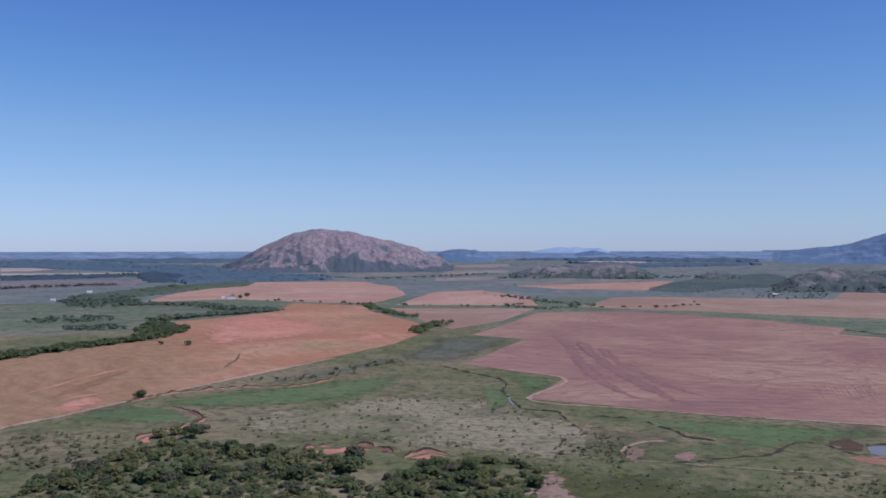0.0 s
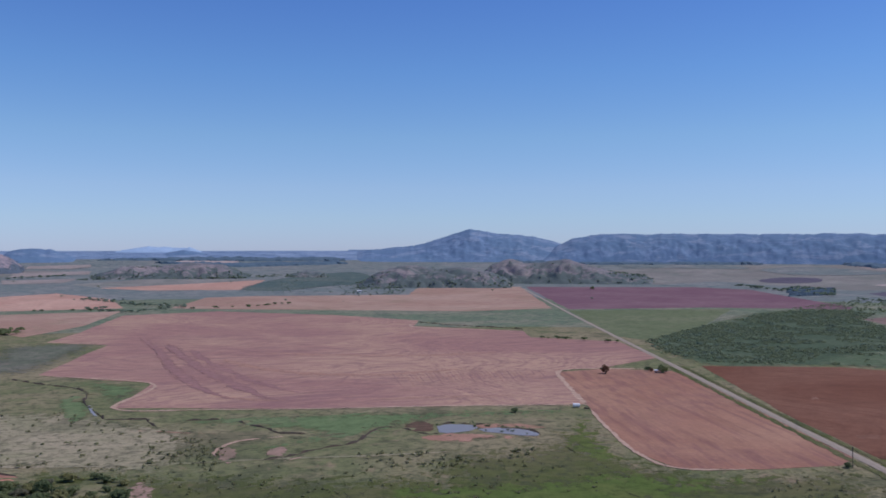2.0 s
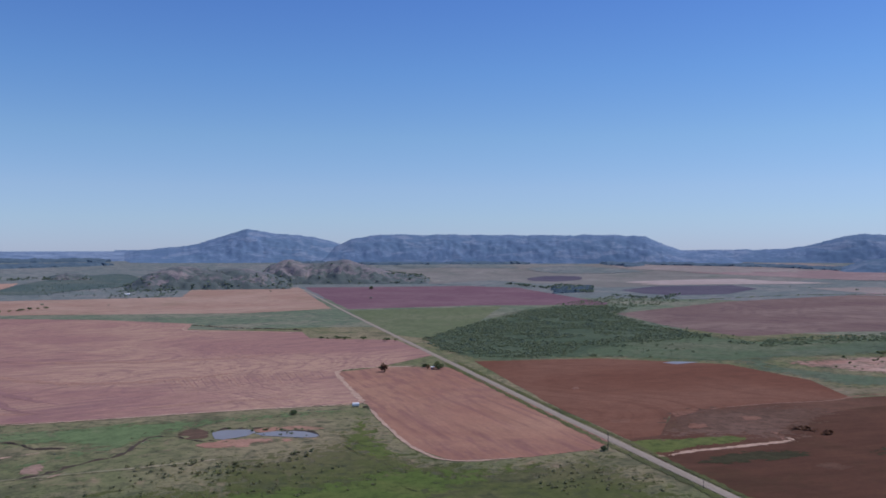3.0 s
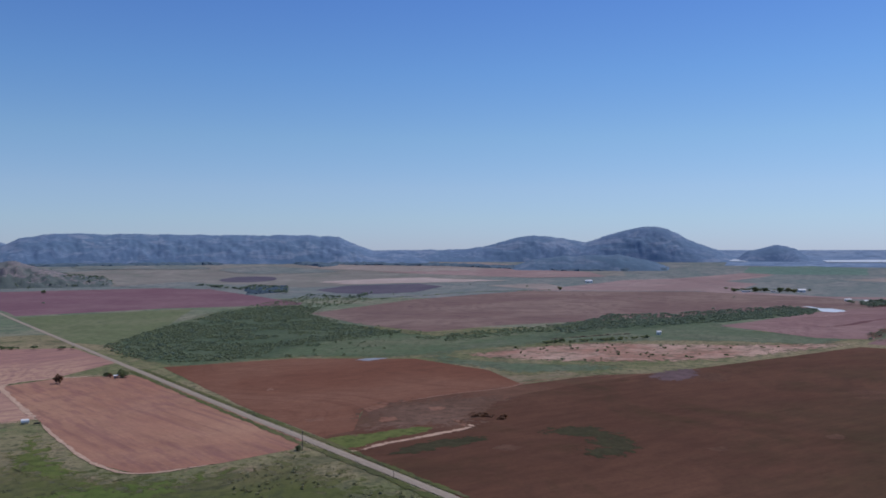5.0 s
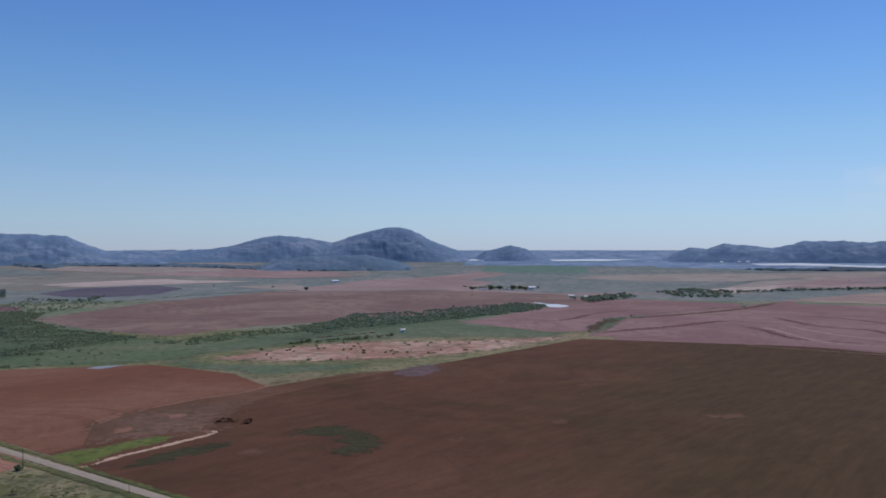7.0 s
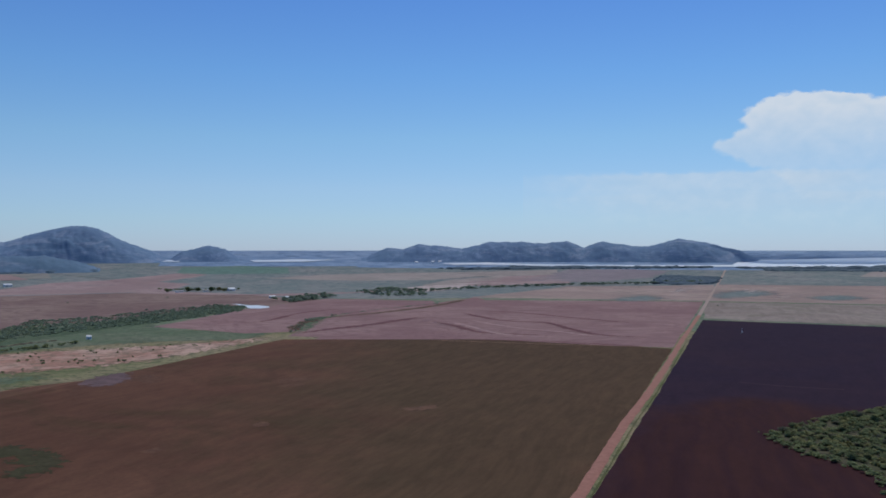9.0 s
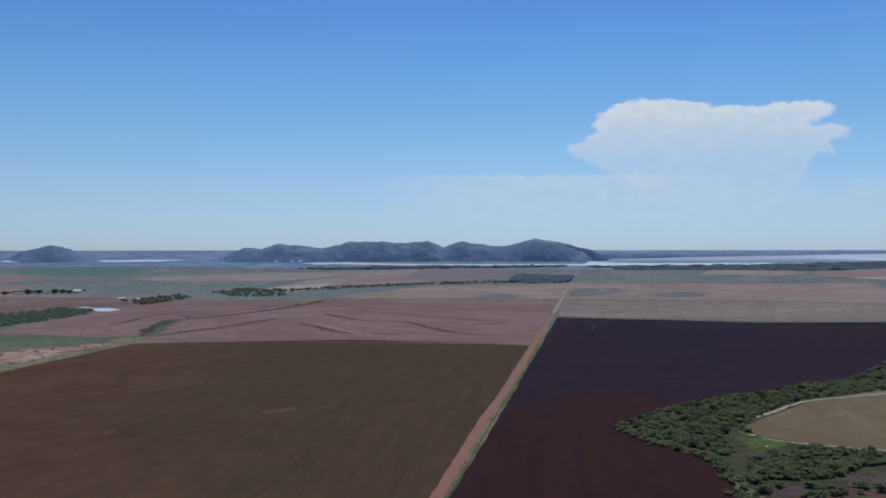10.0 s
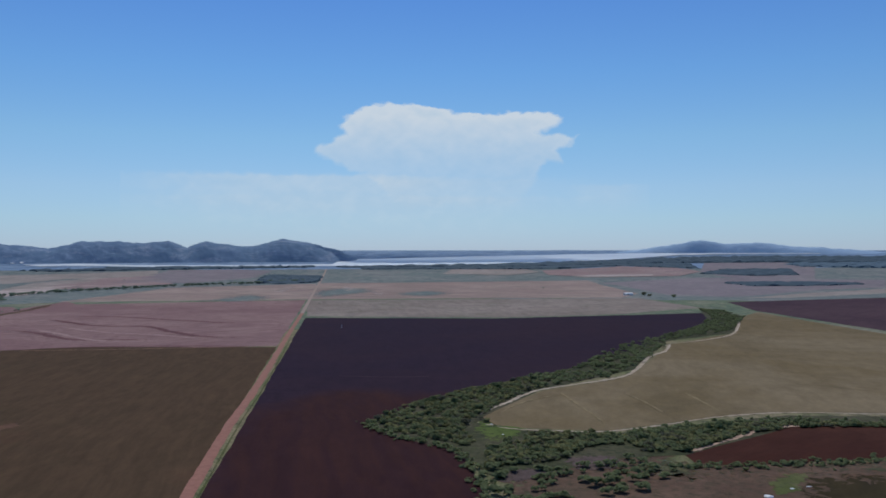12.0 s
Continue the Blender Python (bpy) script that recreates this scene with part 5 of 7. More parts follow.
edge([(-306.2, 500), (-289.4, 563), (-266, 610.9), (-240.1, 672.8), (-209.7, 736.2), (-165.2, 828), (-113, 936)], 4, DIRT, "pale dirt edge of the ploughed field")
edge([(22.1, 873), (109.3, 777.6), (66.8, 670.5), (134.5, 632.9), (188.1, 608), (305.3, 564.5), (382.3, 528.5)], 2.4, DIRT, "pale dirt edge of the ploughed field")
edge([(558.7, 632.5), (550.8, 656.8), (515.9, 679.9), (485.6, 690.1), (463.1, 681.7), (437.2, 634.7), (399.6, 560), (382.3, 523.6)], 3.5, DIRT, "pale dirt farm track")
edge([(382.3, 523.6), (356.9, 473.6), (331.9, 420.1), (319.7, 388.8), (317, 354.2), (355, 332.1)], 2, DIRT, "pale dirt edge of the ploughed field")
edge([(413.5, 288.9), (443, 276.8), (485.6, 261.4), (507.6, 255.4), (514.8, 261.9), (519.1, 275)], 3.5, DIRT, "pale dirt farm track")
edge([(548.3, 347.6), (605.3, 330.8), (662.2, 302.2), (715.1, 293), (779.4, 239.2)], 2.2, CLAYTRACK, "pale dirt farm track")
edge([(470.5, 265.1), (442.6, 277.4), (412.9, 284.9), (412.2, 291.4)], 3, DIRT, "pale dirt farm track")
edge([(479, -342.4), (502.4, -370.1), (522.5, -406.4), (553.1, -465.8), (564.5, -562), (593.5, -617.4), (656.6, -704.7), (682.9, -757.8), (732.6, -822.6)], 3, SAND, "pale sandy edge of the crop field")
edge([(732.6, -822.6), (743.4, -914.4), (781.2, -1008), (921.6, -1201)], 3, SAND, "pale sandy edge of the crop field")
edge([(475.7, -340), (445.1, -346.3), (418.1, -371), (402.1, -395.1), (396.7, -441.7), (394.4, -490.5), (378.4, -544.3), (335.2, -597.8), (305.8, -641.5)], 1.7, SAND, "pale sandy edge of the crop field")
edge([(333.5, -383), (340.6, -423.5), (347.4, -459), (354.4, -485.6), (338.2, -522.9), (314.6, -561.4)], 3, DIRT, "pale edge of the red field")
edge([(1109, -123.1), (1053, -235.3), (1003, -353.2), (984.6, -412)], 2.5, CLAYTRACK, "pale strip between two fields")
edge([(546.5, -475.7), (488.3, -444.6), (448.4, -424.3), (419.6, -407.3), (409.5, -396.5)], 1.5, KHAKIPALE, "faint track through the crop field", 7)
edge([(519.1, -516.8), (464.9, -492.7), (419.6, -467.3)], 1.5, KHAKIPALE, "faint track through the crop field", 7)
edge([(490.3, -559.8), (444.2, -532.6), (401.6, -505.6)], 1.5, KHAKIPALE, "faint track through the crop field", 7)
edge([(486, -367.9), (512.1, -409.1), (528.3, -462.8)], 1.5, KHAKIPALE, "worn headland of the crop field", 7)
edge([(580, 1251), (536.8, 1172), (595.8, 1102), (641.5, 1031)], 4, DIRT, "pale dirt edge of the ploughed field")
edge([(1474, 17.8), (1616, -113.6), (1787, -230.6), (1996, -324)], 14, UMBER, "dark weedy waterway between two fields")
edge([(1228, 52.7), (1379, 38.2), (1472, 8.6)], 14, UMBER, "dark weedy waterway between two fields")
edge([(716.6, -359.6), (687.2, -390.8), (667.1, -427.1)], 1.2, DARKMAROON, "faint scar in the dark field")
edge([(-212.6, 828), (-218.2, 878.4), (-219.2, 918), (-230.9, 979.2)], 2.5, GRASS, "weedy waterway in the field", 4)
edge([(-129.8, 543.6), (-90.4, 563.9), (-51.3, 543.2), (5.2, 511.9), (68.8, 486.5), (128.3, 470.9), (182.7, 452.7), (226.8, 441.4)], 2.5, DRYGRASS, "pale fence line through the pasture", 4)
edge([(-189.4, 535.7), (-184.5, 547), (-167.8, 582.7), (-165.6, 598.3), (-176.9, 614.7), (-190.4, 625.7)], 3, DIRT, "pale sandy gully bed")
edge([(63.7, 587.3), (81, 576), (100.6, 559.4), (121.3, 549.5)], 1.4, REDMUD, "worn cattle path")


edge([(165.4, 522.6), (153, 522.6), (135.6, 524.2), (122.9, 523.4), (111.8, 513.3), (103.8, 498.4), (103.4, 482.3), (107.1, 471.1)], 2.2, DIRT, "pale eroded loop beside the creek")
edge([(110.5, 470.4), (120, 464.1), (133.9, 462.8), (151.3, 470.4)], 1.5, DIRT, "pale sandy creek edge")
edge([(137.5, 567.5), (139.4, 561), (141.1, 552.9)], 1.2, SAND, "pale shallow wash beside the creek")
# pale sand colour stands in for the glint of creek water here
edge([(193.3, 494.8), (199.6, 502), (206.6, 510.2)], 1.2, SAND, "pale shallow wash beside the creek")
patch("bare_patch", [(105.3, 505.7), (113.5, 513.3), (118.2, 503.5), (112.5, 477.6), (105.7, 469.1), (101.5, 479.6)], PINKBARE, 3, "eroded pink bank of the creek loop", "bare patch", True, soft=0.2)
patch("bare_patch", [(131, 493.4), (144.2, 498.4), (143.7, 486.4), (137, 472.4), (126.6, 473.7)], PINKBARE, 3, "pink bare spot beside the creek", "bare patch", True, soft=0.25)
patch("bare_patch", [(53.3, 453.7), (63.8, 454.9), (61.7, 421.9), (66.7, 399.8), (32, 399.8)], PINKBARE, 3, "pinkish bare ground beside the scrub", "bare ground", True, soft=0.2)
patch("bare_patch", [(-80.8, 494.8), (-62.3, 508.7), (-44.1, 508.7), (-40.1, 501.3), (-58.9, 494.1), (-76.3, 487.1)], REDEARTH, 3, "red bare soil below the cut bank", "bare patch", True, soft=0.2)
patch("bare_patch", [(-22.1, 480.9), (-13.4, 490.6), (1.7, 489.2), (3.3, 482.3), (-11.4, 476.9)], REDEARTH, 3, "red bare soil below the cut bank", "bare patch", True, soft=0.2)
patch("bare_patch", [(-189.6, 533.2), (-188.6, 543.3), (-183.4, 539.9), (-177.4, 520.3), (-181.3, 517.1)], REDEARTH, 3, "red bare hollow beside the oaks", "bare patch", True, soft=0.2)


def furrow(body, width, mat, label):
    """A band of fine parallel furrows, each a thin worn line of its own."""
    lines = max(1, round(width / 3))
    for k in range(lines):
        off = (k - (lines - 1) / 2) * 4.2
        moved = []
        for i, p in enumerate(body):
            a, b = body[max(i - 1, 0)], body[min(i + 1, len(body) - 1)]
            d = Vector((b[0] - a[0], b[1] - a[1])).normalized()
            moved.append((p[0] + d.y * off, p[1] - d.x * off))
        ribbon("furrow", moved, min(2.6, 1.8 * width), mat, 5, label, "furrow", ragged=0.4, soft=True)


for body, width in (([(172.8, 1107), (166.5, 982.8), (166, 860.4), (171.7, 756), (178.7, 666.5), (193.5, 639.4)], 11), ([(186.7, 1039), (182.2, 927), (185.4, 817.2), (195.1, 727.2), (211.3, 668)], 8), ([(149.4, 1186), (150.7, 1031), (141.1, 885.6), (141.7, 734.4), (155.3, 664)], 9)):
    ribbon("furrow", body, 1.5 * width, PLUM, 5, "plum-coloured curved furrows in the mauve field", "furrow", ragged=1.2, soft=True)
for body, width in (([(197.6, 925.2), (217.4, 833.4), (254.7, 770.4), (322.2, 738), (404.3, 741.6)], 10), ([(228.1, 975.6), (301.7, 912.6), (402.8, 853.2), (507.4, 840.6)], 9),
                    ([(230.2, 630.2), (288.7, 611.5), (344.9, 593.5), (384.5, 580)], 5), ([(136.1, 704.7), (157.7, 674.3), (179.1, 651.1), (210.6, 637.4)], 5)):
    ribbon("furrow", body, 1.4 * width, SANDYSOIL, 5, "paler sandy streak in the mauve field", "furrow", ragged=1.2, soft=True)
NEAR_ROW, FAR_ROW = [(290.7, 650.5), (415.6, 613.1)], [(321.7, 752.4), (461.9, 708.7)]
for k in range(38):
    ends = [tuple(a + (b - a) * k / 37 for a, b in zip(*row)) for row in (NEAR_ROW, FAR_ROW)]
    ends[0] = tuple(a + (b - a) * (k * 7 % 5) / 9 for a, b in zip(*ends))
    furrow(ends, 0.8, (PLUM, SANDYSOIL)[k % 2], "fine cross furrow in the mauve field")
for body, width in (([(1205, 51.7), (1278, -9.8), (1358, -77.7), (1443, -135.1), (1473, -173.3), (1444, -191.3)], 24),
                    ([(1405, -156.9), (1334, -188.6), (1207, -213.1), (1172, -247.4), (1138, -304.5)], 15),
                    ([(1578, -245.5), (1400, -283.9), (1341, -346), (1237, -354), (1146, -368.6), (1095, -416)], 16),
                    ([(1649, -267.6), (1553, -357.7), (1417, -425.6), (1310, -487.8)], 14),
                    ([(1116, -151.3), (1093, -221.8), (1058, -287.9), (1018, -349.4), (982, -394.7)], 10),
                    ([(1395, 144.5), (1438, 97), (1600, 49.1), (1703, -22)], 14),
                    ([(1565, -109.9), (1608, -175.6), (1580, -235.3)], 14)):
    ribbon("furrow", body, width, DARKROSE, 5, "dark contour furrow in the rose field", "furrow", ragged=0.7, soft=True)
for body, width in (([(1423, -230.9), (1273, -275.8), (1197, -325.8), (1098, -369.1)], 12),
                    ([(1366, -131.4), (1351, -201.1), (1174, -238.2), (1112, -302.7)], 10),
                    ([(1582, 210.7), (1621, 148.5), (1729, 95.5)], 12)):
    ribbon("furrow", body, width, FARPINK, 5, "pale contour ridge in the rose field", "furrow", ragged=0.7, soft=True)
for body in ([(-346.1, 673.5), (-335.5, 716.8), (-326.8, 786.3), (-310.1, 854), (-284.6, 896.9)],
             [(-308, 649), (-288.7, 683.8), (-262.4, 722.6), (-243.9, 753.1)],
             [(-213.3, 716.8), (-194.5, 772.7), (-166.2, 834), (-131.7, 896.9)]):
    ribbon("furrow", body, 7, REDEARTH, 5, "pale reddish streak along the orange field", "furrow", ragged=1.2, soft=True)
for body in ([(-308.7, 678.6), (-310.4, 746.8), (-302.9, 834)], [(-310.2, 649), (-305.9, 702.7), (-295.8, 779.4)]):
    furrow(body, 5, WHEELMARK, "brown wheel marks across the orange field")
# road verges
ribbon("verge", [(333.7, 162), (373.3, 238), (419.6, 334.8), (456.1, 410.4), (509.4, 517.3), (589.1, 677.3)], 6.0, ROADGRASS, 5, "grassy roadside verge", "verge", False, 0.5, soft=True)
ribbon("verge", [(351.5, 164.3), (383.9, 230.9), (432.5, 328), (467.8, 402.7), (521.1, 509.6), (601.4, 669.2)], 5.0, ROADGRASS, 5, "grassy roadside verge", "verge", False, 0.5, soft=True)
ribbon("verge", [(325.1, -88.6), (401.9, -127.8), (558.4, -206.1), (660.2, -260.1), (806.4, -334.4), (1051, -456.8)], 1.6, ROADGRASS, 5, "grassy edge of the dirt road", "verge", False, 0.5, soft=True)

# flat dark ribbons stand in for the shaded hollows of shallow gullies
ribbon("rushes", [(296.7, 435), (292.2, 419.9), (288.4, 405.4), (285.8, 394.1)], 2.2, GULLYSHADE, 6, "dark line painted for a shallow gully's shade", "rushes", True, 1.0, soft=True)
ribbon("rushes", [(275.8, 363.5), (287.2, 358.8), (297.5, 354.8), (310, 350.9), (323.5, 347.8)], 1.5, GULLYSHADE, 6, "dark line painted for a shallow gully's shade", "rushes", True, 1.0, soft=True)
ribbon("rushes", [(265.4, 345.2), (263.8, 333.9), (263.4, 324.7), (264.8, 315.8), (267.3, 308.5)], 2.2, GULLYSHADE, 6, "dark line painted for a shallow gully's shade", "rushes", True, 1.0, soft=True)
ribbon("rushes", [(276.4, 384.8), (274.2, 368.8), (270, 351.1)], 1.6, GULLYSHADE, 6, "dark line painted for a shallow gully's shade", "rushes", True, 1.0, soft=True)

# ---- creek banks ----


def bank(pts, tall, mat, label, wide=10.8):
    """A cut bank: a low ragged ridge, steep on the side of the stream."""
    line = smooth_line(pts, False, 2.5)
    verts, faces = [], []
    for i, p in enumerate(line):
        d = (line[min(i + 1, len(line) - 1)] - line[max(i - 1, 0)]).normalized()
        out = Vector((d.y, -d.x))
        if out.dot(p) < 0:
            out = -out
        wob = 1.3 * noise.noise((p.x / 5, p.y / 5, 2.0))
        h = (1.0 if mat is DARKBANK else 1.4) * tall * max(0.04, 0.55 + 1.2 * noise.noise((p.x / 6, p.y / 6, 9.0))) * min(1, i / 2, (len(line) - 1 - i) / 2)
        for off, z in ((-0.9 + wob, -0.2), (0.2 + wob, 0.6 * h), (1.25 + wob, h), (2.9 + wob, 0.92 * h), (wide + wob, -0.1)):
            q = p + out * (wob + (off - wob) * (0.25 + 0.75 * min(1.0, h / 0.9)))
            verts.append((q.x, q.y, max(z, -0.2)))
    for i in range(len(line) - 1):
        for j in range(4):
            a = 5 * i + j
            faces.append((a, a + 1, a + 6, a + 5))
    ob = link("creek_bank", verts, faces, mat)
    ob.data.materials.append(GRASS)
    ob.data.materials.append(DARKBANK)
    # front face in the given material, the lip dark, the back grassed
    ob.data.polygons.foreach_set("material_index", [0 if k % 4 < 1 else 2 if k % 4 == 1 else 1 for k in range(len(faces))])
    bm = bmesh.new()
    bm.from_mesh(ob.data)
    bmesh.ops.recalc_face_normals(bm, faces=bm.faces)
    bm.to_mesh(ob.data)
    bm.free()
    return tagged(ob, label, "bank", kind="structure")


bank([(0, 859.9), (16.9, 828.8), (35.4, 799.9), (47.9, 781.7), (54.7, 747.7), (49.5, 709.1), (51.6, 674.4), (55.2, 648.9), (56.9, 631)], 1.15, DARKBANK, "dark steep creek bank")
bank([(56.9, 631), (70, 623), (81.2, 619.7), (83.2, 603.3), (85, 587.9)], 1.15, DARKBANK, "dark steep creek bank")
bank([(100.6, 603.3), (114.4, 600.2), (129.2, 592.9)], 1.15, DARKBANK, "dark steep creek bank")
bank([(136.9, 582.9), (141.2, 568.4), (147.3, 554.7), (151.3, 535.7), (157.1, 530.7), (167.5, 523.4)], 1.15, DARKBANK, "dark steep creek bank")
bank([(121.7, 470.4), (136.3, 471.1), (151.2, 477.6), (164.4, 483), (182.1, 486.4), (192, 494.8), (202.9, 509.5), (213.9, 519.5), (224.2, 518.7), (228.9, 509.5), (231.4, 496.2), (236.4, 489.2), (242.4, 487.8)], 0.95, DARKBANK, "winding creek cut into the meadow")
bank([(251.5, 512.8), (264.4, 513.1), (272.2, 506.5), (272.1, 497.9)], 1.0, DARKBANK, "dark bank above the pond")
bank([(272.1, 497.9), (279.5, 501.7), (283.6, 497.5)], 1.0, DARKBANK, "dark bank above the pond")
bank([(282.3, 484.1), (293.1, 478.3), (299.1, 469.5), (296.6, 455.6)], 1.0, DARKBANK, "dark bank above the pond")
bank([(-81.1, 496.2), (-77.8, 508), (-62.8, 512.5), (-45.3, 512.5), (-38.7, 505), (-30.5, 497.7), (-26.6, 489.2)], 1.9, REDBANK, "eroded red cut bank beside the scrub")
bank([(-22.2, 482.3), (-13.4, 493.4), (-5, 494.8), (3.3, 490.6)], 1.9, REDBANK, "eroded red cut bank beside the scrub")
bank([(-188.3, 527.8), (-187.6, 540.5), (-178.9, 552.1), (-167.4, 575.1), (-165.2, 594.4), (-185.6, 623.3), (-203.6, 641.3)], 1.6, REDBANK, "eroded pink gully bank")
bank([(-239.9, 660.4), (-221, 696.4), (-173.7, 727.2), (-127.4, 736.2), (-98.5, 774)], 1.5, REDBANK, "red cut bank along the field")
bank([(576.5, 1244), (611.8, 1150), (644.9, 1105), (662.2, 1062)], 1.6, DARKBANK, "dark steep gully bank")
bank([(1044, 412.2), (1132, 364), (1161, 340.4)], 1.6, DARKBANK, "dark gully bank below the trees")

# ---- trees and scrub ----


def clump_cloud(rng, lobes, each, size, dome=False):
    """Leaf sprays: bent open fans of leaves, set round a few lobes."""
    fan = [(0, 0, 0.35), (1, 0, -0.1), (0.35, 0.95, 0.0), (-0.8, 0.6, -0.15), (-0.8, -0.6, 0.05), (0.35, -0.95, -0.1)]
    tris = [(0, 1, 2), (0, 2, 3), (0, 3, 4), (0, 4, 5), (0, 5, 1)]
    verts, faces = [], []
    for cx, cy, cz, rx, rz in lobes:
        for _ in range(each):
            d = Vector((rng.gauss(0, 1), rng.gauss(0, 1), rng.gauss(0.25, 1))).normalized()
            if dome:
                d.z = abs(d.z)
            k = rng.uniform(0.84, 1.08)
            c = Vector((cx + d.x * rx * k, cy + d.y * rx * k, cz + d.z * rz * k))
            s, turn, n0 = size * rng.uniform(0.55, 1.25), Euler((rng.gauss(0, 0.7), rng.gauss(0, 0.7), rng.uniform(0, 6))).to_matrix(), len(verts)
            turn = (d + Vector((0, 0, 1.3))).to_track_quat("Z", "Y").to_matrix().lerp(turn, 0.25).normalized()
            for o in fan:
                v = c + turn @ Vector(o) * s * rng.uniform(0.75, 1.35)
                verts.append((v.x, v.y, max(v.z, 0.02)))
            faces += [tuple(n0 + i for i in t) for t in tris]
    return verts, faces


def bush_shape(seed, tall, broad, lobes=6, each=20, size=0.45, dome=False):
    """Crown of one bush or small tree of about unit spread, in metres."""
    rng = random.Random(seed)
    made = []
    for i in range(lobes):
        a, r = rng.uniform(0, 6.28), broad * 0.5 * math.sqrt(rng.random()) * 0.75
        z = tall * rng.uniform(0.42, 0.72) * (1 - 0.25 * r / broad)
        made.append((r * math.cos(a), r * math.sin(a), z, broad * rng.uniform(0.2, 0.32), tall * rng.uniform(0.2, 0.3)))
    return clump_cloud(rng, made, each, size, dome)


def trunk_shape(seed, tall, thick):
    """A tapered stem with a few leaning limbs."""
    rng = random.Random(seed)
    verts, faces = [], []

    def limb(a, b, ra, rb):
        n0 = len(verts)
        ax = (b - a).normalized()
        u = ax.orthogonal().normalized()
        w = ax.cross(u)
        for p, r in ((a, ra), (a.lerp(b, 0.5) + u * ra * 0.6, (ra + rb) / 2), (b, rb)):
            for k in range(5):
                t = 2 * math.pi * k / 5
                verts.append(tuple(p + (u * math.cos(t) + w * math.sin(t)) * r))
        for j in range(2):
            for k in range(5):
                faces.append((n0 + 5 * j + k, n0 + 5 * j + (k + 1) % 5, n0 + 5 * j + 5 + (k + 1) % 5, n0 + 5 * j + 5 + k))
    fork = Vector((rng.uniform(-0.1, 0.1), rng.uniform(-0.1, 0.1), tall * 0.35))
    limb(Vector((0, 0, -0.1)), fork, thick, thick * 0.7)
    for i in range(4):
        a = i * 1.57 + rng.uniform(-0.4, 0.4)
        limb(fork, Vector((math.cos(a) * tall * 0.3, math.sin(a) * tall * 0.3, tall * rng.uniform(0.6, 0.8))), thick * 0.6, thick * 0.2)
    return verts, faces


def mesh_of(name, shape, mat):
    me = bpy.data.meshes.new(name)
    me.from_pydata(shape[0], [], shape[1])
    me.materials.append(mat)
    return me


def tree(name, x, y, tall, crown_mesh, trunk_mesh, label, category, group, turn, scale):
    root = new(name)
    root.matrix_basis = Matrix.LocRotScale((x, y, height(x, y)), Euler((0, 0, turn)), Vector(scale))
    for part_name, me in (("trunk", trunk_mesh), ("crown", crown_mesh)):
        new(part_name, me).parent = root
    return tagged(root, label, category, group)


BUSHES = [mesh_of("crown", bush_shape(10 + i, 6.1, 7.9, 9, 34, 0.68), LEAF) for i in range(8)]
for k, mat in ((1, DARKLEAF), (2, OLIVE), (4, DARKLEAF), (6, OLIVE), (7, TWIGS)):
    BUSHES[k].materials[0] = mat
BUSHES.append(mesh_of("crown", bush_shape(31, 6.1, 7.2, 6, 14, 0.76), RUSTLEAF))
STEMS = [mesh_of("trunk", trunk_shape(40 + i, 5.8, 0.28), BARK) for i in range(4)]
SMALL = [bush_shape(70 + i, 5.0, 7.2, 5, 12, 1.37, True) for i in range(6)]
SCRUBS = [bush_shape(120 + i, 2.3, 7.4, 4, 5, 1.75, True) for i in range(8)]
FARBUSH = [bush_shape(140 + i, 5.0, 7.2, 4, 5, 2.1, True) for i in range(8)]
TINY = [bush_shape(160 + i, 5.0, 7.2, 2, 4, 2.6, True) for i in range(6)]
TUFTS = [bush_shape(90 + i, 1.4, 2.3, 2, 5, 0.65, True) for i in range(5)]


def spread(poly, count, rng, gap=0.0, thin=0.0):
    """Scattered spots in an outline; thin leaves out spots in noisy clearings."""
    xs, ys = [p[0] for p in poly], [p[1] for p in poly]
    out, tries = [], 0
    while len(out) < count and tries < count * 60:
        tries += 1
        p = (rng.uniform(min(xs), max(xs)), rng.uniform(min(ys), max(ys)))
        if not inside(p, poly) or noise.noise((p[0] / 40, p[1] / 40, 4.4)) < thin - 0.5:
            continue
        if gap and any((p[0] - q[0]) ** 2 + (p[1] - q[1]) ** 2 < gap * gap for q in out[-400:]):
            continue
        out.append(p)
    return out


def along(pts, count, width, rng):
    line = smooth_line(pts, False, 7.0)
    out = []
    for _ in range(count):
        p = line[rng.randrange(len(line))]
        out.append((p.x + rng.gauss(0, 0.9 * width), p.y + rng.gauss(0, 0.9 * width)))
    return out


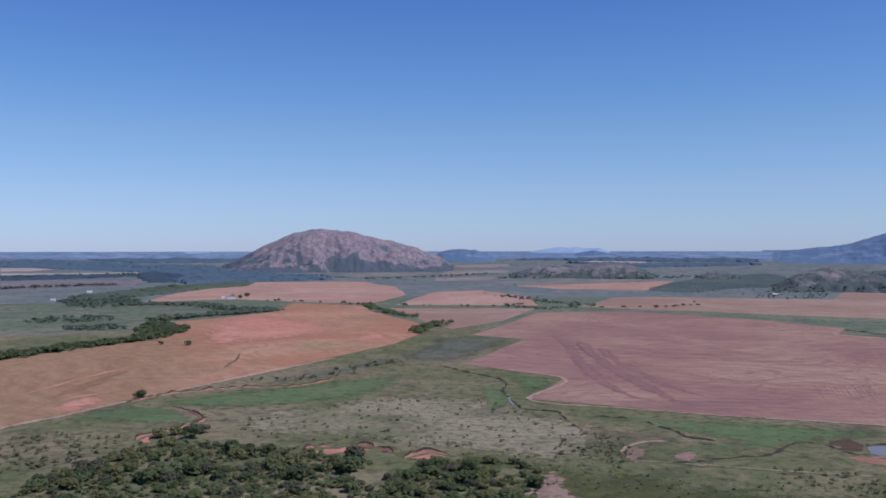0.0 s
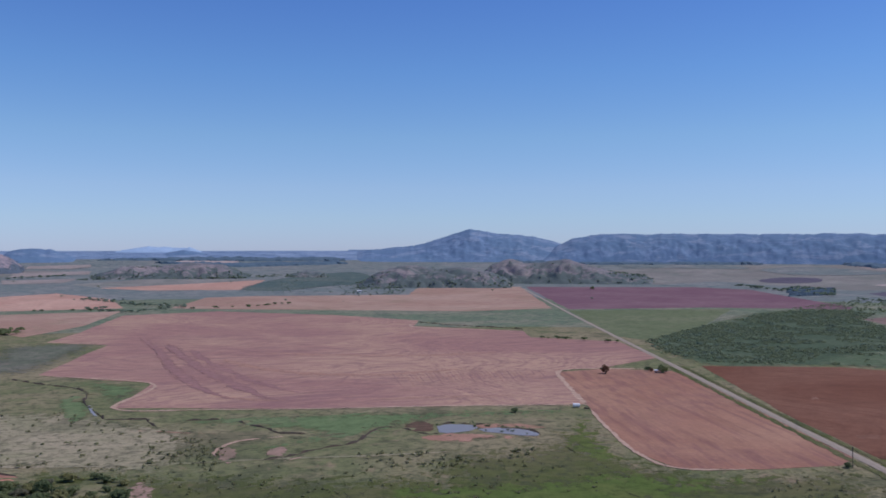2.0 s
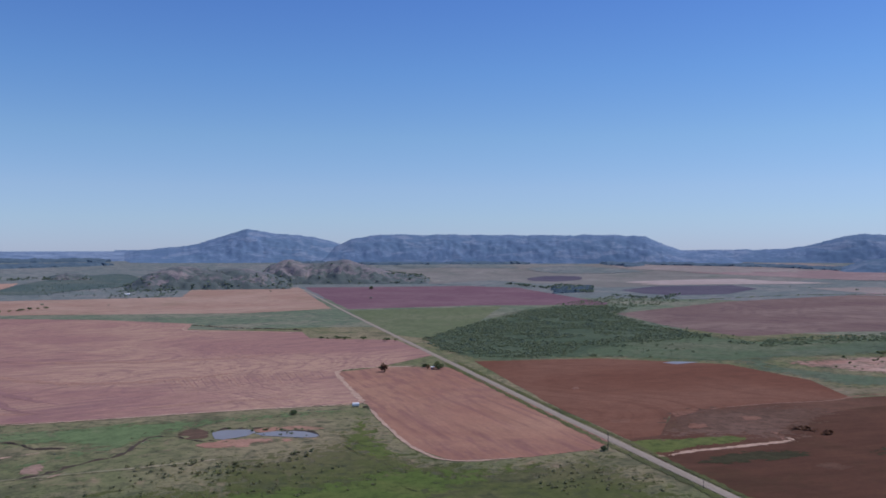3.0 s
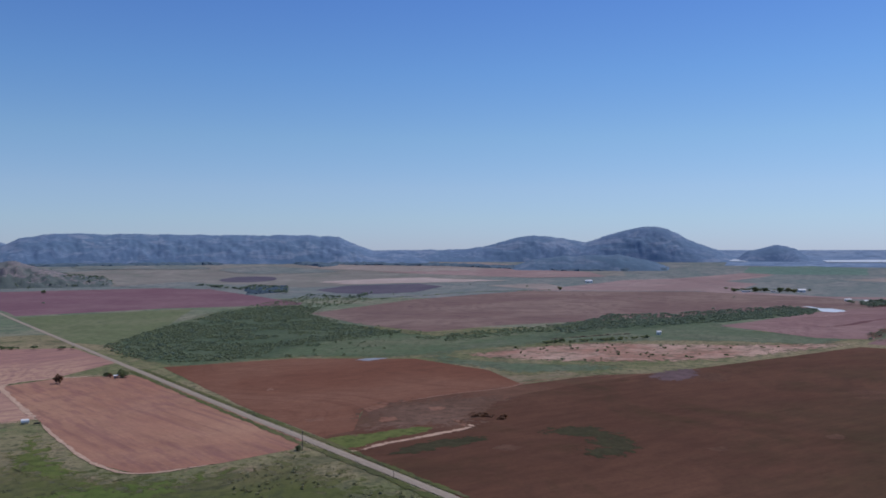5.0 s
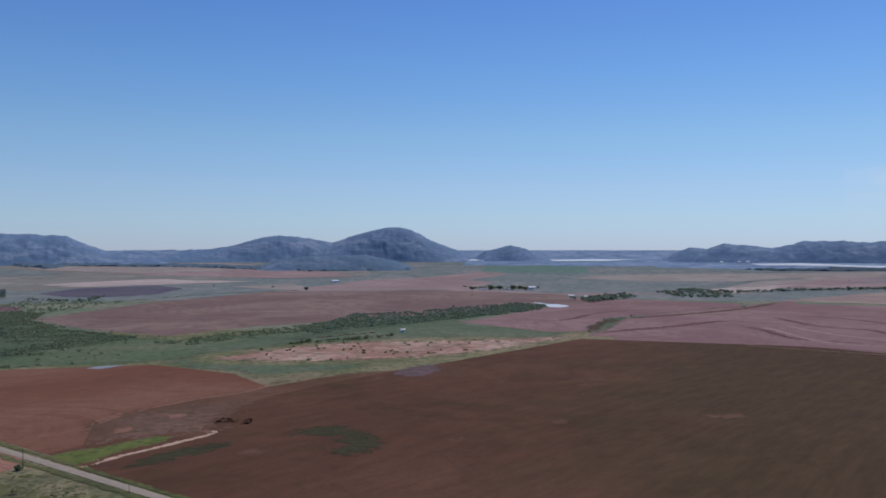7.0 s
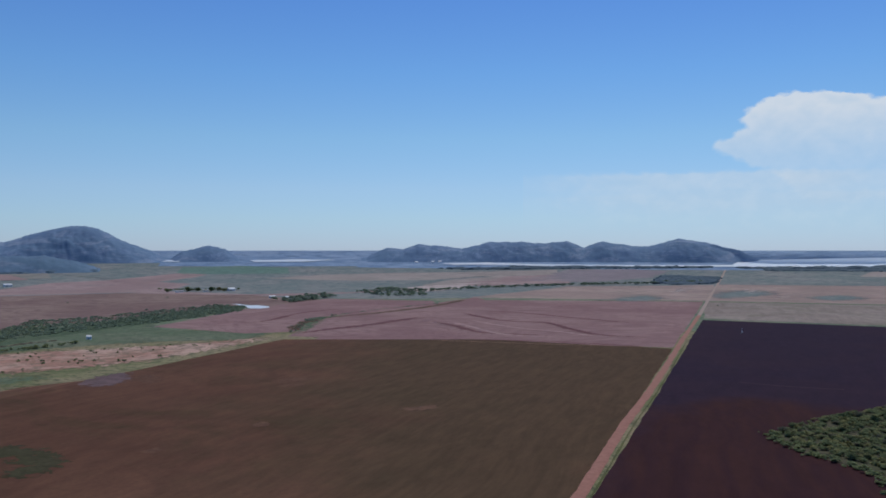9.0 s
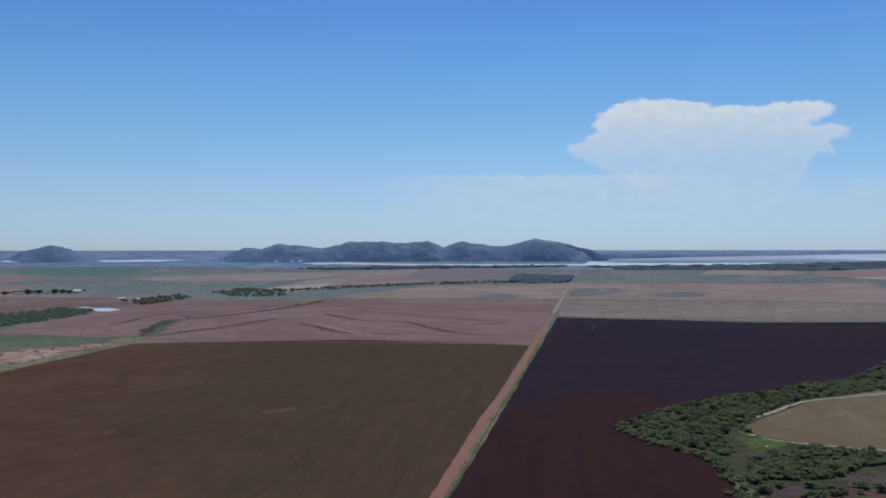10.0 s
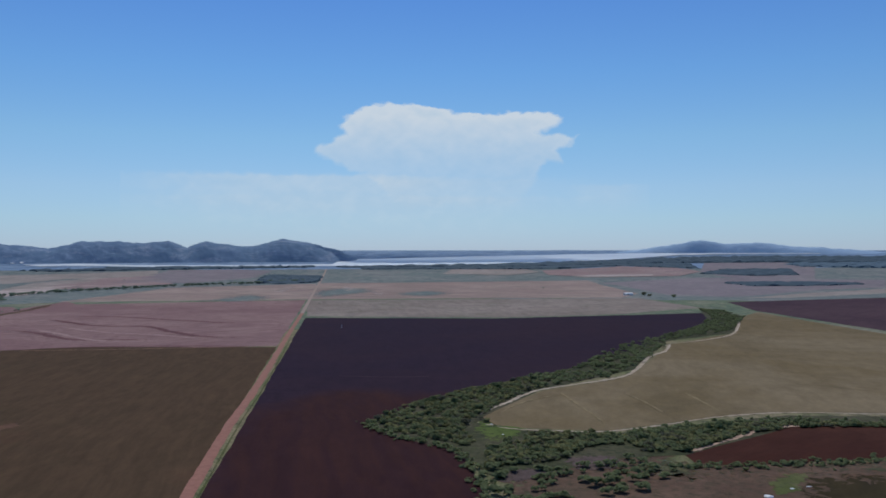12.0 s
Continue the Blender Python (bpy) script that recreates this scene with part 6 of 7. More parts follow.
def thicket(name, spots, shapes, mat, label, category, rng, smallest=0.6, largest=1.3):
    """Many bushes nobody would count, in one mesh."""
    vs, fs, n0 = [], [], 0
    arrays = [(np.array(v, dtype=np.float32), np.array(f, dtype=np.int32)) for v, f in shapes]
    for x, y, *base in spots:
        v, f = arrays[rng.randrange(len(arrays))]
        a, s = rng.uniform(0, 6.28), rng.uniform(smallest, largest)
        c, d = math.cos(a) * s, math.sin(a) * s
        w = np.empty_like(v)
        w[:, 0], w[:, 1] = v[:, 0] * c - v[:, 1] * d + x, v[:, 0] * d + v[:, 1] * c + y
        w[:, 2] = v[:, 2] * s * rng.uniform(0.8, 1.2) + (base[0] if base else height(x, y))
        vs.append(w)
        fs.append(f + n0)
        n0 += len(v)
    v, f = np.concatenate(vs), np.concatenate(fs)
    me = bpy.data.meshes.new(name)
    me.vertices.add(len(v))
    me.vertices.foreach_set("co", v.ravel())
    me.loops.add(f.size)
    me.loops.foreach_set("vertex_index", f.ravel())
    me.polygons.add(len(f))
    me.polygons.foreach_set("loop_start", np.arange(0, f.size, 3, dtype=np.int32))
    me.update(calc_edges=True)
    me.materials.append(mat)
    return tagged(new(name, me), label, category, kind="stuff")


rng = random.Random(5)

# the nearest scrub wood, bush by bush
NEARWOOD = [(-208.1, 420.8), (-199.1, 450.5), (-186.7, 487.4), (-173.7, 515.5), (-152.6, 512.5), (-130.9, 519.8), (-109.1, 498.1), (-72, 489.6), (-44.8, 473.9), (-7.6, 468.9), (36.2, 477.5), (51.3, 459), (42.7, 404.8), (43, 344), (-195.3, 344.5), (-210.1, 398.3)]
for i, (x, y) in enumerate(spread(NEARWOOD, 230, rng, 4.0, 0.26)):
    s = rng.choice((rng.uniform(0.35, 0.65), rng.uniform(0.6, 1.2)))
    tree("bush", x, y, 3, BUSHES[i % 8], STEMS[i % 4], "dark green leafy bush in the rough scrub wood", "bush", "scrub wood bushes",
         rng.uniform(0, 6.28), (s * rng.uniform(0.85, 1.2), s * rng.uniform(0.85, 1.2), s * rng.uniform(0.8, 1.15)))
for i, (x, y) in enumerate(spread([(-60.2, 473.4), (-27.2, 494.4), (-7.6, 481.1), (20.6, 477.2), (50.4, 463.6), (49.5, 441.8), (31.5, 397.5), (-58.4, 397.5)], 60, rng, 4.6)):
    s = rng.uniform(0.35, 1.0)
    tree("bush", x, y, 3, BUSHES[i % 8], STEMS[i % 4], "dark green leafy bush in the rough scrub wood", "bush", "scrub wood bushes",
         rng.uniform(0, 6.28), (s * rng.uniform(0.85, 1.2), s * rng.uniform(0.85, 1.2), s * rng.uniform(0.8, 1.15)))
# the larger round trees beside it
for x, y, s in ((-176.4, 535.5, 1.1), (-168.3, 543.6, 1.0), (-157.1, 533.9, 1.5), (-152.6, 548.6, 1.0), (-48.4, 450.2, 1.5), (-49.7, 481.7, 1.3),
                (-123.8, 498.1, 1.3), (-110.5, 489.8, 1.2), (-73.3, 439.2, 1.4), (-139.5, 439.4, 1.5), (-148.5, 432, 1.4), (-91.6, 459.5, 1.2)):
    tree("tree", x, y, 3, BUSHES[rng.randrange(8)], STEMS[rng.randrange(4)], "round dark oak tree standing among the scrub", "tree", "round oaks",
         rng.uniform(0, 6.28), (s, s, s))
thicket("undergrowth", spread([(-204.8, 398.3), (-203.6, 454), (-177.8, 527.6), (-112.3, 512.3), (-7.6, 477.7), (51.7, 461.3), (39.6, 344), (-195.3, 344.5)], 900, rng, 0, 0.1), TUFTS, LEAF, "low scrub between the bushes", "undergrowth", rng, 0.7, 1.9)

# the copse by the dark field
CLEARING = [(487.1, -342.9), (473.8, -342.8), (451.1, -349.2), (428.9, -349.8), (415.4, -334.5), (412.5, -315), (410.7, -303.3), (373.9, -270.6), (372.8, -260.7), (410.3, -284.1), (423.7, -304.5), (453.4, -317)]


def in_copse(first, second, gaps=(0.0, 0.0)):
    """Spots in both arms of the copse, but none in its grassy clearing."""
    spots = spread(COPSE[0], first, rng, gaps[0]) + spread(COPSE[1], second, rng, gaps[1])
    return [p for p in spots if not inside(p, CLEARING)]


COPSE = [[(516.6, -285.8), (546.3, -320.2), (564.5, -361.4), (585, -407.9), (612.5, -502.6), (562.1, -473.6), (534.4, -415.6), (487.6, -354.4), (438.3, -340.9), (394.7, -387.9), (372.1, -365.8), (383.4, -322.9), (409, -297.2), (440.5, -290.2), (475.6, -278.8)],
         [(401.4, -295.7), (388.8, -327.4), (385.4, -378.7), (374.2, -465.5), (356.2, -512.5), (316.8, -565), (310.7, -554.2), (344.2, -500.9), (347.4, -464.8), (337.3, -392), (345.4, -380), (361.6, -355.5), (363.1, -305.8), (370.4, -272.9)]]
for i, (x, y) in enumerate(in_copse(70, 40, (6.1, 7.2))):
    s = rng.uniform(0.45, 0.8)
    tree("bush", x, y, 3, BUSHES[i % 8], STEMS[i % 4], "dense green bush in the copse beside the dark field", "bush", "copse bushes",
         rng.uniform(0, 6.28), (s * rng.uniform(0.85, 1.2), s * rng.uniform(0.85, 1.2), s * rng.uniform(0.8, 1.15)))
thicket("thicket", in_copse(620, 480), SMALL, LEAF, "dense green thicket beside the crop field", "thicket", rng, 0.3, 0.62)
thicket("thicket", spread(NEARWOOD, 330, rng, 0, 0.1), SMALL, LEAF, "low green bushes between the oaks of the wood", "thicket", rng, 0.16, 0.42)
thicket("thicket", spread(NEARWOOD, 130, rng, 0, 0.1), SMALL, DARKLEAF, "dark green bushes in the scrub wood", "thicket", rng, 0.2, 0.5)
thicket("thicket", spread(NEARWOOD, 170, rng, 0, 0.1), SMALL, OLIVE, "tangle of lower bushes in the scrub wood", "thicket", rng, 0.22, 0.5)
thicket("thicket", spread(NEARWOOD, 190, rng, 0, 0.1), SMALL, TWIGS, "grey leafless shrubs in the scrub wood", "thicket", rng, 0.22, 0.5)
thicket("thicket", spread([(612.5, -502.6), (628.6, -557.8), (659.5, -616.1), (752.4, -759.6), (788.4, -846), (853.2, -1010), (977.4, -1204), (1120, -1339), (1076, -1348), (946.8, -1249), (801, -1026), (766.8, -855), (693.4, -763.2), (609.3, -629.8), (574.9, -565.2), (570.1, -506), (562.1, -473.6)], 1100, rng), FARBUSH, LEAF,
        "belt of green scrub trees between two fields", "thicket", rng, 0.35, 0.8)
thicket("thicket", along([(389.9, -383.2), (376.7, -468.4), (358.6, -515.9), (317.7, -566.8), (288.2, -604.4)], 260, 6, rng), SMALL, LEAF, "row of scrub trees along the crop field", "thicket", rng, 0.28, 0.55)
thicket("thicket", along([(311.9, -365), (300.2, -387.2), (277.7, -429.5), (262.4, -468.2), (239.6, -502.6)], 170, 4, rng), SMALL, LEAF, "row of scrub along the red field", "thicket", rng, 0.25, 0.5)
thicket("scrub", spread([(407, -287.6), (368.8, -275.4), (347, -308), (348.3, -351.2), (313.7, -358), (289.1, -317.9), (298.6, -286.2), (308.3, -239.8), (344, -253.3)], 70, rng), SMALL, LEAF, "scattered scrub on the dry ground", "scrub", rng, 0.4, 0.95)
thicket("scrub", along([(513, -280.8), (470.3, -271.6), (426.6, -281.2), (395.1, -276.1), (354.2, -256.7), (326.5, -241.2), (275, -208.3)], 240, 3, rng), TUFTS, LEAF, "rank weeds along the dark field", "scrub", rng, 0.6, 1.8)

thicket("thicket", in_copse(420, 260), SMALL, OLIVE, "yellowish green bushes in the copse", "thicket", rng, 0.3, 0.62)
thicket("thicket", in_copse(60, 90), SMALL, TWIGS, "grey leafless bushes in the copse", "thicket", rng, 0.3, 0.6)
# the wide scrub patch beyond the road
thicket("scrub", spread([(723, 867.9), (811.9, 919), (948.6, 994.2), (1207, 1130), (1351, 1146), (1420, 1119), (1382, 1032), (1230, 941), (1084, 730), (1038, 627.3), (926.4, 639.4), (794, 625.9), (732.3, 591.5), (670.3, 643.3), (635.3, 683.1), (668, 781.2)], 4600, rng, 0, 0.26), SCRUBS, SCRUBLEAF,
        "wide patch of dense green scrub", "scrub", rng, 0.25, 0.75)
thicket("scrub", spread([(723, 867.9), (811.9, 919), (948.6, 994.2), (1207, 1130), (1351, 1146), (1420, 1119), (1382, 1032), (1230, 941), (1084, 730), (1038, 627.3), (926.4, 639.4), (794, 625.9), (732.3, 591.5), (670.3, 643.3), (635.3, 683.1), (668, 781.2)], 500, rng, 0, 0.3), SCRUBS, FARLEAF, "darker bushes among the dense scrub", "scrub", rng, 0.4, 1.0)
thicket("scrub", spread([(702.2, 848.6), (1017, 1040), (1323, 1164), (1378, 1035), (1222, 918.1), (1060, 597), (878.5, 495), (805.9, 542.9), (729.8, 582.4), (599.7, 678.9)], 420, rng, 0, 0.3), SCRUBS, SCRUBLEAF, "scattered bushes round the dense scrub", "scrub", rng, 0.2, 0.6)
thicket("scrub", spread([(1349, 1196), (1699, 1325), (1748, 1157), (1660, 1084), (1358, 1031), (1161, 1030)], 420, rng) + along([(1670, 1106), (1882, 1080), (2099, 1038), (2295, 905.6)], 120, 5, rng), SCRUBS, SCRUBLEAF, "green scrub along the draw", "scrub", rng, 0.3, 0.85)
thicket("scrub", spread([(982.8, 579.4), (1112, 543.2), (1240, 489.1), (1417, 445.3), (1357, 407.5), (1161, 440.5), (959.4, 515.9)], 420, rng), SCRUBS, SCRUBLEAF, "green scrub along the creek", "scrub", rng, 0.35, 0.9)
thicket("creek_trees", spread([(1195, 471.4), (1487, 477.5), (1593, 380.5), (1748, 304.4), (1881, 223.6), (1811, 167.2), (1651, 157.1), (1391, 286.6), (1237, 380.2), (1121, 425.7)], 1500, rng), SCRUBS, FARLEAF,
        "belt of dark green trees along the river", "trees", rng, 0.45, 1.0)
thicket("creek_trees", spread([(2007, 123.8), (2268, 1.1), (2146, -24.8), (1897, 70)], 90, rng) + spread([(2376, -69.8), (2598, -182.5), (2435, -268.2), (2165, -250.7), (2133, -137.5)], 130, rng), FARBUSH, FARLEAF,
        "dark green trees along the river", "trees", rng, 0.9, 1.8)
thicket("creek_trees", along([(2378, -263.9), (2493, -384.1), (2597, -548.9), (2684, -766), (2715, -1033), (2782, -1244)], 190, 12, rng), FARBUSH, FARLEAF, "row of dark trees along a far creek", "trees", rng, 0.9, 1.9)
thicket("creek_trees", spread([(1950, 1739), (2087, 1826), (2060, 1664), (1784, 1444), (1793, 1559)], 130, rng) + along([(2008, 1969), (1930, 1782), (1865, 1622)], 40, 8, rng), FARBUSH, FARLEAF, "dark green copse by the maroon field", "trees", rng, 1.0, 1.7)
thicket("scrub", along([(1759, 1366), (1703, 1190), (1901, 1258)], 60, 10, rng), FARBUSH, FARLEAF, "low dark scrub in the far pasture", "scrub", rng, 0.6, 1.1)
thicket("shrubs", spread([(837, 436.5), (948.6, 432.9), (1085, 259.2), (1112, 139.1), (1003, 143.5), (864, 265.7), (835.2, 348.8)], 70, rng), TUFTS, DARKLEAF, "dark shrubs dotted on eroded ground", "shrubs", rng, 0.7, 1.9)
thicket("brush_heap", along([(538.8, 267.7), (542.6, 261.8), (540, 250)], 26, 2, rng), TUFTS, RUSTLEAF, "dark rusty brush heap in the field", "brush", rng, 0.8, 1.8)
thicket("shrubs", along([(995.4, 407.7), (1082, 332.3), (1125, 306.7)], 40, 4, rng), SMALL, LEAF, "dark shrubs in a gully", "shrubs", rng, 0.5, 0.9)

# hedges and woods of the first valley
thicket("hedge_trees", along([(-525.6, 858.6), (-475.2, 925.2), (-441.2, 1013), (-392.4, 1100), (-382, 1204), (-385.9, 1264)], 330, 9, rng), FARBUSH, DARKLEAF, "dark hedge of trees along the ploughed field", "trees", rng, 0.7, 1.5)
thicket("hedge_trees", spread([(-444.4, 1246), (-487.6, 1426), (-441.4, 1391), (-378.9, 1246), (-397.3, 1114)], 120, rng), FARBUSH, DARKLEAF, "dark clump of trees at the field corner", "trees", rng, 0.7, 1.4)
thicket("hedge_trees", along([(-455.6, 1436), (-419.2, 1508), (-372.4, 1561), (-325.1, 1631)], 200, 10, rng) + along([(-707.6, 1730), (-623.9, 1816), (-494.5, 1778), (-422.5, 1678), (-342, 1661)], 260, 16, rng), FARBUSH, FARLEAF,
        "dark belt of trees beside the salmon field", "trees", rng, 0.8, 1.5)
thicket("hedge_trees", spread([(-679.7, 1393), (-647.6, 1510), (-548.8, 1485), (-533, 1391), (-641.3, 1352)], 90, rng) + spread([(-562.7, 1274), (-505.4, 1319), (-459, 1264), (-530.8, 1238)], 70, rng), FARBUSH, FARLEAF,
        "dark belts of scrub in the pasture", "trees", rng, 0.6, 1.2)
thicket("hedge_trees", spread([(-858.6, 1917), (-901.8, 2173), (-756, 2119), (-649.1, 1854), (-761.4, 1748)], 200, rng) + spread([(-873, 2282), (-852.3, 2684), (-755.7, 2658), (-763.2, 2223)], 200, rng), FARBUSH, FARLEAF,
        "dark woods round the far houses", "trees", rng, 0.9, 1.6)
thicket("hedge_trees", along([(-1411, 2437), (-1286, 2503), (-1179, 2629), (-1045, 2732)], 160, 14, rng) + along([(-1760, 3037), (-1559, 3034), (-1404, 3130), (-1166, 3272)], 200, 18, rng), FARBUSH, FARLEAF,
        "dark row of far trees", "trees", rng, 0.9, 1.7)
thicket("creek_trees", along([(-161.5, 1811), (-122.9, 1643), (-85.1, 1543), (-47.5, 1480)], 70, 6, rng) + along([(-38.7, 1201), (-28.4, 1269), (-7.9, 1336), (5.2, 1355)], 50, 8, rng), SMALL, LEAF,
        "dark trees along the winding creek", "trees", rng, 0.8, 1.5)
thicket("hedge_trees", along([(161.8, 2129), (219.2, 1901), (285.1, 1769), (192.6, 1670), (137.2, 1807)], 120, 16, rng), FARBUSH, FARLEAF, "bluish green scrub in the draw", "trees", rng, 0.5, 1.2)
thicket("hedge_trees", along([(310.5, 1717), (411.5, 1715), (544.5, 1784)], 14, 4, rng) + along([(-389, 1951), (-280.3, 1908), (-171, 1811)], 14, 4, rng) + along([(-98.6, 1791), (87.3, 1753), (185, 1703)], 12, 3, rng), FARBUSH, DARKLEAF,
        "scattered dark trees on a field boundary", "trees", rng, 0.6, 1.2)
thicket("scrub", spread([(582.8, 2434), (957.5, 3092), (1097, 2864), (851.4, 2227), (661.7, 2138)], 220, rng), FARBUSH, FARLEAF, "bluish scrub on the slope below the rocks", "scrub", rng, 0.25, 0.6)
thicket("scrub", along([(887.4, 2318), (1098, 2389), (1507, 2586), (1841, 2571), (2124, 2558)], 260, 25, rng), FARBUSH, FARLEAF, "dark scrub along the foot of the outcrop", "scrub", rng, 0.6, 1.5)
thicket("scrub", along([(228.1, 3166), (466.2, 3173), (741.5, 3093), (895.5, 3183)], 160, 22, rng), FARBUSH, FARLEAF, "dark scrub along the foot of the outcrop", "scrub", rng, 0.6, 1.5)
thicket("hedge_trees", along([(604.8, 966.6), (643.5, 921.6), (670.9, 858.6)], 12, 3, rng), FARBUSH, DARKLEAF, "small dark trees beside the road", "trees", rng, 0.5, 1.0)
thicket("scrub", along([(-488.5, 3326), (-296.2, 3137), (-92.6, 3207), (169.4, 3400)], 60, 10, rng) + along([(-772, 2915), (-662.7, 3117), (-469.3, 3197)], 160, 22, rng), FARBUSH, FARLEAF, "dark scrub below the granite mountain", "scrub", rng, 0.8, 1.8)

thicket("creek_trees", along([(1413, 43.4), (1519, -0.5), (1640, -73.1), (1766, -169.7), (1843, -237.8)], 70, 5, rng) + along([(1244, 49.7), (1350, 41.4), (1463, 22.3)], 50, 8, rng), SCRUBS, FARLEAF,
        "low scrub along the grassy waterway", "scrub", rng, 0.3, 0.6)
thicket("hedge_trees", along([(2560, 460.7), (2517, 394.2), (2533, 322.4), (2551, 256.5)], 46, 12, rng), FARBUSH, DARKLEAF, "dark trees sheltering the farmstead", "trees", rng, 0.7, 1.4)

thicket("shrubs", along([(250.7, 511.6), (264.4, 512.3), (275.4, 506.2), (273.8, 497.2), (289.4, 489.4), (301, 474.1)], 30, 1.2, rng) + spread([(268.2, 488.2), (295, 471.1), (294.5, 457.4), (269.8, 476.8)], 5, rng), TUFTS, DARKLEAF,
        "dark reeds and shrubs at the pond's edge", "shrubs", rng, 0.4, 1.0)
thicket("far_trees", spread(sector(1620, 3457, -30, 150), 36, rng, 36), FARBUSH, FARLEAF, "lone dark trees dotted over the far pastures", "trees", rng, 0.5, 1.0)

thicket("hedge_trees", spread([(739.8, 2079), (882, 2268), (1039, 2419), (981, 2180), (871.2, 1994), (763.2, 1966)], 60, rng), FARBUSH, FARLEAF, "dark trees round the white house below the outcrop", "trees", rng, 0.5, 1.1)

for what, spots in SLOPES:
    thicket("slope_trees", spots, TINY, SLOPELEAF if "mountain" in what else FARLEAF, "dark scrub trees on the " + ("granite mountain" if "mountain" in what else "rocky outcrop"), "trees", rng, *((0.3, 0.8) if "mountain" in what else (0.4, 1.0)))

# tufts and low shrubs of the open pasture
thicket("tufts", spread([(-141.3, 608.4), (-38.2, 690.1), (41.8, 664), (110.2, 568.6), (97, 483.8), (36.5, 481.3), (-61.9, 512.1), (-127.8, 535.3)], 200, rng), TUFTS, TUFTLEAF, "low dark tufts in the dry pasture", "tufts", rng, 0.4, 1.2)
thicket("tufts", spread([(69.7, 542.7), (106.7, 551), (112.7, 497.2), (94.9, 458.8), (61.2, 477.4)], 110, rng), TUFTS, TUFTLEAF, "dark low shrubs in the pasture", "tufts", rng, 0.5, 1.2)
thicket("tufts", spread([(-283.9, 513), (-247.7, 552.4), (-191.2, 535.7), (-197.5, 498.2), (-212.9, 448.4), (-236.3, 427)], 150, rng), TUFTS, TUFTLEAF, "low green shrubs in the pasture", "tufts", rng, 0.6, 1.6)
thicket("tufts", spread([(59, 486), (139.1, 449.5), (228.8, 422.8), (293, 361.4), (256.1, 335.7), (94.7, 395.6), (51.5, 423.7)], 170, rng), TUFTS, TUFTLEAF, "low dark tufts in the pasture", "tufts", rng, 0.3, 0.9)
thicket("tufts", spread([(177.3, 463.1), (213.8, 449.6), (228.8, 422.8), (274.9, 427), (248, 396.2), (163.6, 427.5)], 55, rng), TUFTS, TUFTLEAF, "dark low shrubs below the pond", "tufts", rng, 0.7, 1.5)
thicket("tufts", spread([(347, 313), (390.1, 306.9), (367.7, 243.4), (350.1, 206.5), (307.6, 203.4), (311.8, 288)], 140, rng), TUFTS, TUFTLEAF, "low green shrubs beside the road", "tufts", rng, 0.4, 1.0)
thicket("tufts", along([(-159.5, 774), (-115.7, 788.4), (-80.8, 855), (-49.5, 898.2)], 60, 8, rng), TUFTS, TUFTLEAF, "low shrubs above the gully", "tufts", rng, 0.9, 2.2)

# single trees that stand alone
for x, y, s, label in ((497, 652, 1.35, "lone rusty-leaved tree with an open crown in the field"), (548.5, 633.2, 1.25, "round dark tree beside the farm track"),
                       (541.3, 641.3, 0.7, "small rusty-leaved tree beside the farm track"), (1487, 2014, 1.5, "lone tree at the edge of the maroon field"),
                       (-310.5, 1048, 1.0, "small tree at the field edge"), (-347, 1060, 0.8, "small tree at the field edge"),
                       (-238.3, 675.5, 1.2, "dark bush on the gully bank"), (-24.8, 1260, 1.4, "dark tree beside the creek"),
                       (-479.5, 2115, 1.7, "dark tree beside the farmhouse"), (-503.8, 2066, 1.5, "dark tree beside the farmhouse"),
                       (-486.2, 2066, 1.4, "dark tree beside the farmhouse"), (1523, -1615, 1.6, "dark tree beside the white barn"),
                       (1480, -1588, 1.2, "dark tree beside the white barn"), (1429, -1616, 1.3, "lone dark tree in the far field"),
                       (2417, 428.6, 1.9, "dark tree at the farmstead"), (2441, 379.3, 2.3, "dark tree at the farmstead"),
                       (2452, 354.1, 2.0, "dark tree at the farmstead"), (2435, 316.1, 2.3, "dark tree at the farmstead"),
                       (2477, 299.2, 2.0, "dark tree at the farmstead"), (2313, 887.4, 1.7, "lone dark tree in the far field"),
                       (320.6, 526.5, 0.6, "small bush near the pond"), (545.6, 650.7, 0.7, "small dark tree beside the farm track"),
                       (398.7, 313.7, 0.5, "small bush at the field corner"), (2452, 279.9, 1.7, "dark tree at the farmstead")):
    tree("tree", x, y, 3, BUSHES[8 if "rusty" in label else rng.randrange(8)], STEMS[rng.randrange(4)], label, "tree", "lone trees", rng.uniform(0, 6.28), (s, s, s * 1.1))

# ---- farm buildings ----


def part(name, bm, mat, parent, label=""):
    me = bpy.data.meshes.new(name)
    bm.to_mesh(me)
    bm.free()
    me.materials.append(mat)
    ob = new(name, me)
    ob.parent = parent
    return tagged(ob, label)


def box(sx, sy, sz, at=(0, 0, 0), bevel=0.0):
    bm = bmesh.new()
    bmesh.ops.create_cube(bm, size=1, matrix=Matrix.Translation((at[0], at[1], at[2] + sz / 2)) @ Matrix.Diagonal((sx, sy, sz, 1)))
    if bevel:
        bmesh.ops.bevel(bm, geom=bm.edges[:], offset=bevel, segments=1, affect="EDGES")
    return bm


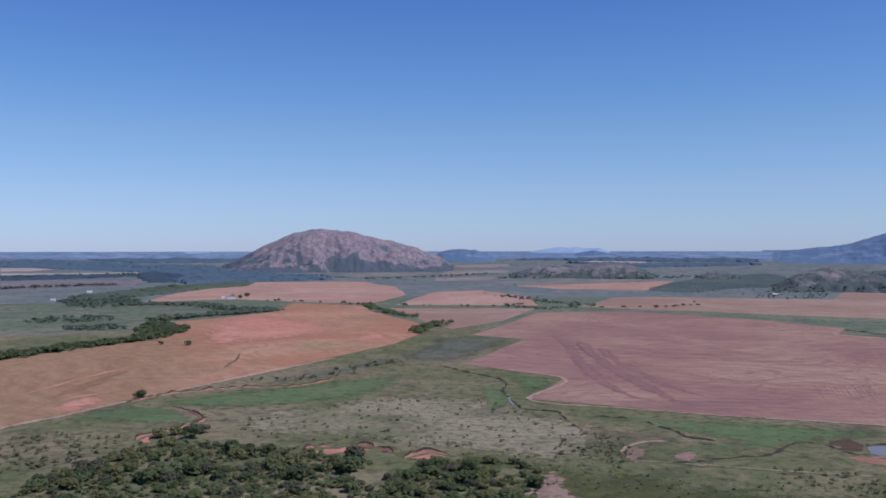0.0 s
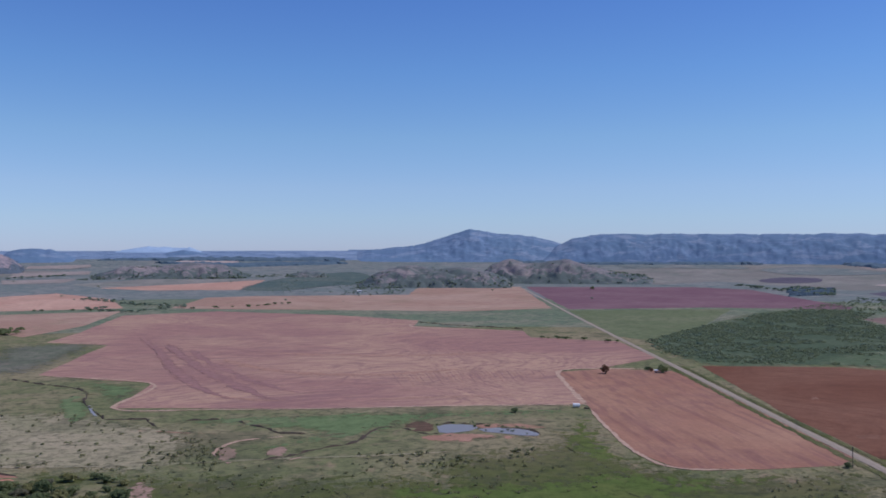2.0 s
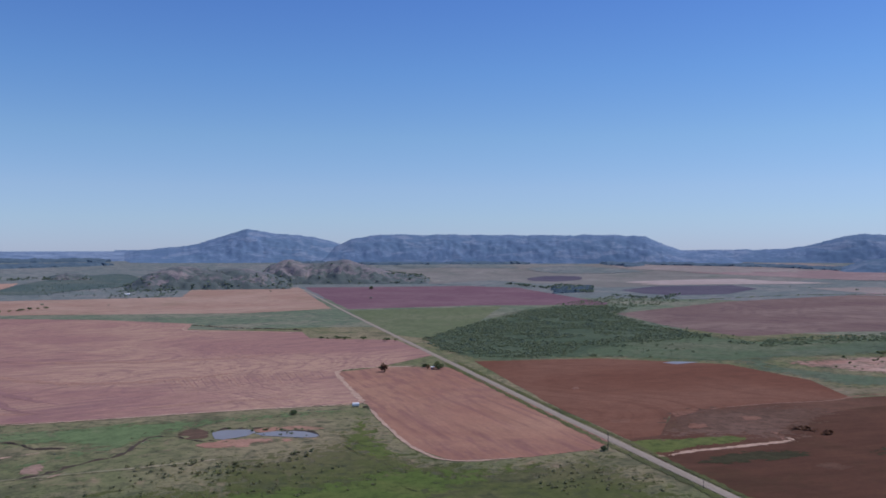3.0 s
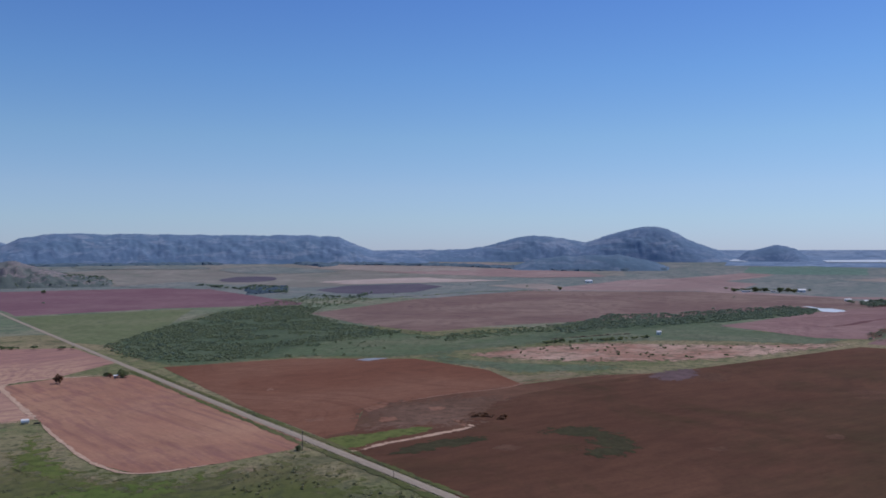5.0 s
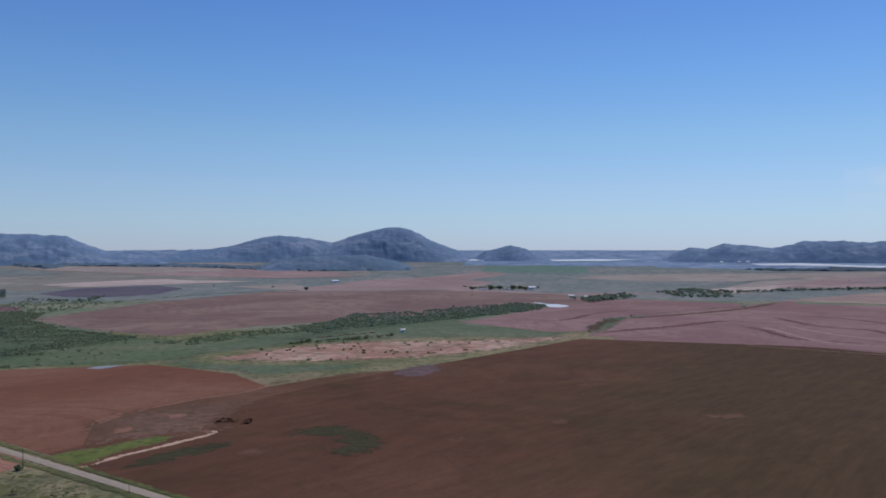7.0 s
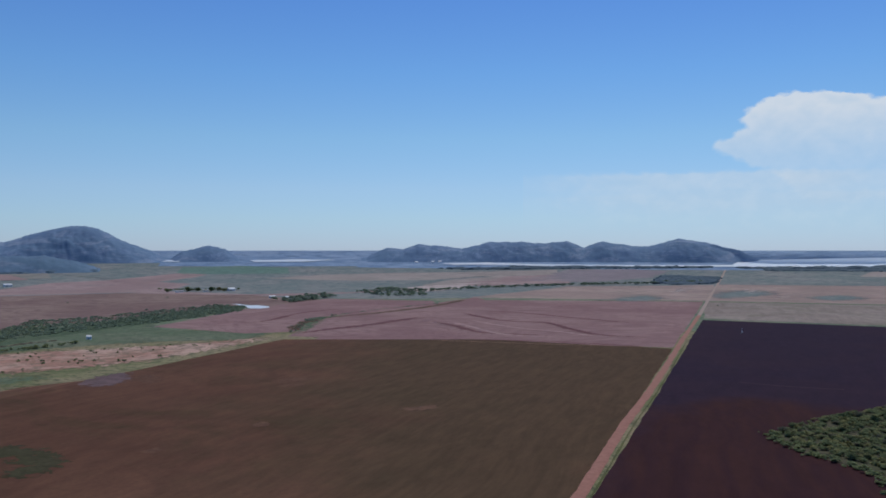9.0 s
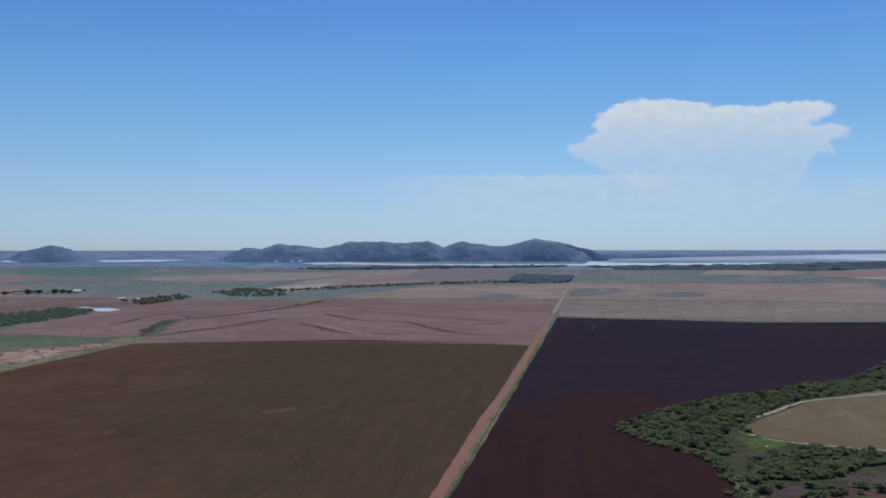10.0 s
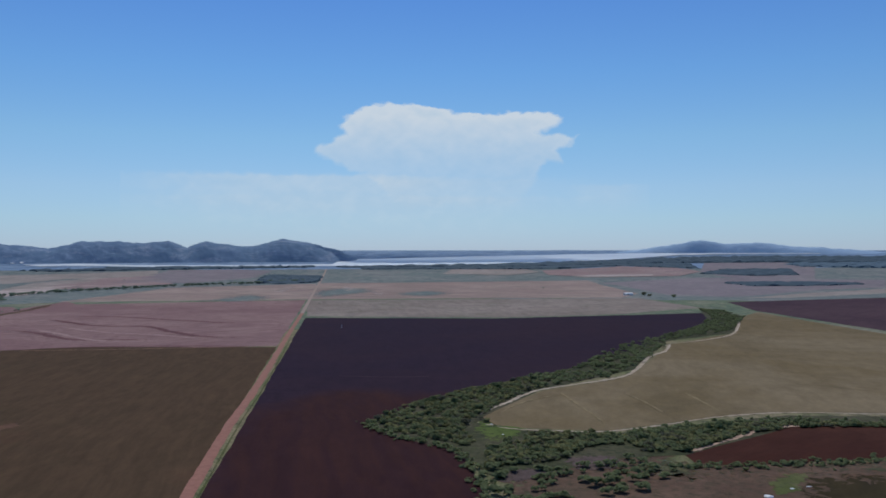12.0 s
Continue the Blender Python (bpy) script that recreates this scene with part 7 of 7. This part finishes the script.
def gable(sx, sy, rise, at, over=0.4, thick=0.18):
    """Two pitched slabs that meet at the ridge, which runs along x."""
    bm = bmesh.new()
    hx, hy = sx / 2 + over, sy / 2 + over
    drop = rise * over / (sy / 2)
    ring = [(-hy, -drop), (0, rise), (hy, -drop), (hy, -drop + thick), (0, rise + thick), (-hy, -drop + thick)]
    rows = [[bm.verts.new((s * hx + at[0], y + at[1], z + at[2])) for y, z in ring] for s in (-1, 1)]
    n = len(ring)
    for k in range(n):
        bm.faces.new((rows[0][k], rows[0][(k + 1) % n], rows[1][(k + 1) % n], rows[1][k]))
    bm.faces.new(rows[0][::-1])
    bm.faces.new(rows[1])
    bmesh.ops.recalc_face_normals(bm, faces=bm.faces)
    return bm


def walls(sx, sy, tall, rise):
    """Four walls with gable ends, closed below the roof."""
    bm = bmesh.new()
    pro = [(-sy / 2, 0), (sy / 2, 0), (sy / 2, tall), (0, tall + rise), (-sy / 2, tall)]
    rows = [[bm.verts.new((s * sx / 2, y, z)) for y, z in pro] for s in (-1, 1)]
    for k in range(5):
        bm.faces.new((rows[0][k], rows[0][(k + 1) % 5], rows[1][(k + 1) % 5], rows[1][k]))
    bm.faces.new(rows[0][::-1])
    bm.faces.new(rows[1])
    bmesh.ops.recalc_face_normals(bm, faces=bm.faces)
    return bm


DARKGLASS = plain("dark_pane", (0.03, 0.035, 0.04), (0.05, 0.05, 0.055), 1.0, 0.15)


def building(name, x, y, turn, sx, sy, tall, rise, wall_mat, roof_mat, label, category, panes=2, doorw=1.0, doorh=2.1):
    root = new(name)
    root.matrix_basis = pose(x, y, height(x, y), 0, 0, turn)
    sx, sy, tall, rise = 1.17 * sx, 1.17 * sy, 1.3 * tall, 1.17 * rise
    part("wall", walls(sx, sy, tall, rise), wall_mat, root)
    part("roof", gable(sx, sy, rise, (0, 0, tall + 0.02)), roof_mat, root)
    part("door", box(doorw, 0.08, doorh, (-sx * 0.15, -sy / 2 - 0.03, 0)), GREYROOF, root)
    for i in range(panes):
        at = (sx * (0.12 + 0.22 * i), -sy / 2 - 0.03, tall * 0.4)
        w = part("window", box(1.2, 0.08, 1.1, at), WHITEWALL, root)
        part("pane", box(1.0, 0.05, 0.9, (at[0], at[1] - 0.04, at[2] + 0.1)), DARKGLASS, w)
    return tagged(root, label, category, "farm buildings")


building("farmhouse", -503.5, 2043, 20, 16, 9, 3.2, 2.4, WHITEWALL, GREYROOF, "white farmhouse with a grey roof among trees", "house")
building("shed", -519.5, 2043, 10, 8, 6, 2.6, 1.2, WHITEWALL, WHITEWALL, "small white shed beside the farmhouse", "shed", 0)
building("farmhouse", -948.6, 2313, 10, 11, 7, 3.0, 1.8, WHITEWALL, WHITEWALL, "white far house at the edge of the woods", "house")
building("shed", -885.6, 1958, 0, 8, 6, 2.6, 1.2, WHITEWALL, WHITEWALL, "small white shed in the pasture", "shed", 0)
building("farmhouse", 833.4, 2162, -20, 10, 6, 2.6, 1.4, WHITEWALL, WHITEWALL, "white house among trees below the outcrop", "house")
building("barn", 2493, 266.8, -70, 16, 12, 5, 2.5, WHITEWALL, WHITEWALL, "large white metal barn at the farmstead", "barn", 0, 4, 3.6)
building("farmhouse", 2432, 399.1, -70, 18, 9, 3, 2, WHITEWALL, GREYROOF, "long white farmhouse among trees", "house")
building("shed", 2461, 334.3, -70, 10, 7, 3, 1.5, WHITEWALL, GREYROOF, "grey roofed shed at the farmstead", "shed", 0)
building("barn", 2769, 959.4, -60, 20, 12, 5, 2.5, WHITEWALL, WHITEWALL, "white far barn in the fields", "barn", 0, 4, 3.6)
building("barn", 1564, -1600, -110, 18, 11, 3.5, 2.0, WHITEWALL, WHITEWALL, "white metal barn beyond the stubble field", "barn", 0, 4, 3.0)
building("shed", 2124, 131, -80, 12, 7, 3, 1.5, WHITEWALL, WHITEWALL, "white shed beside the river trees", "shed", 0)
building("shed", 2088, 90, -80, 12, 7, 3, 1.5, WHITEWALL, WHITEWALL, "white shed beside the river trees", "shed", 0)
building("farmhouse", 4054, -421, -85, 12, 8, 4.2, 2, WHITEWALL, WHITEWALL, "white house at the foot of the lake ridge", "house", 1)
building("farmhouse", 4050, -495.6, -85, 10, 8, 4.2, 2, WHITEWALL, WHITEWALL, "small white house at the foot of the lake ridge", "house", 1)
building("farmhouse", 4077, -535.3, -85, 12, 7, 4.2, 2, WHITEWALL, WHITEWALL, "white house at the foot of the lake ridge", "house", 1)
building("shed", 542, 634.7, -40, 2.6, 2.2, 2.0, 0.5, REDBANK, WHITEWALL, "small red shed with a white roof beside a tree", "shed", 0)
building("shed", 1174, 306.7, -70, 5, 4, 3.0, 1.0, WHITEWALL, WHITEWALL, "small white shed near the creek trees", "shed", 0)

# ---- poles, tank and small things ----


def rod(radius, a, b, sides=8, taper=0.8):
    bm = bmesh.new()
    d = Vector(b) - Vector(a)
    m = Matrix.Translation((Vector(a) + Vector(b)) / 2) @ d.to_track_quat("Z", "Y").to_matrix().to_4x4()
    bmesh.ops.create_cone(bm, cap_ends=True, segments=sides, radius1=radius, radius2=radius * taper, depth=d.length, matrix=m)
    return bm


def utility_pole(x, y, turn):
    root = new("utility_pole")
    root.matrix_basis = pose(x, y, 0, 0, 0, turn) @ Matrix.Scale(1.2, 4)
    part("post", rod(0.16, (0, 0, -0.2), (0, 0, 9.5)), BARK, root)
    part("crossarm", box(2.2, 0.12, 0.14, (0, 0.12, 8.9), 0.02), BARK, root)
    for k in (-0.95, 0.0, 0.95):
        part("insulator", rod(0.05, (k, 0.12, 9.04), (k, 0.12, 9.24), 6), GREYROOF, root)
    return tagged(root, "weathered wooden utility pole beside the road", "pole", "roadside poles")


utility_pole(400.5, 312.5, 45)


def marker_post(x, y):
    root = new("marker_post")
    root.matrix_basis = pose(x, y, 0)
    part("post", rod(0.13, (0, 0, -0.2), (0, 0, 4.6)), BARK, root)
    part("cap", box(0.3, 0.3, 0.12, (0, 0, 4.62), 0.03), GREYROOF, root)
    return tagged(root, "short grey weathered post beside the road", "post")


marker_post(371.9, 232.3)


def water_tank(x, y):
    root = new("stock_tank")
    root.matrix_basis = pose(x, y, 0, 0, 0, -35) @ Matrix.Scale(1.17, 4)
    bm = bmesh.new()
    bmesh.ops.create_cone(bm, cap_ends=True, segments=20, radius1=1.3, radius2=1.25, depth=4.4, matrix=Matrix.Translation((0, 0, 1.6)) @ Euler((0, radians(90), 0)).to_matrix().to_4x4())
    bmesh.ops.bevel(bm, geom=[e for e in bm.edges if e.calc_length() < 0.6 and len(e.link_faces) == 2 and any(len(f.verts) > 4 for f in e.link_faces)], offset=0.12, segments=2, affect="EDGES")
    part("drum", bm, WHITEWALL, root)
    for k in (-1.4, 1.4):
        part("cradle", box(0.25, 2.2, 0.8, (k, 0, 0), 0.03), GREYROOF, root)
    return tagged(root, "pale metal tank on a cradle by the field track", "tank")


water_tank(371.5, 522.4)


def trough(x, y, turn):
    """A long open feed trough on two skids."""
    root = new("feed_trough")
    root.matrix_basis = pose(x, y, 0, 0, 0, turn)
    bm = box(4.2, 1.3, 0.6, (0, 0, 0.2), 0.0)
    top = max(bm.faces, key=lambda f: f.calc_center_median().z)
    bmesh.ops.inset_region(bm, faces=[top], thickness=0.09)
    bmesh.ops.translate(bm, verts=top.verts[:], vec=(0, 0, -0.42))
    part("basin", bm, BARK, root, "dark rusty open basin")
    for k in (-1.5, 1.5):
        part("skid", box(0.16, 1.5, 0.24, (k, 0, -0.03), 0.02), BARK, root)
    return tagged(root, "dark open feed trough beside the stock tank", "trough")


trough(375.7, 515.8, -35)


def pump(x, y):
    root = new("well_pump")
    root.matrix_basis = pose(x, y, 0, 0, 0, 60) @ Matrix.Scale(0.9, 4)
    for a in ((-1.2, -1.2), (1.2, -1.2), (1.2, 1.2), (-1.2, 1.2)):
        part("leg", rod(0.12, (*a, -0.1), (a[0] * 0.15, a[1] * 0.15, 6.0), 6), WHITEWALL, root)
    for k in (1.5, 3.2, 4.8):
        w = 2.4 * (1 - 0.85 * k / 6)
        part("brace", box(w, w, 0.12, (0, 0, k)), WHITEWALL, root)
    part("head", box(1.0, 0.7, 0.9, (0, 0, 5.9), 0.08), WHITEWALL, root)
    return tagged(root, "small white well tower in the dark field", "well")


pump(1136, -574.4)


def slab_rock(x, y, turn, sx, sy, sz):
    bm = bmesh.new()
    bmesh.ops.create_icosphere(bm, subdivisions=2, radius=1)
    for v in bm.verts:
        k = 1 + 0.25 * noise.noise(v.co * 1.7 + Vector((x, y, 0)))
        v.co = Vector((v.co.x * sx * k, v.co.y * sy * k, max(v.co.z, -0.3) * sz * k))
    me = bpy.data.meshes.new("rock")
    bm.to_mesh(me)
    bm.free()
    me.materials.append(WHITEWALL)
    ob = new("rock", me)
    ob.matrix_basis = pose(x, y, 0.05, 0, 0, turn) @ Matrix.Scale(1.08, 4)
    return tagged(ob, "bleached pale rock lying on the dry ground", "rock", "pale rocks")


for x, y, a, sx, sy, sz in ((254.3, -352.8, 20, 2.2, 1.6, 0.9), (256.3, -374, 80, 1.3, 0.7, 0.4), (254.2, -384.5, 60, 1.5, 0.5, 0.3),
                            (461.5, -344.7, 40, 1.2, 0.6, 0.4), (432.2, -331.7, 10, 1.4, 0.6, 0.3)):
    slab_rock(x, y, a, sx, sy, sz)

# ---- cloud ----


def cloud_bank(dist, outline, veils):
    """A towering far cloud with an anvil, bright along its top and thinning downwards, with veils beside it."""
    b0, b1, z0, z1, n, m = 103.0, 137.0, 92.0, 1012.0, 330, 170
    edge = np.array(straight_line([(b * 26.6 * 3, z) for b, z in outline], 6.0))
    verts, faces, dens, glow = [], [], [], []
    for i in range(n + 1):
        b = b0 + (b1 - b0) * i / n
        for j in range(m + 1):
            z = z0 + (z1 - z0) * j / m
            w = noise.fractal((b * 0.9, z / 62, 0.0), 0.8, 2.2, 6)
            w2 = noise.fractal((b * 0.9, z / 62, 9.0), 0.8, 2.2, 6)
            q = (b + 0.3 * w, z + 20 * w2)
            deep = float(np.hypot(edge[:, 0] - q[0] * 79.8, edge[:, 1] - q[1]).min())
            low = min(1.0, max(0.0, (z - 330) / 480))
            body = min(1.0, deep / 22) * (0.1 + 0.8 * low ** 1.15) if inside(q, outline) else 0.0
            veil = 0.0
            for vb, vz, wide, tall, thick in veils:
                dz = z - vz + 12 * w2
                k = math.hypot((b - vb + 0.5 * w) / wide, dz / (0.1 * tall if dz > 0 else tall))
                veil += thick * math.exp(-1.6 * k ** 2.4)
            dens.append(min(0.93, max(body, 0.75 * body + min(1.35 * veil, 0.55))))
            # sunlit top and rim are painted as emission; no lamp lights the cloud
            rim = max(0.0, 1.0 - deep / 55) if body else 0.0
            glow.append(0.25 + 0.4 * low + 0.3 * rim * low + 0.2 * w)
            r = dist - 60 * dens[-1] - 20 * w
            verts.append((r * math.sin(radians(b)), r * math.cos(radians(b)), z))
    for i in range(n):
        for j in range(m):
            a = i * (m + 1) + j
            faces.append((a, a + m + 1, a + m + 2, a + 1))
    m2 = bpy.data.materials.new("cloud")
    m2.use_nodes = True
    t = m2.node_tree
    t.nodes.clear()
    out, mixer = t.nodes.new("ShaderNodeOutputMaterial"), t.nodes.new("ShaderNodeMixShader")
    clear, lit = t.nodes.new("ShaderNodeBsdfTransparent"), t.nodes.new("ShaderNodeEmission")
    da, ga = t.nodes.new("ShaderNodeAttribute"), t.nodes.new("ShaderNodeAttribute")
    da.attribute_name, ga.attribute_name = "thickness", "self_glow"
    cr = t.nodes.new("ShaderNodeValToRGB")
    cr.color_ramp.elements[0].color, cr.color_ramp.elements[1].color = (0.48, 0.62, 0.79, 1), (0.66, 0.73, 0.83, 1)
    cr.color_ramp.elements[0].position, cr.color_ramp.elements[1].position = 0.2, 0.75
    t.links.new(ga.outputs["Fac"], cr.inputs[0])
    t.links.new(cr.outputs[0], lit.inputs[0])
    t.links.new(da.outputs["Fac"], mixer.inputs[0])
    t.links.new(clear.outputs[0], mixer.inputs[1])
    t.links.new(lit.outputs[0], mixer.inputs[2])
    t.links.new(mixer.outputs[0], out.inputs[0])
    ob = link("cloud", verts, faces, m2, smooth=True)
    for key, values in (("thickness", dens), ("self_glow", glow)):
        ob.data.attributes.new(key, "FLOAT", "POINT").data.foreach_set("value", values)
    return tagged(ob, "towering white anvil cloud above the lake", "cloud", kind="structure")


cloud_bank(4600.0, [(114.92, 643), (115.33, 672), (116.38, 709), (117.1, 729), (116.53, 770), (116.9, 819), (117.66, 857), (118.64, 886), (120.0, 902), (121.51, 897), (122.88, 885), (124.1, 852), (125.16, 835), (126.53, 846), (128.34, 852), (129.85, 841), (131.2, 826), (131.6, 799), (130.9, 764), (130.12, 733), (131.05, 728), (132.79, 712), (132.09, 675), (131.27, 632), (131.47, 600), (131.35, 572), (130.38, 580), (129.55, 450), (128.04, 329), (120.75, 329), (118.94, 475), (117.43, 532), (116.08, 579), (115.04, 617)],
           [(112.5, 492, 9.0, 230, 0.42), (119.5, 500, 5.0, 160, 0.16), (124.3, 470, 8.0, 300, 0.18), (134.4, 445, 2.6, 140, 0.2), (119.0, 382, 17.0, 210, 0.2)])
